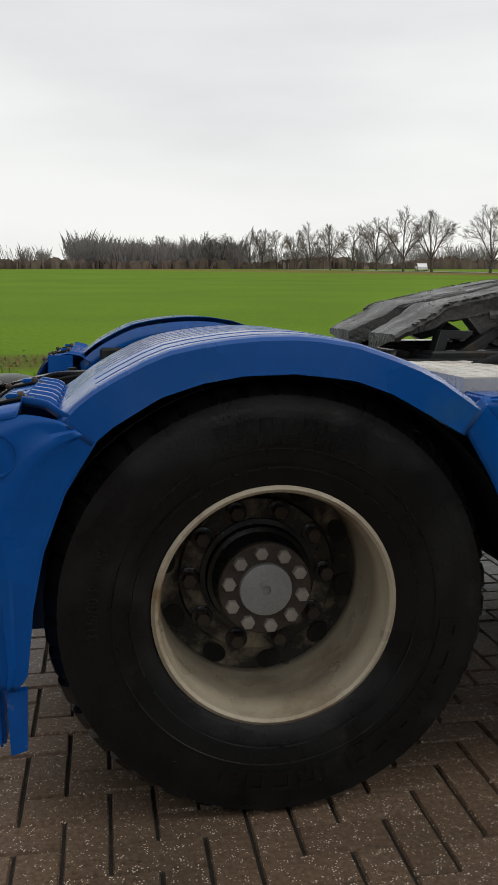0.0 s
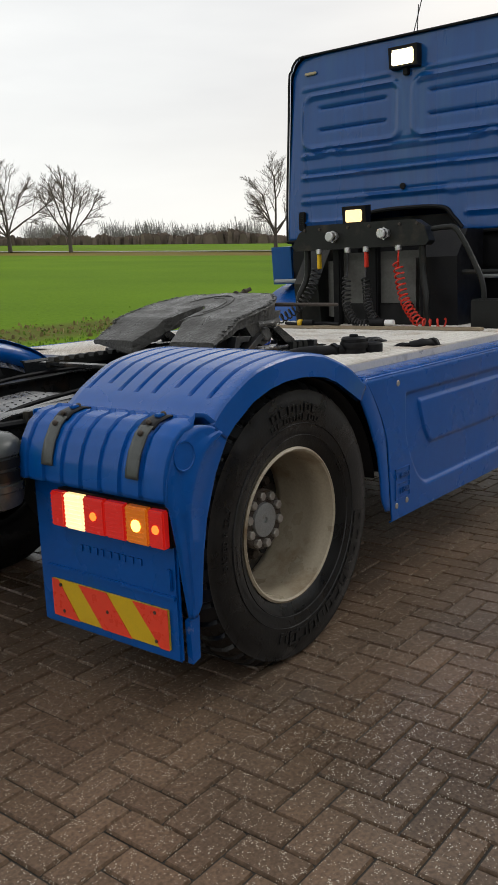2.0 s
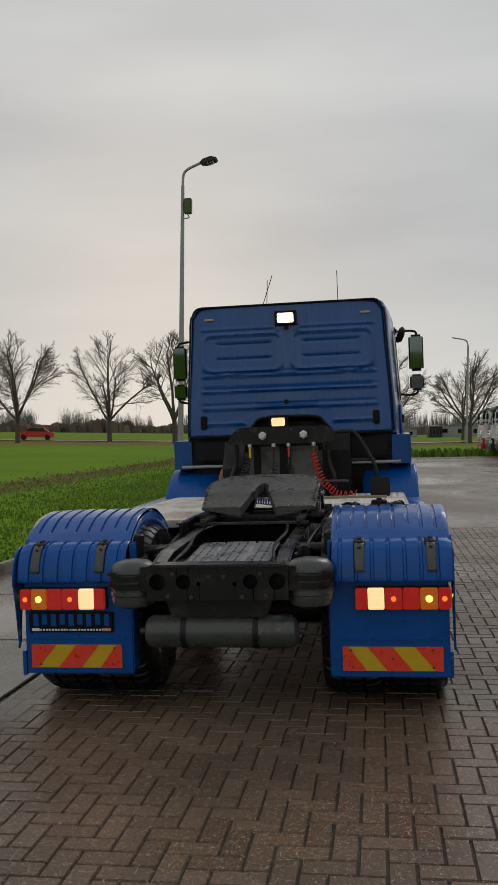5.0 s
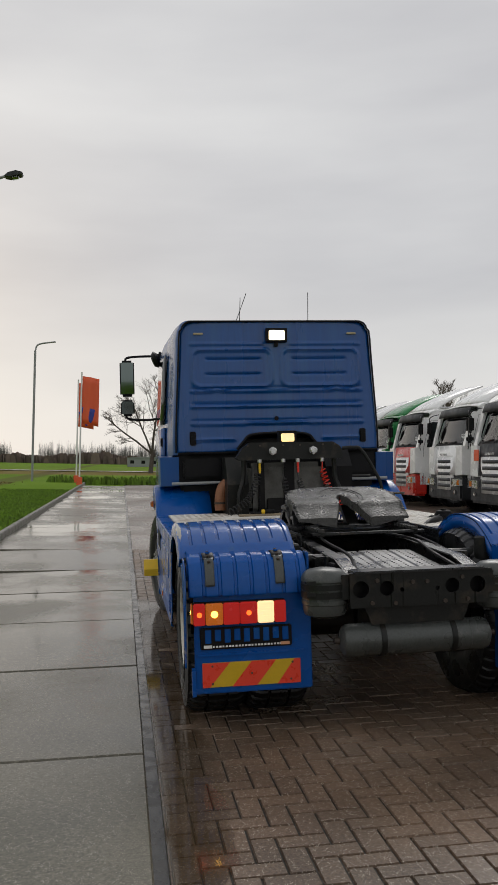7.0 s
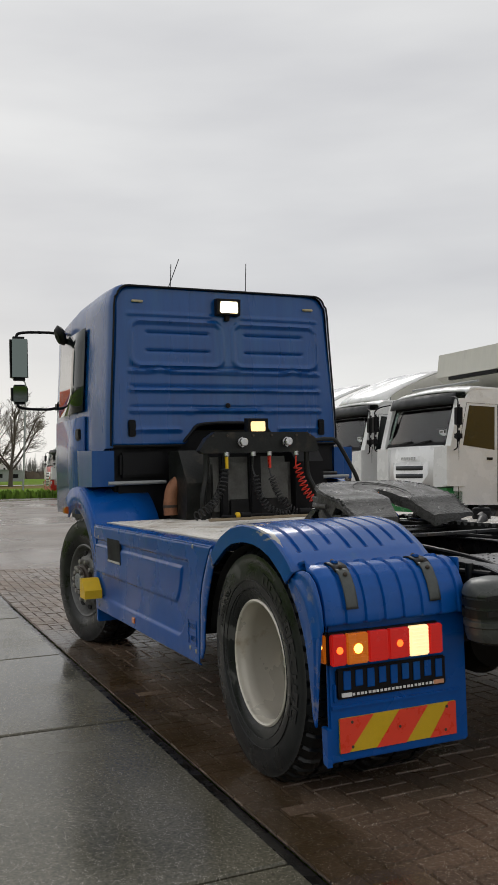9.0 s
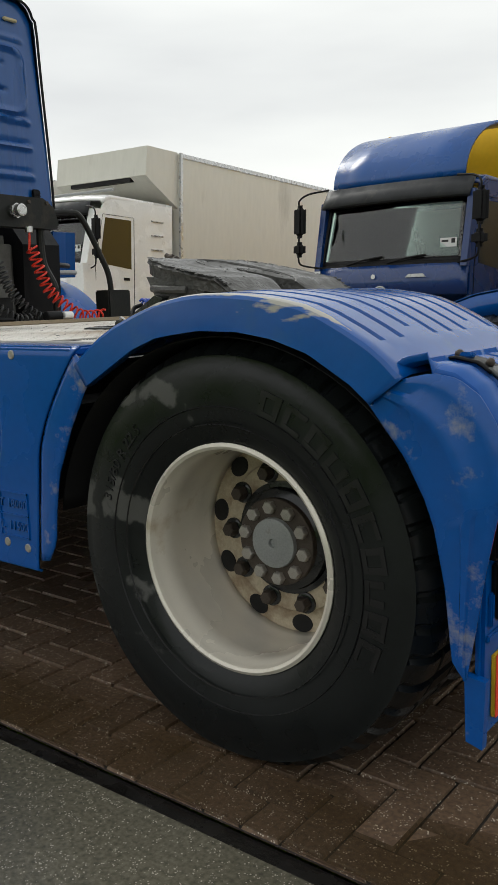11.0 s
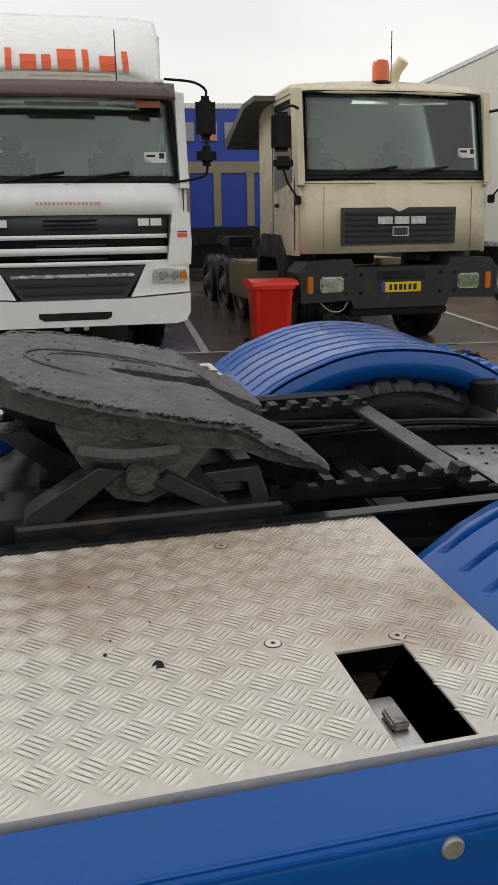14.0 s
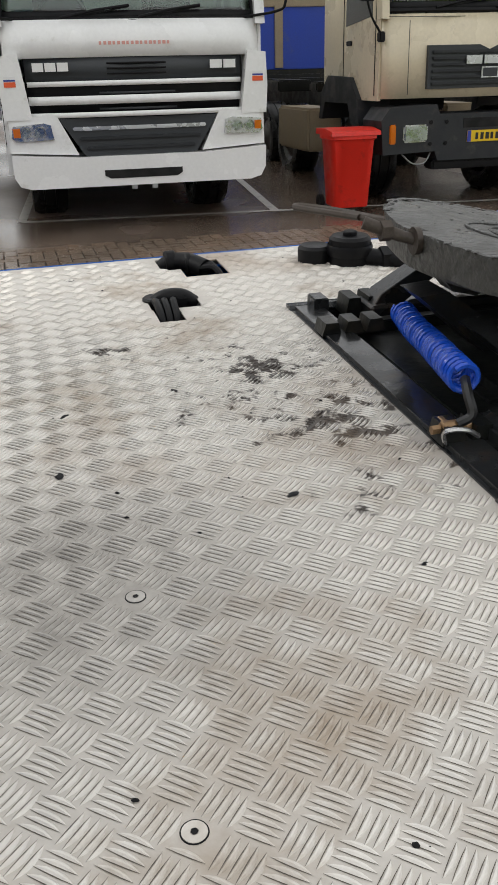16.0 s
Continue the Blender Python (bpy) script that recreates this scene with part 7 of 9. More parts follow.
# hanging lines: yellow-tagged, two black, one red
def line_set(name, y, colour, coil_pts, turns, r, tag, label, drop=1.40):
    a = part(name, coil(coil_pts, r, turns, 0.0055), colour, truck, label)
    part("line_top", tube(smooth_line([(2.56, y, 1.53), (2.55, y, 1.48), (2.555, y + 0.005, drop), tuple(coil_pts[0])]), 0.0065, 6), colour, a)
    if tag is not None:
        part("line_tag", box(2.535, 2.57, y - 0.009, y + 0.009, 1.40, 1.51, 0.004), tag, a)
    part("line_plug", disc_cyl((2.55, y, 1.515), 0.022, 0.035, "z", 12, None, 0.004), CHROME, a)
    return a
line_set("electric_coil_line", 0.31, COIL_BLACK, [(2.55, 0.33, 1.40), (2.53, 0.36, 1.28), (2.50, 0.42, 1.18), (2.47, 0.50, 1.11), (2.45, 0.62, 1.050)], 15, 0.030, YELLOW, "black coiled cable with a yellow tag")
line_set("air_coil_line", 0.085, COIL_BLACK, [(2.53, 0.08, 1.34), (2.50, 0.07, 1.22), (2.46, 0.03, 1.12), (2.42, -0.06, 1.050), (2.40, -0.16, 1.047)], 16, 0.026, None, "black coiled air line")
line_set("trailer_coil_line", -0.055, COIL_BLACK, [(2.53, -0.06, 1.33), (2.50, -0.09, 1.22), (2.46, -0.13, 1.13), (2.42, -0.22, 1.050), (2.40, -0.32, 1.047)], 18, 0.026, COIL_RED, "black coiled line with a red sleeve")
line_set("red_coil_line", -0.29, COIL_RED, [(2.54, -0.29, 1.42), (2.52, -0.32, 1.30), (2.50, -0.36, 1.19), (2.46, -0.43, 1.11), (2.42, -0.52, 1.050), (2.42, -0.68, 1.050)], 17, 0.030, None, "bright red coiled air line")
part("wood_strip", box(2.30, 2.36, -0.95, 0.55, PZ + 0.002, PZ + 0.022, 0.004), WOOD, deck)
bm = tube(smooth_line([(2.34, 0.45, 1.050), (2.33, 0.30, 1.043), (2.36, 0.15, 1.050), (2.33, 0.02, 1.045)]), 0.011, 8); disc_cyl((2.33, 0.26, 1.053), 0.022, 0.08, "y", 12, bm, 0.003); disc_cyl((2.35, -0.25, 1.055), 0.028, 0.10, "y", 14, bm, 0.004)
sp = part("spare_coupling", bm, BLACK, deck)
part("yellow_cap", disc_cyl((2.33, 0.325, 1.053), 0.023, 0.03, "y", 14, None, 0.003), YELLOW, sp)
part("white_plug", disc_cyl((2.34, -0.34, 1.057), 0.02, 0.06, "y", 12, None, 0.003), PRINT_WHITE, sp)

# ---- parked lorries facing the yard ----
def yz(poly, x0, x1, bev=0.0, seg=2):
    bm = prism(poly, "yz", x0, x1)
    return bev_all(bm, bev, seg) if bev else bm


def xz(poly, y0, y1, bev=0.0, seg=2):
    bm = prism(poly, "xz", y0, y1)
    return bev_all(bm, bev, seg) if bev else bm


def p_wheel(parent, x, y, s):
    """Front wheel of a parked lorry."""
    M = pose(x + s * 0.0, y, 0.50, 0, 0, -90 if s > 0 else 90)
    bm = tyre_bm(0.51, 0.0, 0.29, False, 48, 0.498)
    t = part("tyre", bm, RUBBER, parent); t.matrix_basis = M
    bm = lathe([(0.30, -0.03), (0.30, 0.0), (0.28, -0.02), (0.24, -0.05), (0.18, -0.02), (0.12, 0.02), (0.10, 0.06), (0.0001, 0.06)], 32, Matrix.Rotation(radians(-90), 4, "X"))
    part("rim", bm, RIM_DARK, t)
    return t


def screen(parent, w0, w1, z0, z1, y0, y1, rnd=0.10, frame_m=None):
    """Raked windscreen with a dark border, wipers and a price sheet."""
    n = 20
    def f(u, v):
        w = w0 + (w1 - w0) * v
        x = u * w
        bow = 0.10 * (1 - u * u)
        return (x, y0 + (y1 - y0) * v - 0.10 + bow, z0 + (z1 - z0) * v)
    us = [-1 + 2 * i / n for i in range(n + 1)]
    vs = [i / 8 for i in range(9)]
    g = part("windscreen", sheet(f, us, vs), GLASS, parent, "tinted windscreen", solid=0.006)
    g.visible_shadow = False
    bm = tube([f(u, 0) for u in us] + [f(1, v) for v in vs[1:]] + [f(u, 1) for u in reversed(us)][1:] + [f(-1, v) for v in reversed(vs)][1:], 0.028, 6)
    part("screen_seal", bm, BLACK, parent)
    bm = sheet(lambda u, v: (f(u, v * 0.085)[0], f(u, v * 0.085)[1] + 0.008, f(u, v * 0.085)[2]), us, (0, 0.5, 1))
    part("screen_shade_band", bm, BLACK, parent, solid=0.004)
    for a, b in ((0.55, 0.02), (-0.05, -0.55)):
        p0 = Vector(f(a, 0.02)) + Vector((0, 0.03, 0)); p1 = Vector(f(b, 0.13)) + Vector((0, 0.03, 0))
        bm = tube([p0, p0.lerp(p1, 0.5) + Vector((0, 0.015, 0.01)), p1], 0.012, 6)
        tube([p0.lerp(p1, 0.2) + Vector((0, -0.01, -0.015)), p1 + Vector((0, -0.01, -0.012))], 0.008, 4, bm)
        part("wiper", bm, BLACK, parent)
    q = Vector(f(-0.80, 0.30)) + Vector((0.0, 0.012, 0))
    st = part("price_sheet", box(q.x - 0.11, q.x + 0.11, q.y, q.y + 0.004, q.z - 0.055, q.z + 0.055), STICKER, parent, "white sheet with print behind the glass")
    part("print_bar", box(q.x + 0.0, q.x + 0.09, q.y + 0.004, q.y + 0.006, q.z + 0.005, q.z + 0.03), PRINT_BLACK, st)
    part("print_bar", box(q.x - 0.09, q.x - 0.04, q.y + 0.004, q.y + 0.006, q.z - 0.01, q.z + 0.045), PRINT_BLACK, st)
    return f


def interior(parent, w, z0, z1, y):
    """Dashboard, seats, wheel and back wall seen dimly through the glass."""
    part("cab_back", box(-w, w, y - 1.75, y - 1.7, z0 - 0.3, z1), LINING, parent)
    part("dashboard", box(-w + 0.08, w - 0.08, y - 0.55, y - 0.2, z0 - 0.25, z0 + 0.03, 0.05), BLACK, parent)
    for sx in (-0.55, 0.55):
        bm = box(sx - 0.25, sx + 0.25, y - 1.5, y - 1.3, z0 - 0.2, z0 + 0.45, 0.06); box(sx - 0.13, sx + 0.13, y - 1.48, y - 1.36, z0 + 0.45, z0 + 0.64, 0.04, bm)
        part("seat", bm, BLACK, parent)
    part("steering_wheel", tube([(0.55 + 0.22 * math.cos(a), y - 0.75 + 0.08 * math.sin(a), z0 + 0.10 + 0.20 * math.sin(a)) for a in (2 * math.pi * k / 24 for k in range(25))], 0.015, 6), BLACK, parent)
    part("cab_floor", box(-w, w, y - 1.7, y - 0.2, z0 - 0.5, z0 - 0.45), BLACK, parent)


def mirrors(parent, x, y, z, both=True, lower=True):
    for s in ((-1, 1) if both else (1,)):
        m = part("mirror", box(s * x - 0.10, s * x + 0.10, y - 0.08, y + 0.05, z, z + 0.44, 0.06, seg=3), BLACK, parent, "black mirror housing")
        part("wide_mirror", box(s * x - 0.10, s * x + 0.10, y - 0.08, y + 0.05, z - 0.26, z - 0.05, 0.06, seg=3), BLACK, m)
        bm = tube(smooth_line([(s * (x - 0.38), y - 0.15, z + 0.62), (s * (x - 0.12), y - 0.05, z + 0.58), (s * x, y, z + 0.50), (s * x, y, z + 0.40)]), 0.013, 8)
        tube(smooth_line([(s * x, y, z + 0.02), (s * x, y, z - 0.30), (s * (x - 0.08), y - 0.04, z - 0.38), (s * (x - 0.36), y - 0.15, z - 0.42)]), 0.013, 8, bm)
        part("mirror_arm", bm, BLACK, m)


def front_marks(parent, name, poly_list, y, material):
    """Plain letter-like shapes in place of a maker's badge."""
    for p in poly_list:
        part(name, xz(p, y, y + 0.012), material, parent, smooth=0)


def blocks(x, z, w, h, n, gap=0.25, skew=0.0):
    out = []
    for i in range(n):
        a = x + (w / n) * i; b = a + (w / n) * (1 - gap)
        out.append([(a, z), (b, z), (b + skew, z + h), (a + skew, z + h)])
    return out


def cab_over(parent, w, zb, zr, ybk, paint, y0=0.0, rake=0.22, zs0=1.88, zs1=2.80, top_round=0.12):
    """Sides, roof and front panel of a forward-control cab, open where the windscreen sits."""
    side = [(y0, zb), (y0, zs0), (y0 - rake, zs1 + 0.05), (y0 - rake - 0.12, zr), (ybk, zr), (ybk, zb)]
    for s in (-1, 1):
        sp = part("cab_side", yz([(y0 - 0.10, zb), (y0 - 0.10, zs0), (y0 - rake - 0.08, zs1 + 0.05), (y0 - rake - 0.2, zr - 0.04), (ybk, zr - 0.04), (ybk, zb)], s * (w - 0.03), s * w, 0.01), paint, parent)
        part("side_window", yz([(y0 - 0.30, zs0 + 0.02), (y0 - rake - 0.18, zs1 - 0.05), (y0 - 1.05, zs1 - 0.05), (y0 - 1.05, zs0 - 0.05)], s * (w - 0.005), s * (w + 0.004)), WINDOW_SKY, sp)
        part("door_handle", box(s * w, s * (w + 0.02), y0 - 1.0, y0 - 0.86, zs0 - 0.25, zs0 - 0.20, 0.005), BLACK, sp)
        bm = tube([(s * (w + 0.003), y0 - 0.20, zb + 0.05), (s * (w + 0.003), y0 - 0.20, zs0), (s * (w + 0.003), y0 - rake - 0.12, zs1), (s * (w + 0.003), y0 - 1.12, zs1), (s * (w + 0.003), y0 - 1.12, zb + 0.05)], 0.006, 4)
        part("door_gap", bm, BLACK, sp)
    bm = sheet(lambda u, v: (u * w * (1 - 0.03 * v), (y0 - rake - 0.10) + (ybk - (y0 - rake - 0.10)) * v, zr + 0.06 * (1 - u * u) - 0.10 * max(0, 0.12 - v) / 0.12 - 0.05 * (abs(u) > 0.98)), [-1, -0.98, -0.9, -0.6, -0.3, 0, 0.3, 0.6, 0.9, 0.98, 1], (0, 0.06, 0.12, 0.4, 1))
    part("cab_roof", bm, paint, parent, solid=0.03)
    part("cab_rear", box(-w, w, ybk - 0.02, ybk, zb, zr, 0.0), paint, parent)


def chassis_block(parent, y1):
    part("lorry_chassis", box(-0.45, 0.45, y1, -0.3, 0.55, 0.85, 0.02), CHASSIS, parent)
    # Added black block that puts the shade under the lorry's body into colour.
    part("underbody_shade", box(-1.1, 1.1, y1, -1.8, 0.40, 0.95, 0.05), BLACK, parent)


def cargo(parent, w, y0, y1, z0, z1, paint, name, label=""):
    b = part(name, box(-w, w, y1, y0, z0, z1, 0.02), paint, parent, label)
    bm = bmesh.new()
    for sx in (-w, w):
        for zz in (z0, z1 - 0.08):
            box(sx - 0.02, sx + 0.02, y1, y0 + 0.01, zz, zz + 0.08, 0.008, bm)
        box(sx - 0.03, sx + 0.03, y0 - 0.06, y0 + 0.015, z0, z1 + 0.01, 0.01, bm)
    part("edge_profile", bm, SILVER if paint is not YELLOW_BOX else YELLOW_BOX, b)
    return b


# ---- white lorry opposite ----
L1 = root("white_lorry", "white box lorry with a roof deflector, parked", "truck", stand(0.69, -6.97, -1) @ Matrix.Diagonal((1, 1, 0.94, 1)))
cab_over(L1, 1.20, 0.75, 2.93, -2.15, WHITE)
f1 = screen(L1, 1.13, 1.07, 1.90, 2.80, 0.03, -0.16)
interior(L1, 1.15, 1.88, 2.85, -0.05)
part("screen_pillar", yz([(0.02, 1.85), (-0.16, 2.84), (-0.32, 2.84), (-0.12, 1.85)], 1.12, 1.21, 0.02), WHITE, L1)
part("screen_pillar", yz([(0.02, 1.85), (-0.16, 2.84), (-0.32, 2.84), (-0.12, 1.85)], -1.21, -1.12, 0.02), WHITE, L1)
# front panel bowed, lower part with grille
def front_sheet(z0, z1, w, y0, y1, bow=0.10, n=24, ext=1.0):
    us = [-1 + 2 * i / n for i in range(n + 1)]
    return sheet(lambda u, v: (u * w, (y0 + (y1 - y0) * v) + bow * (1 - abs(u) ** 2.6) - bow, z0 + (z1 - z0) * v), us, (0, 0.5, 1))
part("front_panel", front_sheet(1.58, 1.90, 1.14, 0.10, 0.04), WHITE, L1, solid=0.03)
part("grille_back", front_sheet(1.02, 1.60, 0.98, 0.065, 0.075), BLACK, L1, solid=0.02)
gp = part("grille_band", front_sheet(1.38, 1.585, 0.97, 0.098, 0.098), GRILLE, L1, "dark grille band", solid=0.02)
for z in (1.335, 1.175, 1.06):
    part("grille_bar", front_sheet(z, z + (0.045 if z != 1.175 else 0.075), 0.96, 0.12, 0.12), WHITE, L1, "white grille bar", solid=0.03)
for z in (1.43, 1.475, 1.52):
    part("grille_slat", front_sheet(z, z + 0.016, 0.46, 0.118, 0.118), BLACK, gp, solid=0.02)
for z in (1.26, 1.12):
    part("grille_slat", front_sheet(z, z + 0.02, 0.5, 0.10, 0.10), GRILLE, L1, solid=0.02)
for s in (-1, 1):
    part("front_cheek", xz([(s * 0.95, 1.05), (s * 1.02, 1.62), (s * 1.19, 1.60), (s * 1.205, 1.30), (s * 1.19, 1.05)], -0.30, 0.10, 0.03, 3), WHITE, L1)
    ft = part("flag_sticker", box(s * 1.11 - 0.05, s * 1.11 + 0.05, 0.10, 0.104, 1.34, 1.43), PRINT_WHITE, L1, "small sticker in blue and orange")
    part("sticker_field", box(s * 1.11 - 0.05, s * 1.11 + 0.05, 0.104, 0.106, 1.34, 1.385), ORANGE_PRINT, ft)
    part("sticker_field", box(s * 1.11 - 0.05, s * 1.11 + 0.05, 0.104, 0.106, 1.39, 1.405), PRINT_BLUE, ft)
    # head lamp
    hl = part("head_lamp", xz([(s * 0.78, 0.87), (s * 0.80, 1.0), (s * 0.86, 1.02), (s * 1.13, 1.0), (s * 1.15, 0.90), (s * 1.11, 0.86)], 0.0, 0.115, 0.015), CHROME, L1, "clear head lamp")
    bm = disc_cyl((s * 0.90, 0.118, 0.94), 0.05, 0.03, "y", 20, None, 0.005); disc_cyl((s * 1.02, 0.118, 0.94), 0.045, 0.03, "y", 20, bm, 0.005)
    part("lamp_bowl", bm, GLASS_CLEAR, hl)
    part("lamp_indicator", box(s * 1.06, s * 1.14, 0.10, 0.122, 0.89, 0.99, 0.01), AMBER_L, hl)
    part("bumper_corner", xz([(s * 0.57, 0.72), (s * 0.73, 1.06), (s * 0.78, 1.10), (s * 1.165, 1.05), (s * 1.17, 0.76)], -0.45, 0.09, 0.03, 3), WHITE, L1)
    p_wheel(L1, s * 1.0, -1.25, s)
    part("wheel_housing", yz([(-0.55, 0.50), (-0.62, 1.0), (-0.9, 1.15), (-1.6, 1.15), (-1.9, 0.9), (-1.95, 0.5), (-1.88, 0.5), (-1.7, 0.9), (-0.8, 0.9), (-0.62, 0.5)], s * 0.9, s * 1.22, 0.01), WHITE, L1)
part("lower_grille", xz([(-0.72, 1.05), (-0.52, 0.72), (-0.44, 0.69), (0.44, 0.69), (0.52, 0.72), (0.72, 1.05)], -0.02, 0.085, 0.02), GRILLE, L1, "dark lower grille")
for z in (0.76, 0.85, 0.94):
    part("grille_slat", box(-0.50 - (z - 0.76) * 0.6, 0.50 + (z - 0.76) * 0.6, 0.085, 0.11, z, z + 0.035, 0.008), BUMPER if z != 0.94 else SILVER, L1)
bp = part("bumper", xz([(-1.165, 0.54), (-1.12, 0.455), (-1.02, 0.425), (1.02, 0.425), (1.12, 0.455), (1.165, 0.54), (1.17, 0.745), (0.58, 0.705), (-0.58, 0.705), (-1.17, 0.745)], -0.45, 0.145, 0.05, 4), WHITE, L1, "white front bumper")
# Slot laid on the bumper, its inner shade put into the black colour.
part("bumper_slot", xz([(-0.36, 0.525), (-0.31, 0.495), (0.31, 0.495), (0.36, 0.525), (0.36, 0.575), (-0.36, 0.575)], 0.10, 0.150), RECESS_SHADE, bp)
part("tow_tab", box(-0.12, -0.07, 0.10, 0.14, 0.385, 0.43), GALV, bp)
part("tow_tab", box(0.07, 0.12, 0.10, 0.14, 0.385, 0.43), GALV, bp)
vis = part("sun_visor", sheet(lambda u, v: (u * 1.10, -0.10 + 0.16 * (1 - u * u) * 0.6 + 0.08 * (1 - v) + 0.03, 2.74 + 0.17 * v), [-1 + 0.1 * i for i in range(21)], (0, 0.5, 1)), mat("smoked_visor", (0.09, 0.05, 0.05), 0.2, 0, 0.1, 5, coat=0.4), L1, "smoked plastic sun visor", solid=0.012)
part("visor_text_bar", box(-0.35, 0.35, 0.045, 0.05, 2.66, 2.70), GREYBOX, L1)
part("screen_sticker", box(-0.95, -0.70, 0.0, 0.004, 2.66, 2.73), mat("brown_sticker", (0.30, 0.09, 0.04), 0.5), L1)
for sx in (-0.95, 0.95):
    part("roof_lamp", box(sx - 0.05, sx + 0.05, -0.14, -0.05, 2.91, 2.95, 0.01), PRINT_WHITE, L1)
# roof deflector with a print in plain shapes
df = part("roof_deflector", sheet(lambda u, v: (u * (1.03 + 0.10 * v), -0.30 - 1.25 * v ** 1.7 - 0.42 * (1 - v * 0.6) * abs(u) ** 5, 2.95 + 0.92 * v + 0.10 * (1 - v) * (1 - abs(u) ** 4)), [-1 + 0.05 * i for i in range(41)], [i / 12 for i in range(13)]), WHITE, L1, "white curved roof deflector with an orange print", solid=0.03)
def on_deflector(x, z, out):
    """A point on the deflector at (x, z), lifted off it by out."""
    v = 0.1
    for _ in range(6):
        k = 1 - abs(x / (1.03 + 0.10 * v)) ** 4
        v = max(0.0, (z - 2.95 - 0.10 * k) / (0.92 - 0.10 * k))
    u = x / (1.03 + 0.10 * v)
    return (x, -0.30 - 1.25 * v ** 1.7 - 0.42 * (1 - v * 0.6) * abs(u) ** 5 + out, z + 0.4 * out)
for i, (x0, x1) in enumerate(((0.56, 0.49), (0.45, 0.33), (0.29, 0.22), (0.17, 0.03), (-0.02, -0.11), (-0.15, -0.28), (-0.33, -0.37))):
    tall = i in (0, 3, 4, 6)
    x0, x1 = 1.28 * x0 - 0.21, 1.28 * x1 - 0.21
    zz0, zz1 = 3.05, (3.28 if tall else 3.21)
    th = 0.038
    def bar(xa, xb, za, zb):
        bm = sheet(lambda u, v: on_deflector(u, v, 0.024), (xa, (xa + xb) / 2, xb), (za, (za + zb) / 2, zb))
        part("print_stroke", bm, ORANGE_PRINT, df, solid=0.006, smooth=0)
    bar(x0, x1 if i in (1, 2, 3, 5) else x0 - 0.06, zz0, zz1)
bm = sheet(lambda u, v: on_deflector(u, v, 0.022), (-0.50, -0.3, 0, 0.3), (2.99, 3.003)); part("print_line", bm, PRINT_PINK, df, solid=0.004)
bars(L1, "web_print", 16, 0.028, 0.03, 0.012, Matrix(((-1, 0, 0, 0), (0, 0, 1, 0.095), (0, 1, 0, 1.70), (0, 0, 0, 1))), PRINT_PINK, 0.004)
front_marks(gp, "badge_stroke", blocks(0.60, 1.465, 0.32, 0.075, 3, 0.12), 0.105, PRINT_WHITE)
front_marks(gp, "badge_stroke", blocks(-0.90, 1.465, 0.25, 0.075, 2, 0.12), 0.105, PRINT_WHITE)
mirrors(L1, 1.38, 0.12, 2.33)
part("aerial", tube([(-0.55, -0.2, 2.95), (-0.55, -0.22, 3.45)], 0.006, 5), BLACK, L1)
cargo(L1, 1.25, -2.35, -9.5, 0.95, 3.85, WHITE_DULL, "cargo_box")
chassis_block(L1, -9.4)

# ---- cream lorry with an amber beacon ----
L2 = root("cream_lorry", "cream lorry with a black bumper and an amber beacon", "truck", stand(-2.79, -6.92, 0) @ Matrix.Diagonal((0.925, 0.925, 0.908, 1)))
cab_over(L2, 1.19, 1.14, 3.07, -1.75, CREAM, zs0=1.96, zs1=2.97, rake=0.16)
screen(L2, 1.13, 1.10, 2.02, 2.97, 0.02, -0.14)
interior(L2, 1.12, 1.96, 2.95, -0.05)
part("front_panel", front_sheet(1.16, 1.985, 1.17, 0.05, 0.02, 0.12), CREAM, L2, solid=0.03)
part("roof_front", front_sheet(2.96, 3.07, 1.12, -0.12, -0.24, 0.12), CREAM, L2, solid=0.03)
for s in (-1, 1):
    part("screen_pillar", yz([(-0.02, 1.94), (-0.15, 3.0), (-0.36, 3.0), (-0.16, 1.94)], s * 1.12, s * 1.20, 0.03, 3), CREAM, L2)
    part("panel_gap", tube([(s * 0.92, 0.052, 1.2), (s * 0.92, 0.04, 1.92)], 0.004, 4), PRINT_BLACK, L2)
    p_wheel(L2, s * 0.98, -1.2, s)
    part("wheel_arch", yz([(-0.45, 0.62), (-0.55, 1.15), (-0.8, 1.38), (-1.5, 1.40), (-1.75, 1.2), (-1.8, 0.9), (-1.7, 0.9), (-1.6, 1.1), (-0.85, 1.1), (-0.6, 0.62)], s * 0.85, s * 1.24, 0.02), BUMPER, L2)
part("panel_gap", tube([(-1.15, 0.03, 1.955), (1.15, 0.03, 1.955)], 0.004, 4), PRINT_BLACK, L2)
g2 = part("radiator_grille", xz([(-0.71, 1.25), (-0.71, 1.68), (-0.12, 1.68), (0.0, 1.63), (0.12, 1.68), (0.71, 1.68), (0.71, 1.25)], 0.03, 0.075, 0.02), GRILLE, L2, "black slatted radiator grille")
for k in range(6):
    part("grille_slat", box(-0.67, 0.67, 0.07, 0.10, 1.285 + k * 0.062, 1.318 + k * 0.062, 0.008), BUMPER, g2)
front_marks(g2, "badge_stroke", blocks(-0.31, 1.49, 0.62, 0.085, 3, 0.12), 0.10, SILVER)
bm = xz([(-0.10, 1.35), (0.10, 1.35), (0.10, 1.46), (-0.10, 1.46)], 0.10, 0.108)
part("grille_badge", bm, SILVER, g2); part("badge_field", box(-0.085, 0.085, 0.108, 0.112, 1.362, 1.448), GRILLE, g2)
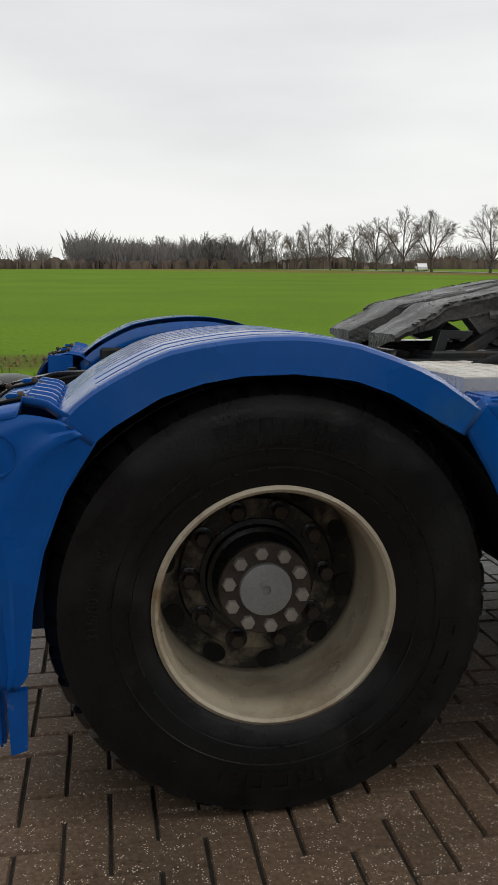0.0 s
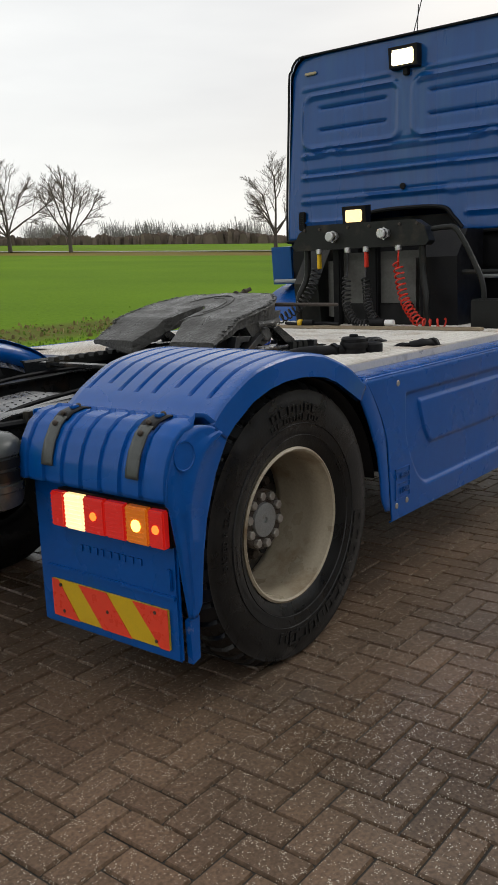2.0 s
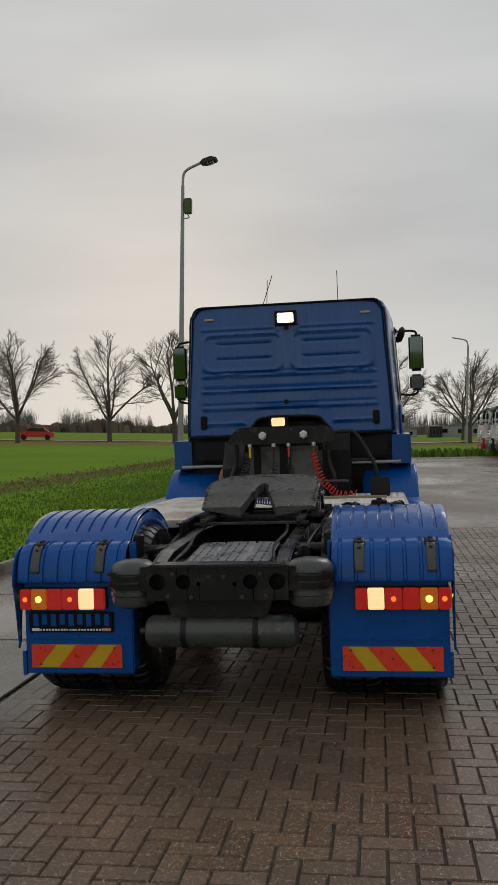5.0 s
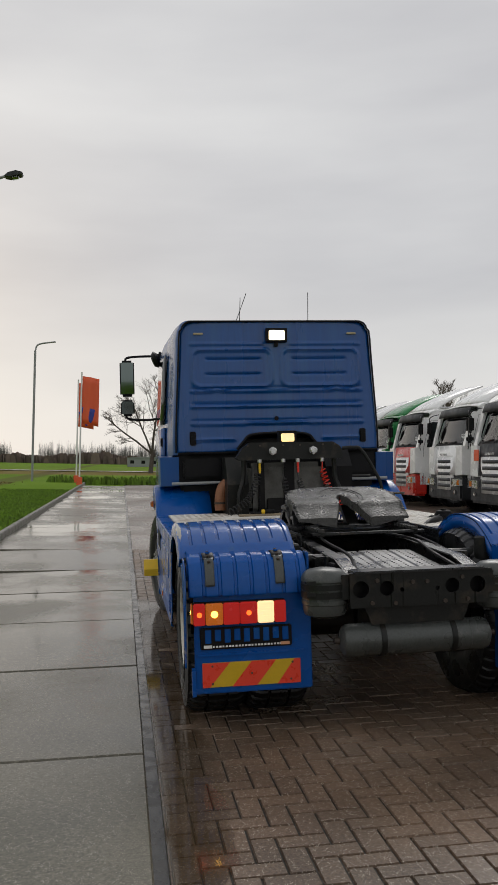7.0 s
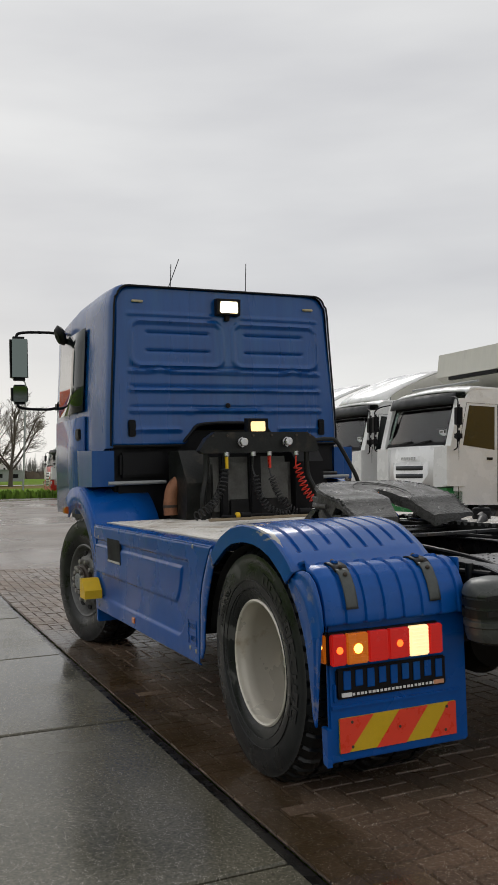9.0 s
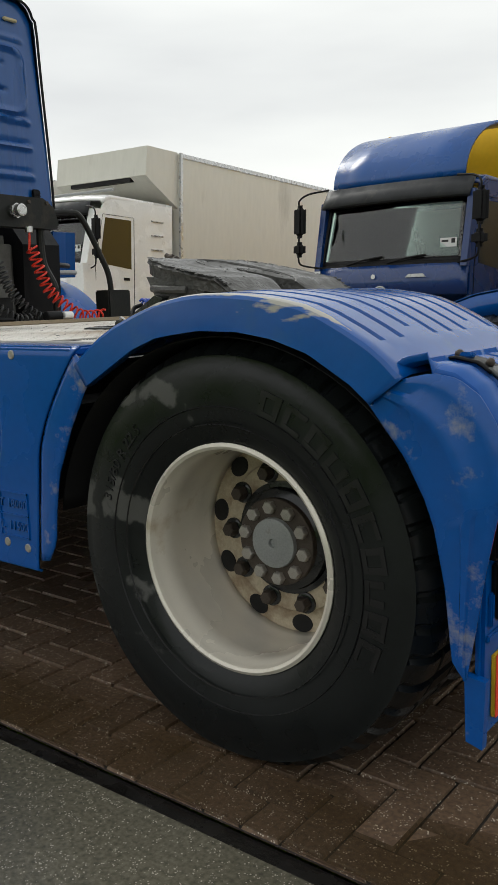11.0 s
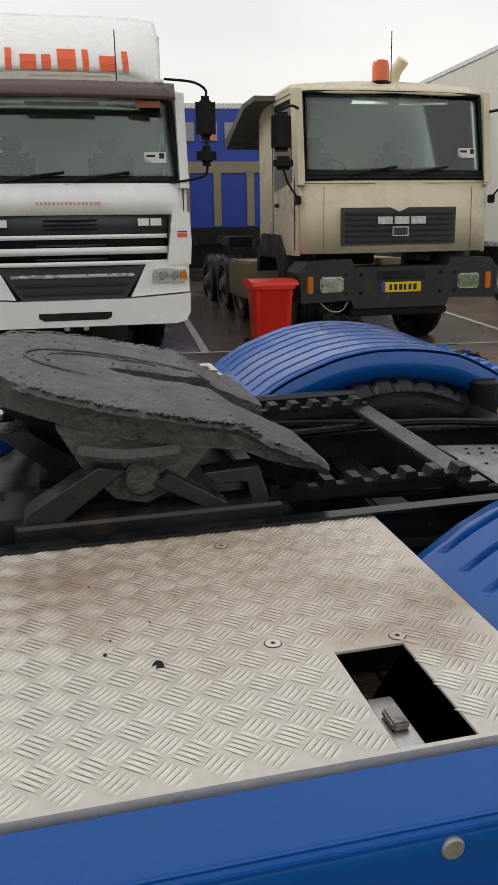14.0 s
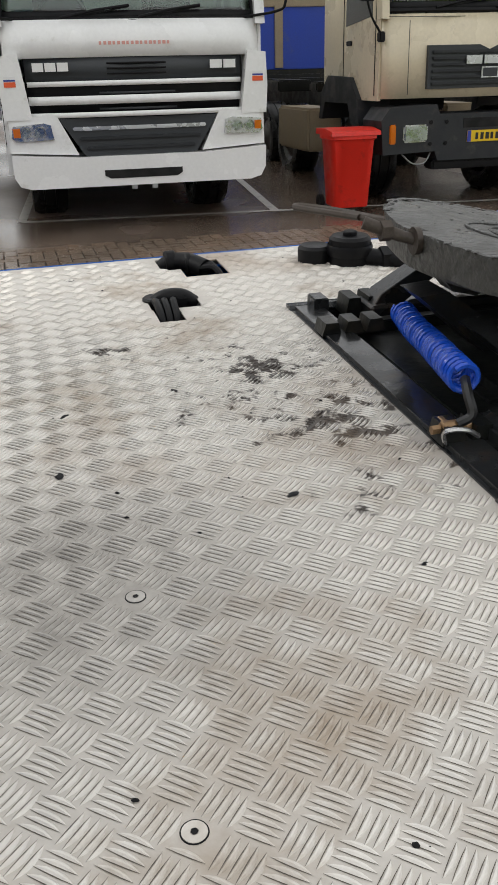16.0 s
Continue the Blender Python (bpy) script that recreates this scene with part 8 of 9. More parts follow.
bpm = part("steel_bumper", bev_all(prism([(-1.22, 0.60), (-1.25, 0.95), (-1.15, 1.08), (-0.62, 1.10), (-0.58, 1.0), (0.58, 1.0), (0.62, 1.10), (1.15, 1.08), (1.25, 0.95), (1.22, 0.60), (0.62, 0.62), (0.58, 0.52), (-0.58, 0.52), (-0.62, 0.62)], "xz", -0.35, 0.16), 0.03, 3), BUMPER, L2, "dark moulded steel bumper")
# Flat black piece that paints the shaded recess of the bumper.
part("bumper_recess", box(-0.30, 0.30, 0.15, 0.165, 0.85, 0.95, 0.0), RECESS_SHADE, bpm)
part("bumper_step", box(-0.62, 0.62, -0.1, 0.12, 0.42, 0.52, 0.02), BLACK, bpm)
for s in (-1, 1):
    h = part("head_lamp", box(s * 0.86 - 0.14, s * 0.86 + 0.14, 0.14, 0.19, 0.72, 0.90, 0.02), CHROME, bpm, "square head lamp")
    part("lamp_glass", box(s * 0.86 - 0.125, s * 0.86 + 0.125, 0.188, 0.196, 0.735, 0.885, 0.004), GLASS_CLEAR, h)
    part("indicator", box(s * 1.12 - 0.035, s * 1.12 + 0.035, 0.14, 0.18, 0.71, 0.91, 0.01), AMBER_L, bpm)
    bm = bmesh.new()
    for z in (0.70, 0.92):
        disc_cyl((s * 0.50, 0.165, z), 0.022, 0.015, "y", 12, bm, 0.003); disc_cyl((s * 0.68, 0.165, z), 0.022, 0.015, "y", 12, bm, 0.003)
    part("bumper_bolt", bm, BLACK, bpm)
part("loose_cable", tube(smooth_line([(0.98, 0.1, 0.60), (0.86, 0.12, 0.50), (0.72, 0.12, 0.50), (0.64, 0.1, 0.60)]), 0.008, 6), GALV, bpm)
pl = part("number_plate", box(-0.25, 0.25, 0.165, 0.172, 0.70, 0.82, 0.004), PLATE_Y, bpm, "yellow number plate with plain bars")
bars(pl, "plate_bar", 6, 0.042, 0.07, 0.018, Matrix(((-1, 0, 0, -0.02), (0, 0, 1, 0.172), (0, 1, 0, 0.76), (0, 0, 0, 1))), PRINT_BLACK, 0.003)
part("plate_band", box(0.205, 0.248, 0.172, 0.175, 0.702, 0.818), PRINT_BLUE, pl)
part("tow_bar", tube([(-0.42, 0.10, 0.66), (0.42, 0.10, 0.66)], 0.014, 8), GALV, bpm)
bc = part("beacon_dome", lathe([(0.10, 3.02), (0.10, 3.20), (0.085, 3.25), (0.04, 3.27), (0.0001, 3.272)], 28, Matrix.Translation((0.06, -0.45, 0.12))), AMBER_DOME, L2, "amber beacon on the roof")
part("beacon_base", disc_cyl((0.06, -0.45, 3.11), 0.115, 0.07, "z", 24, None, 0.01), BLACK, bc)
part("roof_bar", box(-0.35, 0.75, -0.6, -0.35, 3.06, 3.09, 0.01), BLACK, L2)
part("air_scoop", tube(smooth_line([(-0.30, -0.9, 2.95), (-0.30, -0.9, 3.28), (-0.38, -0.8, 3.46)]), 0.075, 14), CREAM, L2)
part("aerial", tube([(-0.05, -0.4, 3.05), (-0.05, -0.4, 3.7)], 0.006, 5), BLACK, L2)
for s in (-1, 1):
    m = part("mirror", box(s * 1.42 - 0.11, s * 1.42 + 0.11, -0.02, 0.10, 2.30, 2.72, 0.04, seg=3), BLACK, L2, "dark green-black mirror housing")
    part("small_mirror", box(s * 1.40 - 0.11, s * 1.40 + 0.11, -0.02, 0.10, 2.10, 2.25, 0.04, seg=3), BLACK, m)
    bm = tube(smooth_line([(s * 1.18, -0.1, 2.78), (s * 1.30, 0.02, 2.79), (s * 1.42, 0.04, 2.74)]), 0.016, 8); tube(smooth_line([(s * 1.40, 0.04, 2.12), (s * 1.33, 0.02, 1.95), (s * 1.22, 0.0, 1.80)]), 0.012, 8, bm); box(s * 1.21 - 0.03, s * 1.21 + 0.03, -0.06, 0.03, 1.72, 1.82, 0.01, bm)
    part("mirror_arm", bm, BLACK, m)
    part("side_box", box(s * 0.75, s * 1.22, -3.6, -2.3, 0.45, 1.0, 0.03), WOOD, L2, "faded wooden side board")
part("ramp_shelter", bev_all(prism([(-2.6, 2.55), (-1.55, 2.95), (-1.0, 2.98), (-1.0, 3.04), (-1.6, 3.02), (-2.7, 2.66)], "yz", 0.2, 1.45), 0.01), GREYBOX, L2, "grey tipped steel plate over the cab")
bm = box(-0.42, 0.42, -7.4, -1.7, 0.95, 1.25, 0.02); box(-1.12, 1.12, -7.0, -6.8, 1.15, 1.40, 0.02, bm); box(0.6, 1.15, -4.5, -3.8, 1.18, 1.34, 0.02, bm); box(-1.1, 1.1, -2.6, -2.3, 1.2, 1.32, 0.02, bm); box(-1.0, 1.0, -5.5, -5.2, 1.2, 1.35, 0.02, bm)
part("hook_frame", bm, CHASSIS, L2)
for y in (-3.9, -5.1, -6.4):
    for s in (-1, 1):
        p_wheel(L2, s * 0.98, y, s)

# ---- dark blue lorry with a yellow box ----
L3 = root("blue_lorry", "dark blue lorry with a yellow box body", "truck", stand(4.28, -7.35, -5) @ Matrix.Diagonal((1.04, 1, 1.015, 1)))
cab_over(L3, 1.12, 0.60, 2.62, -1.75, NAVY, zs0=1.55, zs1=2.38, rake=0.18)
screen(L3, 1.06, 1.02, 1.57, 2.38, 0.02, -0.13)
interior(L3, 1.08, 1.55, 2.45, -0.05)
part("front_panel", front_sheet(1.18, 1.56, 1.12, 0.06, 0.03, 0.10), NAVY, L3, solid=0.03)
part("roof_visor", front_sheet(2.36, 2.60, 1.08, 0.02, -0.12, 0.12), BUMPER, L3, solid=0.04)
part("grille", front_sheet(0.80, 1.20, 0.80, 0.05, 0.06, 0.08), GRILLE, L3, "dark slatted grille", solid=0.03)
for z in (0.86, 0.95, 1.04, 1.13):
    part("grille_slat", front_sheet(z, z + 0.03, 0.78, 0.075, 0.075, 0.08), BUMPER, L3, solid=0.02)
part("round_badge", lathe([(0.115, 0.0), (0.12, 0.012), (0.105, 0.012), (0.10, 0.0), (0.0001, 0.0)], 36, pose(0, 0.10, 1.18, -90, 0, 0)), SILVER, L3)
part("bonnet_lock", disc_cyl((0.13, 0.075, 1.42), 0.03, 0.01, "y", 16), PRINT_WHITE, L3)
part("name_badge", xz([(-0.62, 1.40), (-0.34, 1.40), (-0.38, 1.44), (-0.58, 1.44)], 0.055, 0.07), SILVER, L3)
part("bumper", box(-1.15, 1.15, -0.3, 0.10, 0.35, 0.80, 0.06), NAVY, L3)
for s in (-1, 1):
    part("screen_pillar", yz([(0.0, 1.52), (-0.14, 2.44), (-0.36, 2.44), (-0.14, 1.52)], s * 1.04, s * 1.125, 0.02), NAVY, L3)
    part("head_lamp", box(s * 0.95 - 0.13, s * 0.95 + 0.13, 0.03, 0.115, 0.55, 0.75, 0.03), CHROME, L3)
    p_wheel(L3, s * 0.95, -1.2, s)
    for y in (-0.95, -1.15, -1.35):
        part("side_reflector", box(s * 1.122, s * 1.132, y - 0.03, y + 0.03, 1.10, 1.15), AMBER_L, L3)
part("corner_sheet", box(0.98, 1.10, 0.06, 0.066, 1.22, 1.52), STICKER, L3)
mirrors(L3, 1.32, 0.10, 1.98)
part("roof_deflector", sheet(lambda u, v: (u * 0.96, -0.20 - 1.35 * (1 - math.cos(radians(90 * v))), 2.62 + 0.82 * math.sin(radians(90 * v))), [-1, -0.5, 0, 0.5, 1], [i / 14 for i in range(15)]), mat("blue_deflector_paint", (0.004, 0.075, 0.30), 0.3, 0, 0.08, 3, coat=0.1), L3, "blue curved roof deflector", solid=0.04)
cb = cargo(L3, 1.22, -1.95, -8.5, 0.95, 3.62, YELLOW_BOX, "yellow_box", "yellow box body with a blue lower corner")
part("blue_corner", box(-1.232, -1.222, -8.4, -2.0, 0.98, 1.55), PRINT_BLUE, cb)
part("yellow_line", box(-1.236, -1.231, -8.4, -2.1, 1.08, 1.16), YELLOW_BOX, cb)
part("chain", tube([(-0.95, -1.93, 3.55), (-1.0, -1.93, 2.6)], 0.015, 6), BLACK, cb)
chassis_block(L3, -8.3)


# ---- row of further lorries ----
def lorry_row_unit(m, paint, low, deflector, box_h, fridge, label, grille_paint):
    """Forward-control lorry with a wide grille and rounded corners, seen from some way off."""
    L = root("parked_lorry", label, "truck", m, group="row of parked lorries")
    cab_over(L, 1.22, 0.70, 2.98, -2.1, paint, zs0=1.82, zs1=2.66, rake=0.26)
    screen(L, 1.10, 1.03, 1.84, 2.66, 0.02, -0.20)
    interior(L, 1.15, 1.82, 2.75, -0.05)
    part("front_panel", front_sheet(1.05, 1.84, 1.10, 0.10, 0.04, 0.12), grille_paint, L, solid=0.03)
    part("visor", front_sheet(2.64, 2.86, 1.08, -0.02, -0.10, 0.14), BUMPER, L, "dark sun visor", solid=0.03)
    for s in (-1, 1):
        part("corner_panel", xz([(s * 0.78, 1.02), (s * 0.82, 1.80), (s * 1.22, 1.82), (s * 1.24, 1.05)], -0.35, 0.075, 0.09, 4), paint, L)
        part("screen_pillar", yz([(0.0, 1.80), (-0.22, 2.74), (-0.48, 2.74), (-0.18, 1.80)], s * 1.06, s * 1.225, 0.03, 2), paint, L)
        h = part("head_lamp", xz([(s * 0.66, 0.72), (s * 0.68, 0.92), (s * 1.16, 0.94), (s * 1.2, 0.76)], 0.0, 0.13, 0.02), CHROME, L, "head lamp with an orange corner")
        part("lamp_corner", box(s * 1.02, s * 1.17, 0.10, 0.137, 0.76, 0.91, 0.01), AMBER_L, h)
        p_wheel(L, s * 1.0, -1.3, s)
        part("fog_lamp", disc_cyl((s * 0.86, 0.12, 0.58), 0.05, 0.03, "y", 16), CHROME, L)
    g = part("grille", front_sheet(0.62, 1.52, 0.62, 0.105, 0.105, 0.05), paint, L, "wide slatted grille", solid=0.03)
    for z in (1.36, 1.20, 1.02, 0.86, 0.70):
        part("grille_slot", front_sheet(z, z + 0.085, 0.54, 0.125, 0.125, 0.05), GRILLE, g, solid=0.012)
    part("bumper", box(-1.22, 1.22, -0.35, 0.09, 0.36, 1.02, 0.06), low, L, "coloured bumper")
    front_marks(g, "badge_stroke", blocks(-0.26, 1.56, 0.52, 0.06, 6, 0.3), 0.12, SILVER)
    mirrors(L, 1.45, 0.0, 2.15)
    if deflector:
        part("roof_deflector", sheet(lambda u, v: (u * (1.08 + 0.08 * v), -0.45 - 1.4 * v ** 1.4 - 0.25 * abs(u) ** 5, 3.0 + 0.75 * v), [-1 + 0.1 * i for i in range(21)], [i / 8 for i in range(9)]), paint, L, solid=0.03)
    if box_h:
        cargo(L, 1.26, -2.3, -11.0, 0.95, box_h, WHITE_DULL, "cargo_box", "white refrigerated box" if fridge else "")
    if fridge:
        fr = part("fridge_unit", bev_all(prism([(-2.3, 2.95), (-2.3, box_h + 0.02), (-1.5, box_h + 0.02), (-1.45, 3.45), (-1.6, 3.35)], "yz", -1.2, 1.2), 0.02), WHITE_DULL, L, "overhanging cooling unit")
        part("fridge_vent", box(-0.8, 0.8, -1.62, -1.46, 3.37, 3.44), BLACK, fr)
        part("light_bar", tube([(-1.1, -0.75, 3.12), (1.1, -0.75, 3.12)], 0.025, 8), GALV, L)
        for zz in (1.9, 2.15, 2.4, 2.65):
            part("ladder_rung", tube([(-1.24, -1.55, zz), (-1.24, -1.85, zz)], 0.014, 6), SILVER, L)
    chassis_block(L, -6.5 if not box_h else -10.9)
    return L


row = [(WHITE, GREEN_P, False, 3.94, True, "white lorry with a green bumper and a cooling unit", WHITE),
       (WHITE, BUMPER, True, 3.8, False, "white lorry with a grey grille and roof deflector", BUMPER),
       (WHITE, BUMPER, True, 0, False, "white tractor unit with a roof deflector", WHITE)]
made_row = []
for k, r in enumerate(row):
    made_row.append(lorry_row_unit(stand(11.0 + 3.27 * k, -7.15 - 0.1 * k, 0), *r))
part("orange_plate", box(0.62, 0.92, 0.12, 0.13, 1.42, 1.70, 0.01), ORANGE_PRINT, made_row[1], "orange warning plate")
red = lorry_row_unit(stand(11.0 + 3.27 * 3, -7.2, 0), WHITE, RED_P, True, 0, False, "white and red tractor unit in a row of parked lorries", RED_P)
grn = lorry_row_unit(stand(11.0 + 3.27 * 4, -7.3, 0), GREEN_P, WHITE, True, 0, False, "green tractor unit in a row of parked lorries", WHITE)
made_row += [red, grn]
for k in range(5, 13):
    src = made_row[(2, 1, 3, 2, 4, 2, 1, 3)[k - 5]]
    copy_thing(src, stand(11.0 + 3.27 * k, -7.2 - 0.15 * ((k * 5) % 3), 0))

# ---- blue curtain trailer behind ----
T1 = root("curtain_trailer", "blue curtain-sided trailer with a grey print and beige posts", "trailer", stand(-3.1, -16.2, -5))
tb = part("trailer_body", box(-2.8, 2.35, -11, 0, 1.1, 3.55, 0.03), TARP, T1, "blue curtain side")
part("top_rail", box(-2.82, 2.37, -0.02, 0.03, 3.48, 3.58, 0.01), SILVER, tb)
part("beige_band", box(-2.82, 2.37, -0.02, 0.035, 2.22, 2.45, 0.008), WOOD, tb)
for x in (-1.6, -0.4, 0.3, 0.95, 1.7):
    part("beige_post", box(x - 0.08, x + 0.08, -0.02, 0.05, 1.15, 2.25, 0.008), WOOD, tb)
front_marks(tb, "print_stroke", blocks(-0.2, 2.85, 1.9, 0.36, 4, 0.32), 0.03, GALV)
part("print_triangle", xz([(0.30, 2.86), (0.62, 2.86), (0.46, 3.02)], 0.04, 0.055), AMBER_DOME, tb)
part("trailer_floor", box(-2.8, 2.35, -11, 0.02, 0.85, 1.12, 0.02), CHASSIS, tb)
part("stripe_board", box(2.02, 2.18, 0.03, 0.045, 1.25, 1.9, 0.0), YELLOW, tb)
for x in (1.4, 2.0):
    p_wheel(T1, x, -0.6, 1)
# Added dark block: stands for the shadow below the floor, hides bright ground.
part("underfloor_shade", box(-2.7, 2.3, -5.0, -0.3, 0.28, 0.86, 0.02), CHASSIS, tb, "dark block added for the shadow under the trailer floor")
part("rear_lamp", box(1.5, 2.1, 0.02, 0.06, 0.80, 0.95, 0.01), RED_P, tb)
T2 = root("white_trailer", "white box trailer behind the cream lorry", "trailer", stand(-7.3, -8.9, -5))
cargo(T2, 1.27, -0.2, -12.0, 0.95, 4.0, WHITE_DULL, "trailer_box")
part("trailer_frame", box(-0.5, 0.5, -12, -0.4, 0.5, 0.95, 0.02), CHASSIS, T2)
for s in (-1, 1):
    p_wheel(T2, s * 1.0, -2.0, s)

# ---- red wheeled bin ----
B = root("wheeled_bin", "red plastic wheeled bin with a closed lid", "bin", stand(-1.37, -6.98, -2) @ Matrix.Diagonal((0.90, 0.86, 0.83, 1)))
body = bmesh.new()
for z, w, d in ((0.08, 0.19, 0.22), (0.10, 0.20, 0.23), (0.84, 0.245, 0.275), (0.86, 0.27, 0.30), (0.90, 0.27, 0.30)):
    for a in range(24):
        t = 2 * math.pi * a / 24
        cx, cy = math.cos(t), math.sin(t)
        k = (abs(cx) ** 6 + abs(cy) ** 6) ** (-1 / 6)
        body.verts.new((cx * k * w, cy * k * d, z))
body.verts.ensure_lookup_table()
for r in range(4):
    for a in range(24):
        body.faces.new((body.verts[r * 24 + a], body.verts[r * 24 + (a + 1) % 24], body.verts[(r + 1) * 24 + (a + 1) % 24], body.verts[(r + 1) * 24 + a]))
body.faces.new([body.verts[a] for a in range(24)])
bb = part("bin_body", body, BIN_RED, B, smooth=50)
part("bin_lid", bev_all(prism([(-0.31, 0.90), (0.31, 0.90), (0.30, 0.945), (0.05, 0.975), (-0.28, 0.965)], "yz", -0.275, 0.275), 0.015, 3), BIN_RED, B)
part("lid_handle", tube([(-0.18, -0.30, 0.93), (-0.18, -0.35, 0.93), (0.18, -0.35, 0.93), (0.18, -0.30, 0.93)], 0.014, 8), BIN_RED, B)
for s in (-1, 1):
    part("bin_wheel", disc_cyl((s * 0.24, -0.22, 0.10), 0.10, 0.05, "x", 20, None, 0.01), BLACK, B)
# blue drum wheel by the cream lorry
part("hose_reel", disc_cyl((0, 0, 0.24), 0.22, 0.12, "y", 28, None, 0.02), PRINT_BLUE, root("cable_drum", "small blue cable drum on the ground", "drum", stand(-4.25, -6.75, 10)))

# ---- painted bay lines ----
bay = root("bay_lines", "worn white painted parking lines", "markings", kind="structure")
LINE = mat("worn_white_line", (0.50, 0.49, 0.46), 0.5, 0, 0.2, 20, 0.1, 80, 0, (0.10, 0.09, 0.08), 0.3, 12)
def ground_strip(name, x0, y0, x1, y1, w, material):
    n = max(2, int(math.hypot(x1 - x0, y1 - y0) / 0.5))
    d = Vector((x1 - x0, y1 - y0, 0)).normalized(); sd = Vector((-d.y, d.x, 0)) * w / 2
    bm = bmesh.new(); rows = []
    for i in range(n + 1):
        p = Vector((x0, y0, 0)).lerp(Vector((x1, y1, 0)), i / n)
        rows.append([bm.verts.new((*(p + k * sd).xy, land(*(p + k * sd).xy) + 0.006)) for k in (-1, 1)])
    for a, b in zip(rows, rows[1:]):
        bm.faces.new((a[0], a[1], b[1], b[0]))
    part(name, bm, material, bay, smooth=0)
for x in (1.84, -0.72, -4.6, 5.6):
    y = -7.40 - 0.11 * x
    ground_strip("bay_line", x, y, x - 0.7, y - 7, 0.09, LINE)
ground_strip("front_line", 1.84, -7.60, -4.6, -6.90, 0.09, LINE)

# ---- street lamp ----
P_ = root("street_lamp", "grey street lamp with a curved arm and a green box", "street lamp", stand(28.05, 7.0, 0) @ Matrix.Scale(1.2, 4))
part("post", tube([(0, 0, 0), (0, 0, 4), (0, 0, 9.4)], 0.08, 14, rads=[0.10, 0.085, 0.055]), GALV, P_)
part("arm", tube(smooth_line([(0, 0, 9.4), (0, -0.02, 9.75), (0, -0.14, 9.93), (0, -0.50, 10.10), (0, -0.66, 10.15)]), 0.045, 10), GALV, P_)
lh = part("lamp_head", bev_all(prism([(-0.60, 10.11), (-0.70, 10.22), (-0.95, 10.30), (-1.15, 10.26), (-1.12, 10.20), (-0.78, 10.09)], "yz", -0.20, 0.20), 0.04, 3), BUMPER, P_, "dark lamp head")
part("lamp_bowl", bev_all(prism([(-0.78, 10.13), (-1.05, 10.22), (-1.02, 10.12), (-0.84, 10.07)], "yz", -0.15, 0.15), 0.02), GLASS_CLEAR, lh)
part("control_box", box(-0.10, 0.10, -0.31, -0.06, 8.48, 8.98, 0.02), mat("olive_green_box", (0.07, 0.085, 0.015), 0.5, 0, 0.1, 5), P_, "olive green box")
part("box_cable", tube(smooth_line([(0, -0.16, 8.48), (0, -0.22, 8.36), (0, -0.06, 8.32)]), 0.02, 6), GALV, P_)
L2p = root("far_street_lamp", "slim street lamp far across the yard", "street lamp", stand(62.0, -7.5, 0))
part("post", tube([(0, 0, 0), (0, 0, 8)], 0.07, 8), GALV, L2p)
part("arm", tube(smooth_line([(0, 0, 8), (0, 0.2, 8.4), (0, 1.2, 8.6)]), 0.05, 8), GALV, L2p)
L3p = copy_thing(L2p, stand(48.0, 7.0, 180))

# ---- flags by the entrance ----
for k, (x, y) in enumerate(((42.0, 3.9), (46.5, 4.3))):
    F = root("flag_pole", "white pole with an orange and blue flag hanging down", "flag", stand(x, y, 0), group="entrance flags")
    part("pole", tube([(0, 0, 0), (0, 0, 6.2)], 0.045, 10), PRINT_WHITE, F)
    fl = part("flag", sheet(lambda u, v: (0.06 * math.sin(u * 9 + v * 2), -0.05 - 0.9 * u, 6.0 - 2.6 * v - 0.15 * u), [i / 12 for i in range(13)], [i / 8 for i in range(9)]), ORANGE_PRINT, F, "hanging flag", solid=0.01)
    part("flag_field", sheet(lambda u, v: (0.06 * math.sin(u * 9 + v * 2) + 0.012, -0.05 - 0.9 * u, 4.3 - 0.9 * v - 0.15 * u), [i / 12 for i in range(13)], [i / 4 for i in range(5)]), PRINT_BLUE, fl, solid=0.012)
    part("pole_base", box(-0.15, 0.15, -0.15, 0.15, 0, 0.5, 0.02), ORANGE_PRINT, F)

# ---- bare trees ----
BARK = mat("bare_tree_bark", (0.085, 0.072, 0.058), 0.85, 0, 0.25, 2.0)
TWIG = mat("bare_twigs", (0.15, 0.125, 0.105), 0.9, 0, 0.25, 1.0)


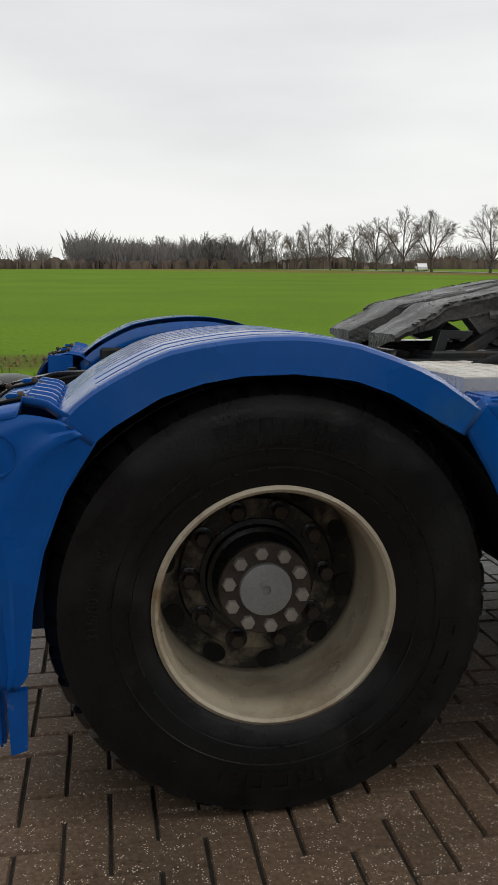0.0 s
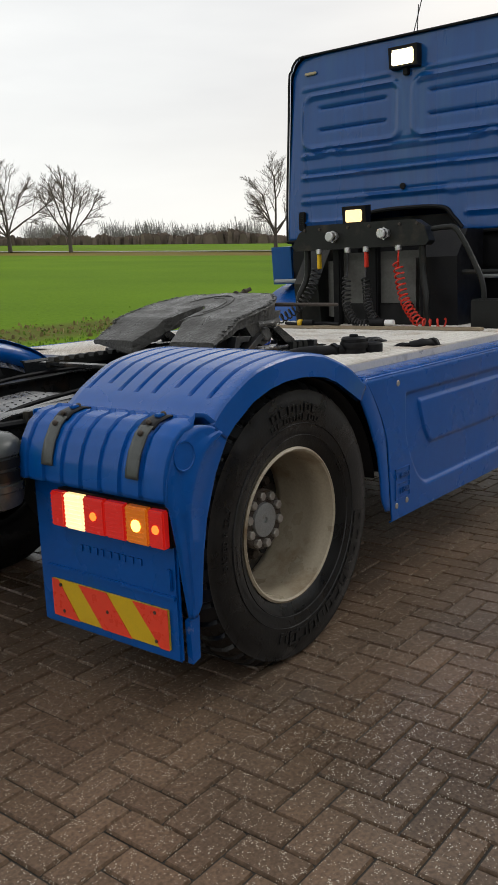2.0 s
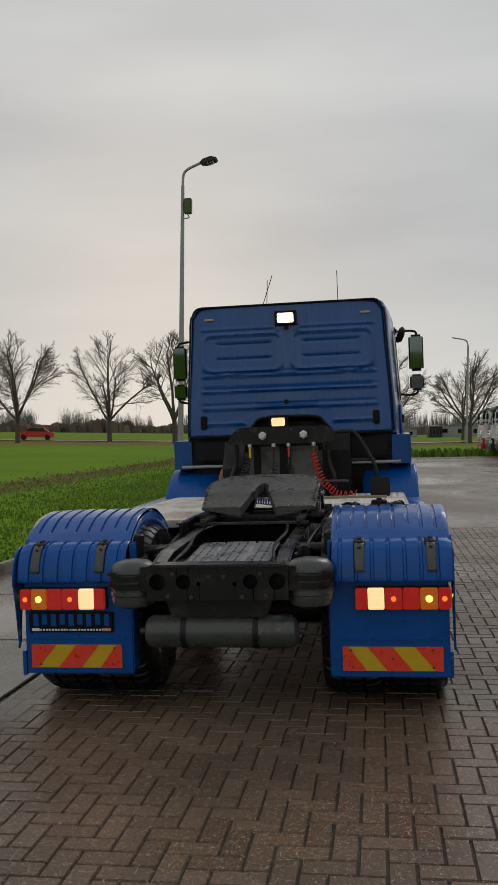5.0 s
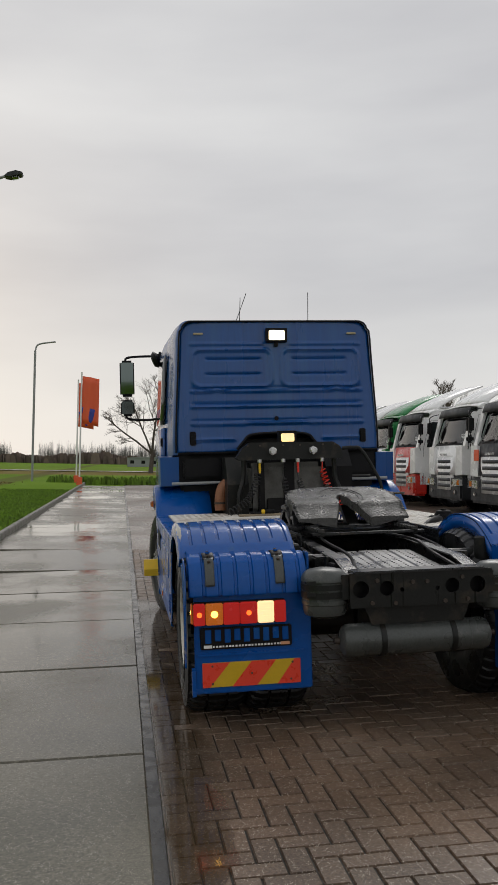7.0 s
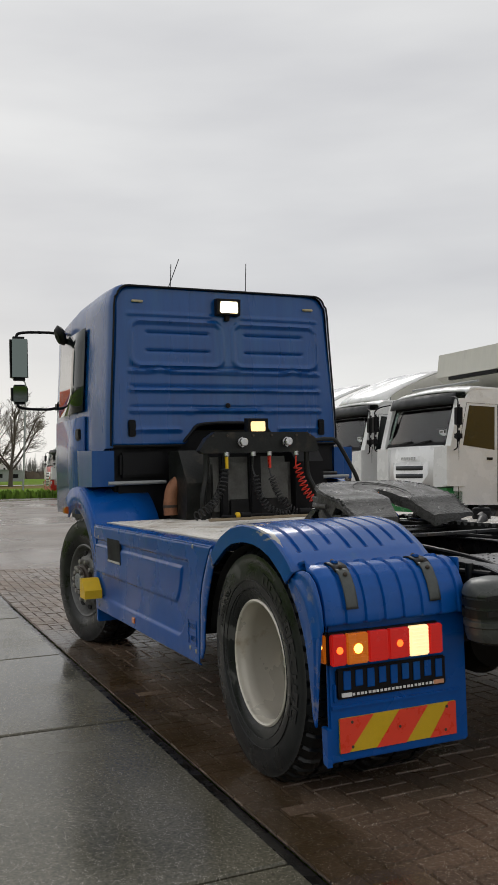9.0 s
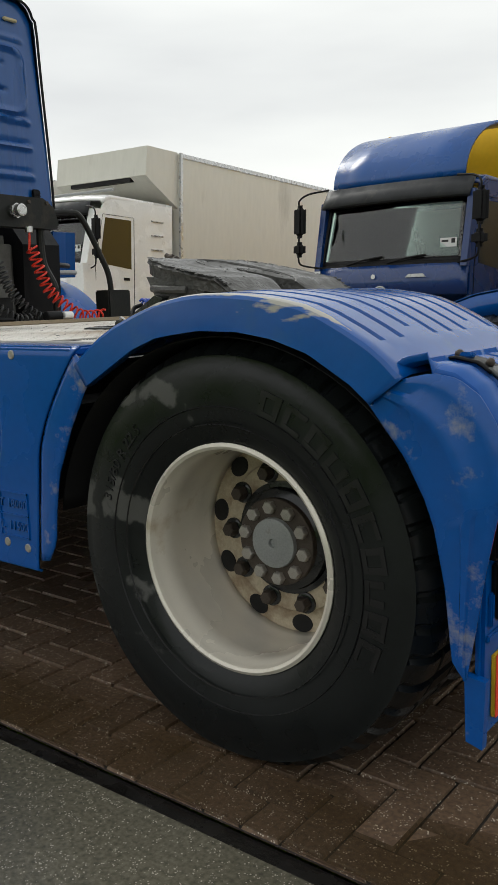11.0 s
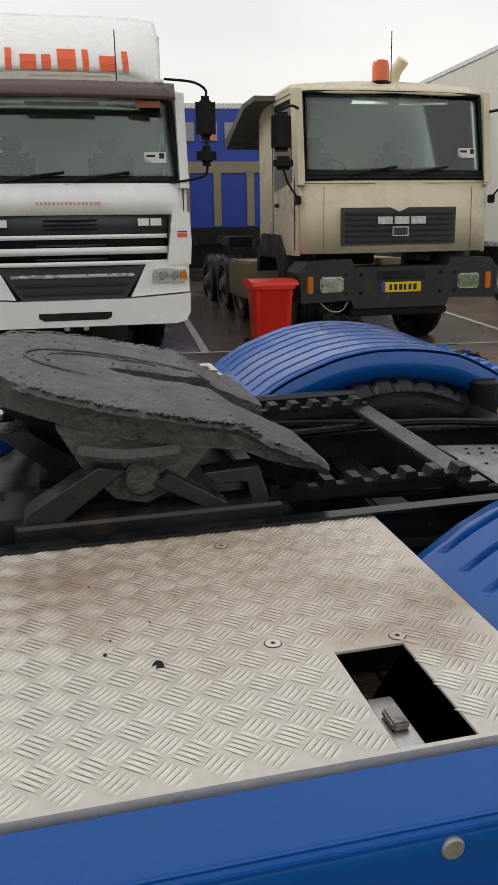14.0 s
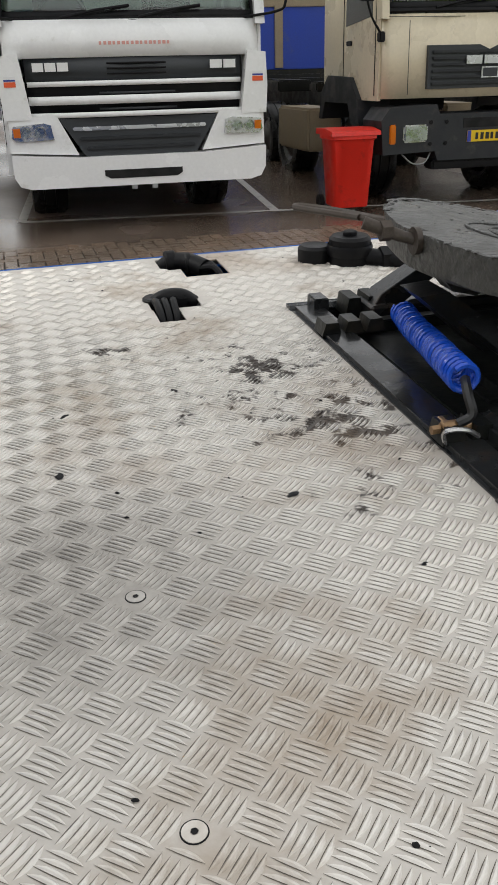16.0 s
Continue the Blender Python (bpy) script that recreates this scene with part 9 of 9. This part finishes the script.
def tree(seed, h=10.1):
    """A winter tree: a clear trunk, rising limbs and a rounded crown of fine twigs."""
    rg = random.Random(seed)
    trunk, crown = bmesh.new(), bmesh.new()
    cz, rz, rx = 0.61 * h, 0.395 * h, rg.uniform(0.37, 0.43) * h
    def stick(bm, pts, r0, r1, seg):
        n = len(pts)
        tube(pts, r0, seg, bm, [r0 + (r1 - r0) * i / (n - 1) for i in range(n)])
    def outside(q):
        return (q.x / rx) ** 2 + (q.y / rx) ** 2 + ((q.z - cz) / rz) ** 2
    def grow(p, d, length, r, level):
        pts, q, dd = [p], p.copy(), d.copy()
        n = 5 if level < 2 else 3
        for i in range(n):
            bend = Vector((rg.uniform(-1, 1), rg.uniform(-1, 1), rg.uniform(-0.4, 0.7))) * (0.13 if level < 2 else 0.26)
            dd = (dd + bend).normalized()
            q = q + dd * length / n; pts.append(q.copy())
            if outside(q) > rg.uniform(0.90, 1.10):
                break
        n = len(pts) - 1
        stick(trunk if level < 2 else crown, pts, r, r * 0.55, 6 if level < 2 else 3)
        if level >= 5:
            return
        for k in range((0, 8, 6, 5, 4)[level]):
            t = 1.0 if k == 0 else rg.uniform(0.30 if level < 2 else 0.15, 0.98)
            f = t * n; a = min(int(f), n - 1)
            base = pts[a].lerp(pts[a + 1], f - a)
            out = Vector((base.x, base.y, 0.6 * (base.z - 0.5 * h)))
            side = Vector((rg.uniform(-1, 1), rg.uniform(-1, 1), rg.uniform(-0.5, 0.6))).normalized()
            nd = (dd * rg.uniform(0.5, 0.9) + side * rg.uniform(0.5, 0.9) + (out.normalized() * 0.35 if out.length > 0.1 else Vector())).normalized()
            grow(base, nd, length * (rg.uniform(0.36, 0.56) if level < 3 else rg.uniform(0.50, 0.75)), max(0.008, r * rg.uniform(0.36, 0.52)), level + 1)
    th = h * rg.uniform(0.23, 0.28)
    top = Vector((rg.uniform(-0.25, 0.25), rg.uniform(-0.25, 0.25), th))
    stick(trunk, [Vector((0, 0, -0.3)), Vector((0, 0, 0.2)), top * 0.5, top], 0.30, 0.20, 8)
    m = rg.choice((5, 6))
    for k in range(m):
        a = 2 * math.pi * (k + rg.uniform(-0.3, 0.3)) / m
        sp = rg.uniform(0.40, 1.15)
        grow(top - Vector((0, 0, rg.uniform(0, 0.08) * h)), Vector((math.cos(a) * sp, math.sin(a) * sp, 1)).normalized(), h * rg.uniform(0.50, 0.64), 0.12, 1)
    grow(top, Vector((rg.uniform(-0.15, 0.15), rg.uniform(-0.15, 0.15), 1)).normalized(), h * 0.60, 0.15, 1)
    T = root("bare_tree", "leafless roadside tree with a spreading crown", "tree", group="trees along the road")
    part("trunk", trunk, BARK, T, smooth=60)
    part("crown", crown, TWIG, T, smooth=0)
    return T


kinds = [tree(s) for s in (3, 8, 15, 21)]
spots = [(41.7, 246.1), (46.5, 251), (50.5, 249), (53.0, 236.4), (54.0, 222.1), (51.3, 191.2), (52.9, 178.8), (59, 181), (55.5, 154.1), (53.9, 135.6), (57.5, 121), (64.5, 126),
         (56.4, 98), (62, 95), (65.8, 88), (68, 79.2), (81.6, 58.5), (81.7, 51.2), (80, 41.4), (74, 34), (86.4, 28.7), (80, 19.7), (86, -1.4), (90, -10.6), (118, -12.5), (100, -40), (36, 262), (31, 266), (25, 272), (19, 282), (40, 285), (12, 300)]
rt = random.Random(5)
for i, (x, y) in enumerate(spots):
    m = stand(x, y, rt.uniform(0, 360)) @ Matrix.Scale(rt.uniform(0.93, 1.08), 4)
    if i < 4:
        kinds[i].matrix_basis = m
    else:
        c = copy_thing(kinds[i % 4], m)
        c.scale = [rt.uniform(0.92, 1.08)] * 3

# ---- far hedge and wood, shrubs by the ditch ----
def blades(name, pts, hgt, wid, material, label, seed, kind_label, fan=0.12):
    rg = random.Random(seed)
    v, f = [], []
    for x, y, hh in pts:
        z = land(x, y)
        a = rg.uniform(0, 6.28)
        h = hh * rg.uniform(0.6, 1.15)
        w = wid * rg.uniform(0.6, 1.3)
        b = len(v)
        lean = rg.uniform(-fan, fan) * h
        dx, dy = math.cos(a) * w, math.sin(a) * w
        v += [(x - dx, y - dy, z - 0.1), (x + dx, y + dy, z - 0.1), (x + dx * 0.7 + lean, y + dy * 0.7, z + h * 0.86), (x + lean * 1.3, y, z + h), (x - dx * 0.7 + lean, y - dy * 0.7, z + h * 0.8)]
        f += [(b, b + 1, b + 2), (b, b + 2, b + 4), (b + 4, b + 2, b + 3)]
    me = bpy.data.meshes.new(name); me.from_pydata(v, [], f); me.materials.append(material)
    return tagged(new(name, me), label, kind_label, kind="stuff")


# Wood colour is lightened: the haze of distance is put into it.
WOODS = mat("hazy_winter_wood", (0.19, 0.175, 0.17), 0.95, 0, 0.25, 0.05, rnd=0.3, island=True)
WOODS_B = mat("far_brown_thicket", (0.14, 0.105, 0.085), 0.95, 0, 0.25, 0.05, rnd=0.3, island=True)
rw = random.Random(9)
def wood(name, count, a0, a1, d0, d1, tall, label, seed, gap):
    """Rows of slim leafless trees, each a fan of thin stems under a rounded top."""
    pts = []
    while len(pts) < count * 30:
        a = radians(rw.uniform(a0, a1)); d = rw.uniform(d0, d1)
        if noise.noise(Vector((a * 22, seed, 0))) < gap:
            continue
        H = tall * (1 + 0.3 * noise.noise(Vector((a * 9, 0, seed)))) * rw.uniform(0.8, 1.1)
        for k in range(30):
            o = rw.uniform(-1, 1); q = a + o * 1.6 / d
            pts.append((d * math.cos(q), d * math.sin(q), H * math.sqrt(1 - 0.75 * o * o) * rw.uniform(0.8, 1.0)))
    blades(name, pts, 0, 0.055, WOODS, label, seed, "wood", 0.3)


wood("far_wood", 1500, -35, 125, 350, 400, 9.5, "grey-brown leafless wood along the horizon", 2, -0.18)
pts = []
for i in range(11000):
    a = radians(rw.uniform(-35, 125)); d = rw.uniform(255, 300)
    hh = 2.6 + 1.8 * noise.noise(Vector((a * 14, 5, 0))) + 1.6 * max(0, noise.noise(Vector((a * 60, 2, 0))))
    if hh > 1.0:
        pts.append((d * math.cos(a), d * math.sin(a), hh))
blades("far_thicket", pts, 0, 1.3, WOODS_B, "low brown thicket in front of the wood", 3, "thicket")
wood("near_wood", 420, 81, 92, 262, 300, 9.5, "grey-brown copse beyond the field", 4, -0.5)
REED = mat("dead_grass", (0.21, 0.17, 0.06), 0.9, 0, 0.3, 1.0, rnd=0.45, island=True)
TUFT = mat("rough_grass", (0.125, 0.215, 0.020), 0.9, 0, 0.3, 1.0, rnd=0.4, island=True)
pts = [(rw.uniform(-6, 45), 8.6 + rw.gauss(0, 0.55), rw.uniform(0.05, 0.15)) for i in range(6000)]
blades("ditch_reeds", pts, 0, 0.045, REED, "strip of dead yellow-brown grass by the ditch", 5, "reeds")
pts = [(rw.uniform(-4, 34), 3.88 + abs(rw.gauss(0, 2.0)), rw.uniform(0.02, 0.06)) for i in range(26000)]
v_ = blades("verge_grass", pts, 0, 0.02, TUFT, "short rough grass on the verge", 6, "grass")
v_.location.z = 0.07
pts = [(46.2 + abs(rw.gauss(0, 1.5)), rw.uniform(-30, 6), rw.uniform(0.15, 0.5)) for i in range(5000)]
blades("bank_grass", pts, 0, 0.09, TUFT, "grass bank at the end of the yard", 7, "grass")

# ---- far road, car and sheds ----
line = [(30, 300), (48, 250), (58, 200), (61, 155), (65, 110), (76, 80), (88, 50), (95, 25), (99, 0), (103, -40), (108, -90)]
sm = [Vector((x - 4.5, y - 1.5, 0)) for x, y in line]
sm = smooth_line([(p.x, p.y, 0) for p in sm], 6)
bm = bmesh.new(); rows = []
for i, p in enumerate(sm):
    d = (sm[min(i + 1, len(sm) - 1)] - sm[max(0, i - 1)]).normalized(); sd = Vector((-d.y, d.x, 0)) * 2.6
    rows.append([bm.verts.new((*(p + k * sd).xy, land(*(p + k * sd).xy) + 0.16)) for k in (-1, 1)])
for a, b in zip(rows, rows[1:]):
    bm.faces.new((a[0], a[1], b[1], b[0]))
tagged(part("road", bm, YARD, None, smooth=60), "narrow grey country road under the trees", "road", kind="structure")


def far_car(x, y, yaw, paint, label):
    C = root("car", label, "car", stand(x, y, yaw, 0.17))
    part("car_body", bev_all(prism([(-2.1, 0.30), (-2.1, 0.80), (-1.5, 0.92), (-0.9, 1.40), (0.7, 1.42), (1.3, 0.95), (2.05, 0.85), (2.1, 0.30)], "xz", -0.85, 0.85), 0.08, 2), paint, C)
    part("car_glass", prism([(-1.25, 0.95), (-0.85, 1.34), (0.62, 1.36), (1.1, 0.97)], "xz", -0.86, 0.86), WINDOW_SKY, C)
    for cx in (-1.35, 1.3):
        for s in (-1, 1):
            part("car_wheel", disc_cyl((cx, s * 0.78, 0.31), 0.31, 0.18, "y", 20, None, 0.03), RUBBER, C)


far_car(57.5, 150, 78, WHITE, "small white car on the far road")
far_car(88, 38, 110, RED_P, "small red car on the far road")
for x, y, yaw, w, h, mt, lb in ((172, -18.5, 0, 12, 2.3, GALV, "long grey warehouse beyond the bank"), (165, -11.6, 0, 2.4, 2.2, BUMPER, "dark box trailer beyond the bank"), (175, -4.0, 0, 9, 1.9, GALV, "low grey shed beyond the bank"),
                                (178, -20.0, 0, 4, 4.0, WHITE_DULL, "pale warehouse gable beyond the bank")):
    H_ = root("shed", lb, "shed", stand(x, y, yaw))
    wl2 = part("wall", box(-4, 4, -w / 2, w / 2, 0, h, 0.05), mt, H_)
    part("roof", prism([(-w / 2 - 0.1, h), (0, h + 0.25), (w / 2 + 0.1, h)], "yz", -4.3, 4.3), GALV, H_)
    for k in range(4):
        part("window", box(-4.03, -4.0, -w / 2 + (k + 0.4) * w / 4, -w / 2 + (k + 0.75) * w / 4, h * 0.35, h * 0.7), BLACK, wl2)

# ---- paving pieces, last ----
slabs = root("slab_road", "wet concrete slabs with dark joints and a puddle", "slabs", kind="structure")
bm = box(0, 1.985, 0, 2.24, -0.14, 0, 0.008, seg=1)
s0 = part("slab", bm, SLAB, slabs)
first = True
for i in range(-14, 22):
    x = -0.825 + 2.01 * i
    o = s0 if first else new("slab", s0.data)
    first = False
    o.parent = slabs
    slope = math.atan((land(x + 2, 2.4) - land(x, 2.4)) / 2.0)
    roll_ = math.atan((land(x + 1, 3.45) - land(x + 1, 1.5)) / 1.95)
    o.matrix_basis = Matrix.Translation((x, 1.503, land(x, 1.5) + 0.002 * (i % 2))) @ Matrix.Rotation(-slope, 4, "Y") @ Matrix.Rotation(roll_, 4, "X")

W = 0.105
verts, faces = [], []
rngb = random.Random(3)
near_bricks = []
def brick_geo(w, h, t=0.010):
    g, c = 0.0036, 0.0042
    lo = [(g, g), (w - g, g), (w - g, h - g), (g, h - g)]
    hi = [(g + c, g + c), (w - g - c, g + c), (w - g - c, h - g - c), (g + c, h - g - c)]
    return [(x, y, -t) for x, y in lo] + [(x, y, 0) for x, y in hi], [(4, 5, 6, 7), (0, 1, 5, 4), (1, 2, 6, 5), (2, 3, 7, 6), (3, 0, 4, 7)]
bh, bhf = brick_geo(2 * W, W)
bv, bvf = brick_geo(W, 2 * W)
i0, i1, j0, j1 = int(-6.2 / W), int(9.2 / W), int(-6.2 / W), int(1.47 / W) + 1
for i in range(i0, i1):
    for j in range(j0, j1):
        d = (i - j + 3) % 4
        x, y = i * W + 0.035, j * W - 0.035
        if d == 0:
            near = -1.35 < x < 0.75 and -2.35 < y < -1.30
            shape, sf = bh, bhf
        elif d == 3:
            near = -1.35 < x < 0.75 and -2.35 < y < -1.30
            shape, sf = bv, bvf
        else:
            continue
        deep_ = W if d == 0 else 2 * W
        if y + deep_ > 1.445:
            if 1.445 - y < 0.008:
                continue
            shape, sf = brick_geo(2 * W if d == 0 else W, 1.445 - y)
        z = land(x, y) + rngb.uniform(-0.0015, 0.0015)
        if near and len(near_bricks) < 290:
            near_bricks.append((d, x, y, z)); continue
        b = len(verts)
        tx, ty = rngb.uniform(-0.008, 0.008), rngb.uniform(-0.008, 0.008)
        verts.extend((x + p[0], y + p[1], z - land(x, y) + land(x + p[0], y + p[1]) + p[2] + tx * p[0] + ty * p[1]) for p in shape)
        faces.extend(tuple(b + k for k in f) for f in sf)
me = bpy.data.meshes.new("paviours"); me.from_pydata(verts, [], faces); me.materials.append(BRICK)
pv = new("paviours", me); pv.parent = yard; tagged(pv, "wet brown paviours in herringbone bond", kind="stuff")
shared = {}
for d, (vs_, fs_) in ((0, (bh, bhf)), (3, (bv, bvf))):
    me = bpy.data.meshes.new("brick"); me.from_pydata(vs_, [], fs_); me.materials.append(BRICK_ONE); shared[d] = me
for d, x, y, z in near_bricks:
    o = new("brick", shared[d]); o.parent = yard
    o.matrix_basis = Matrix.Translation((x, y, z)) @ Matrix.Rotation(rngb.uniform(-0.006, 0.006), 4, "X") @ Matrix.Rotation(rngb.uniform(-0.006, 0.006), 4, "Y")
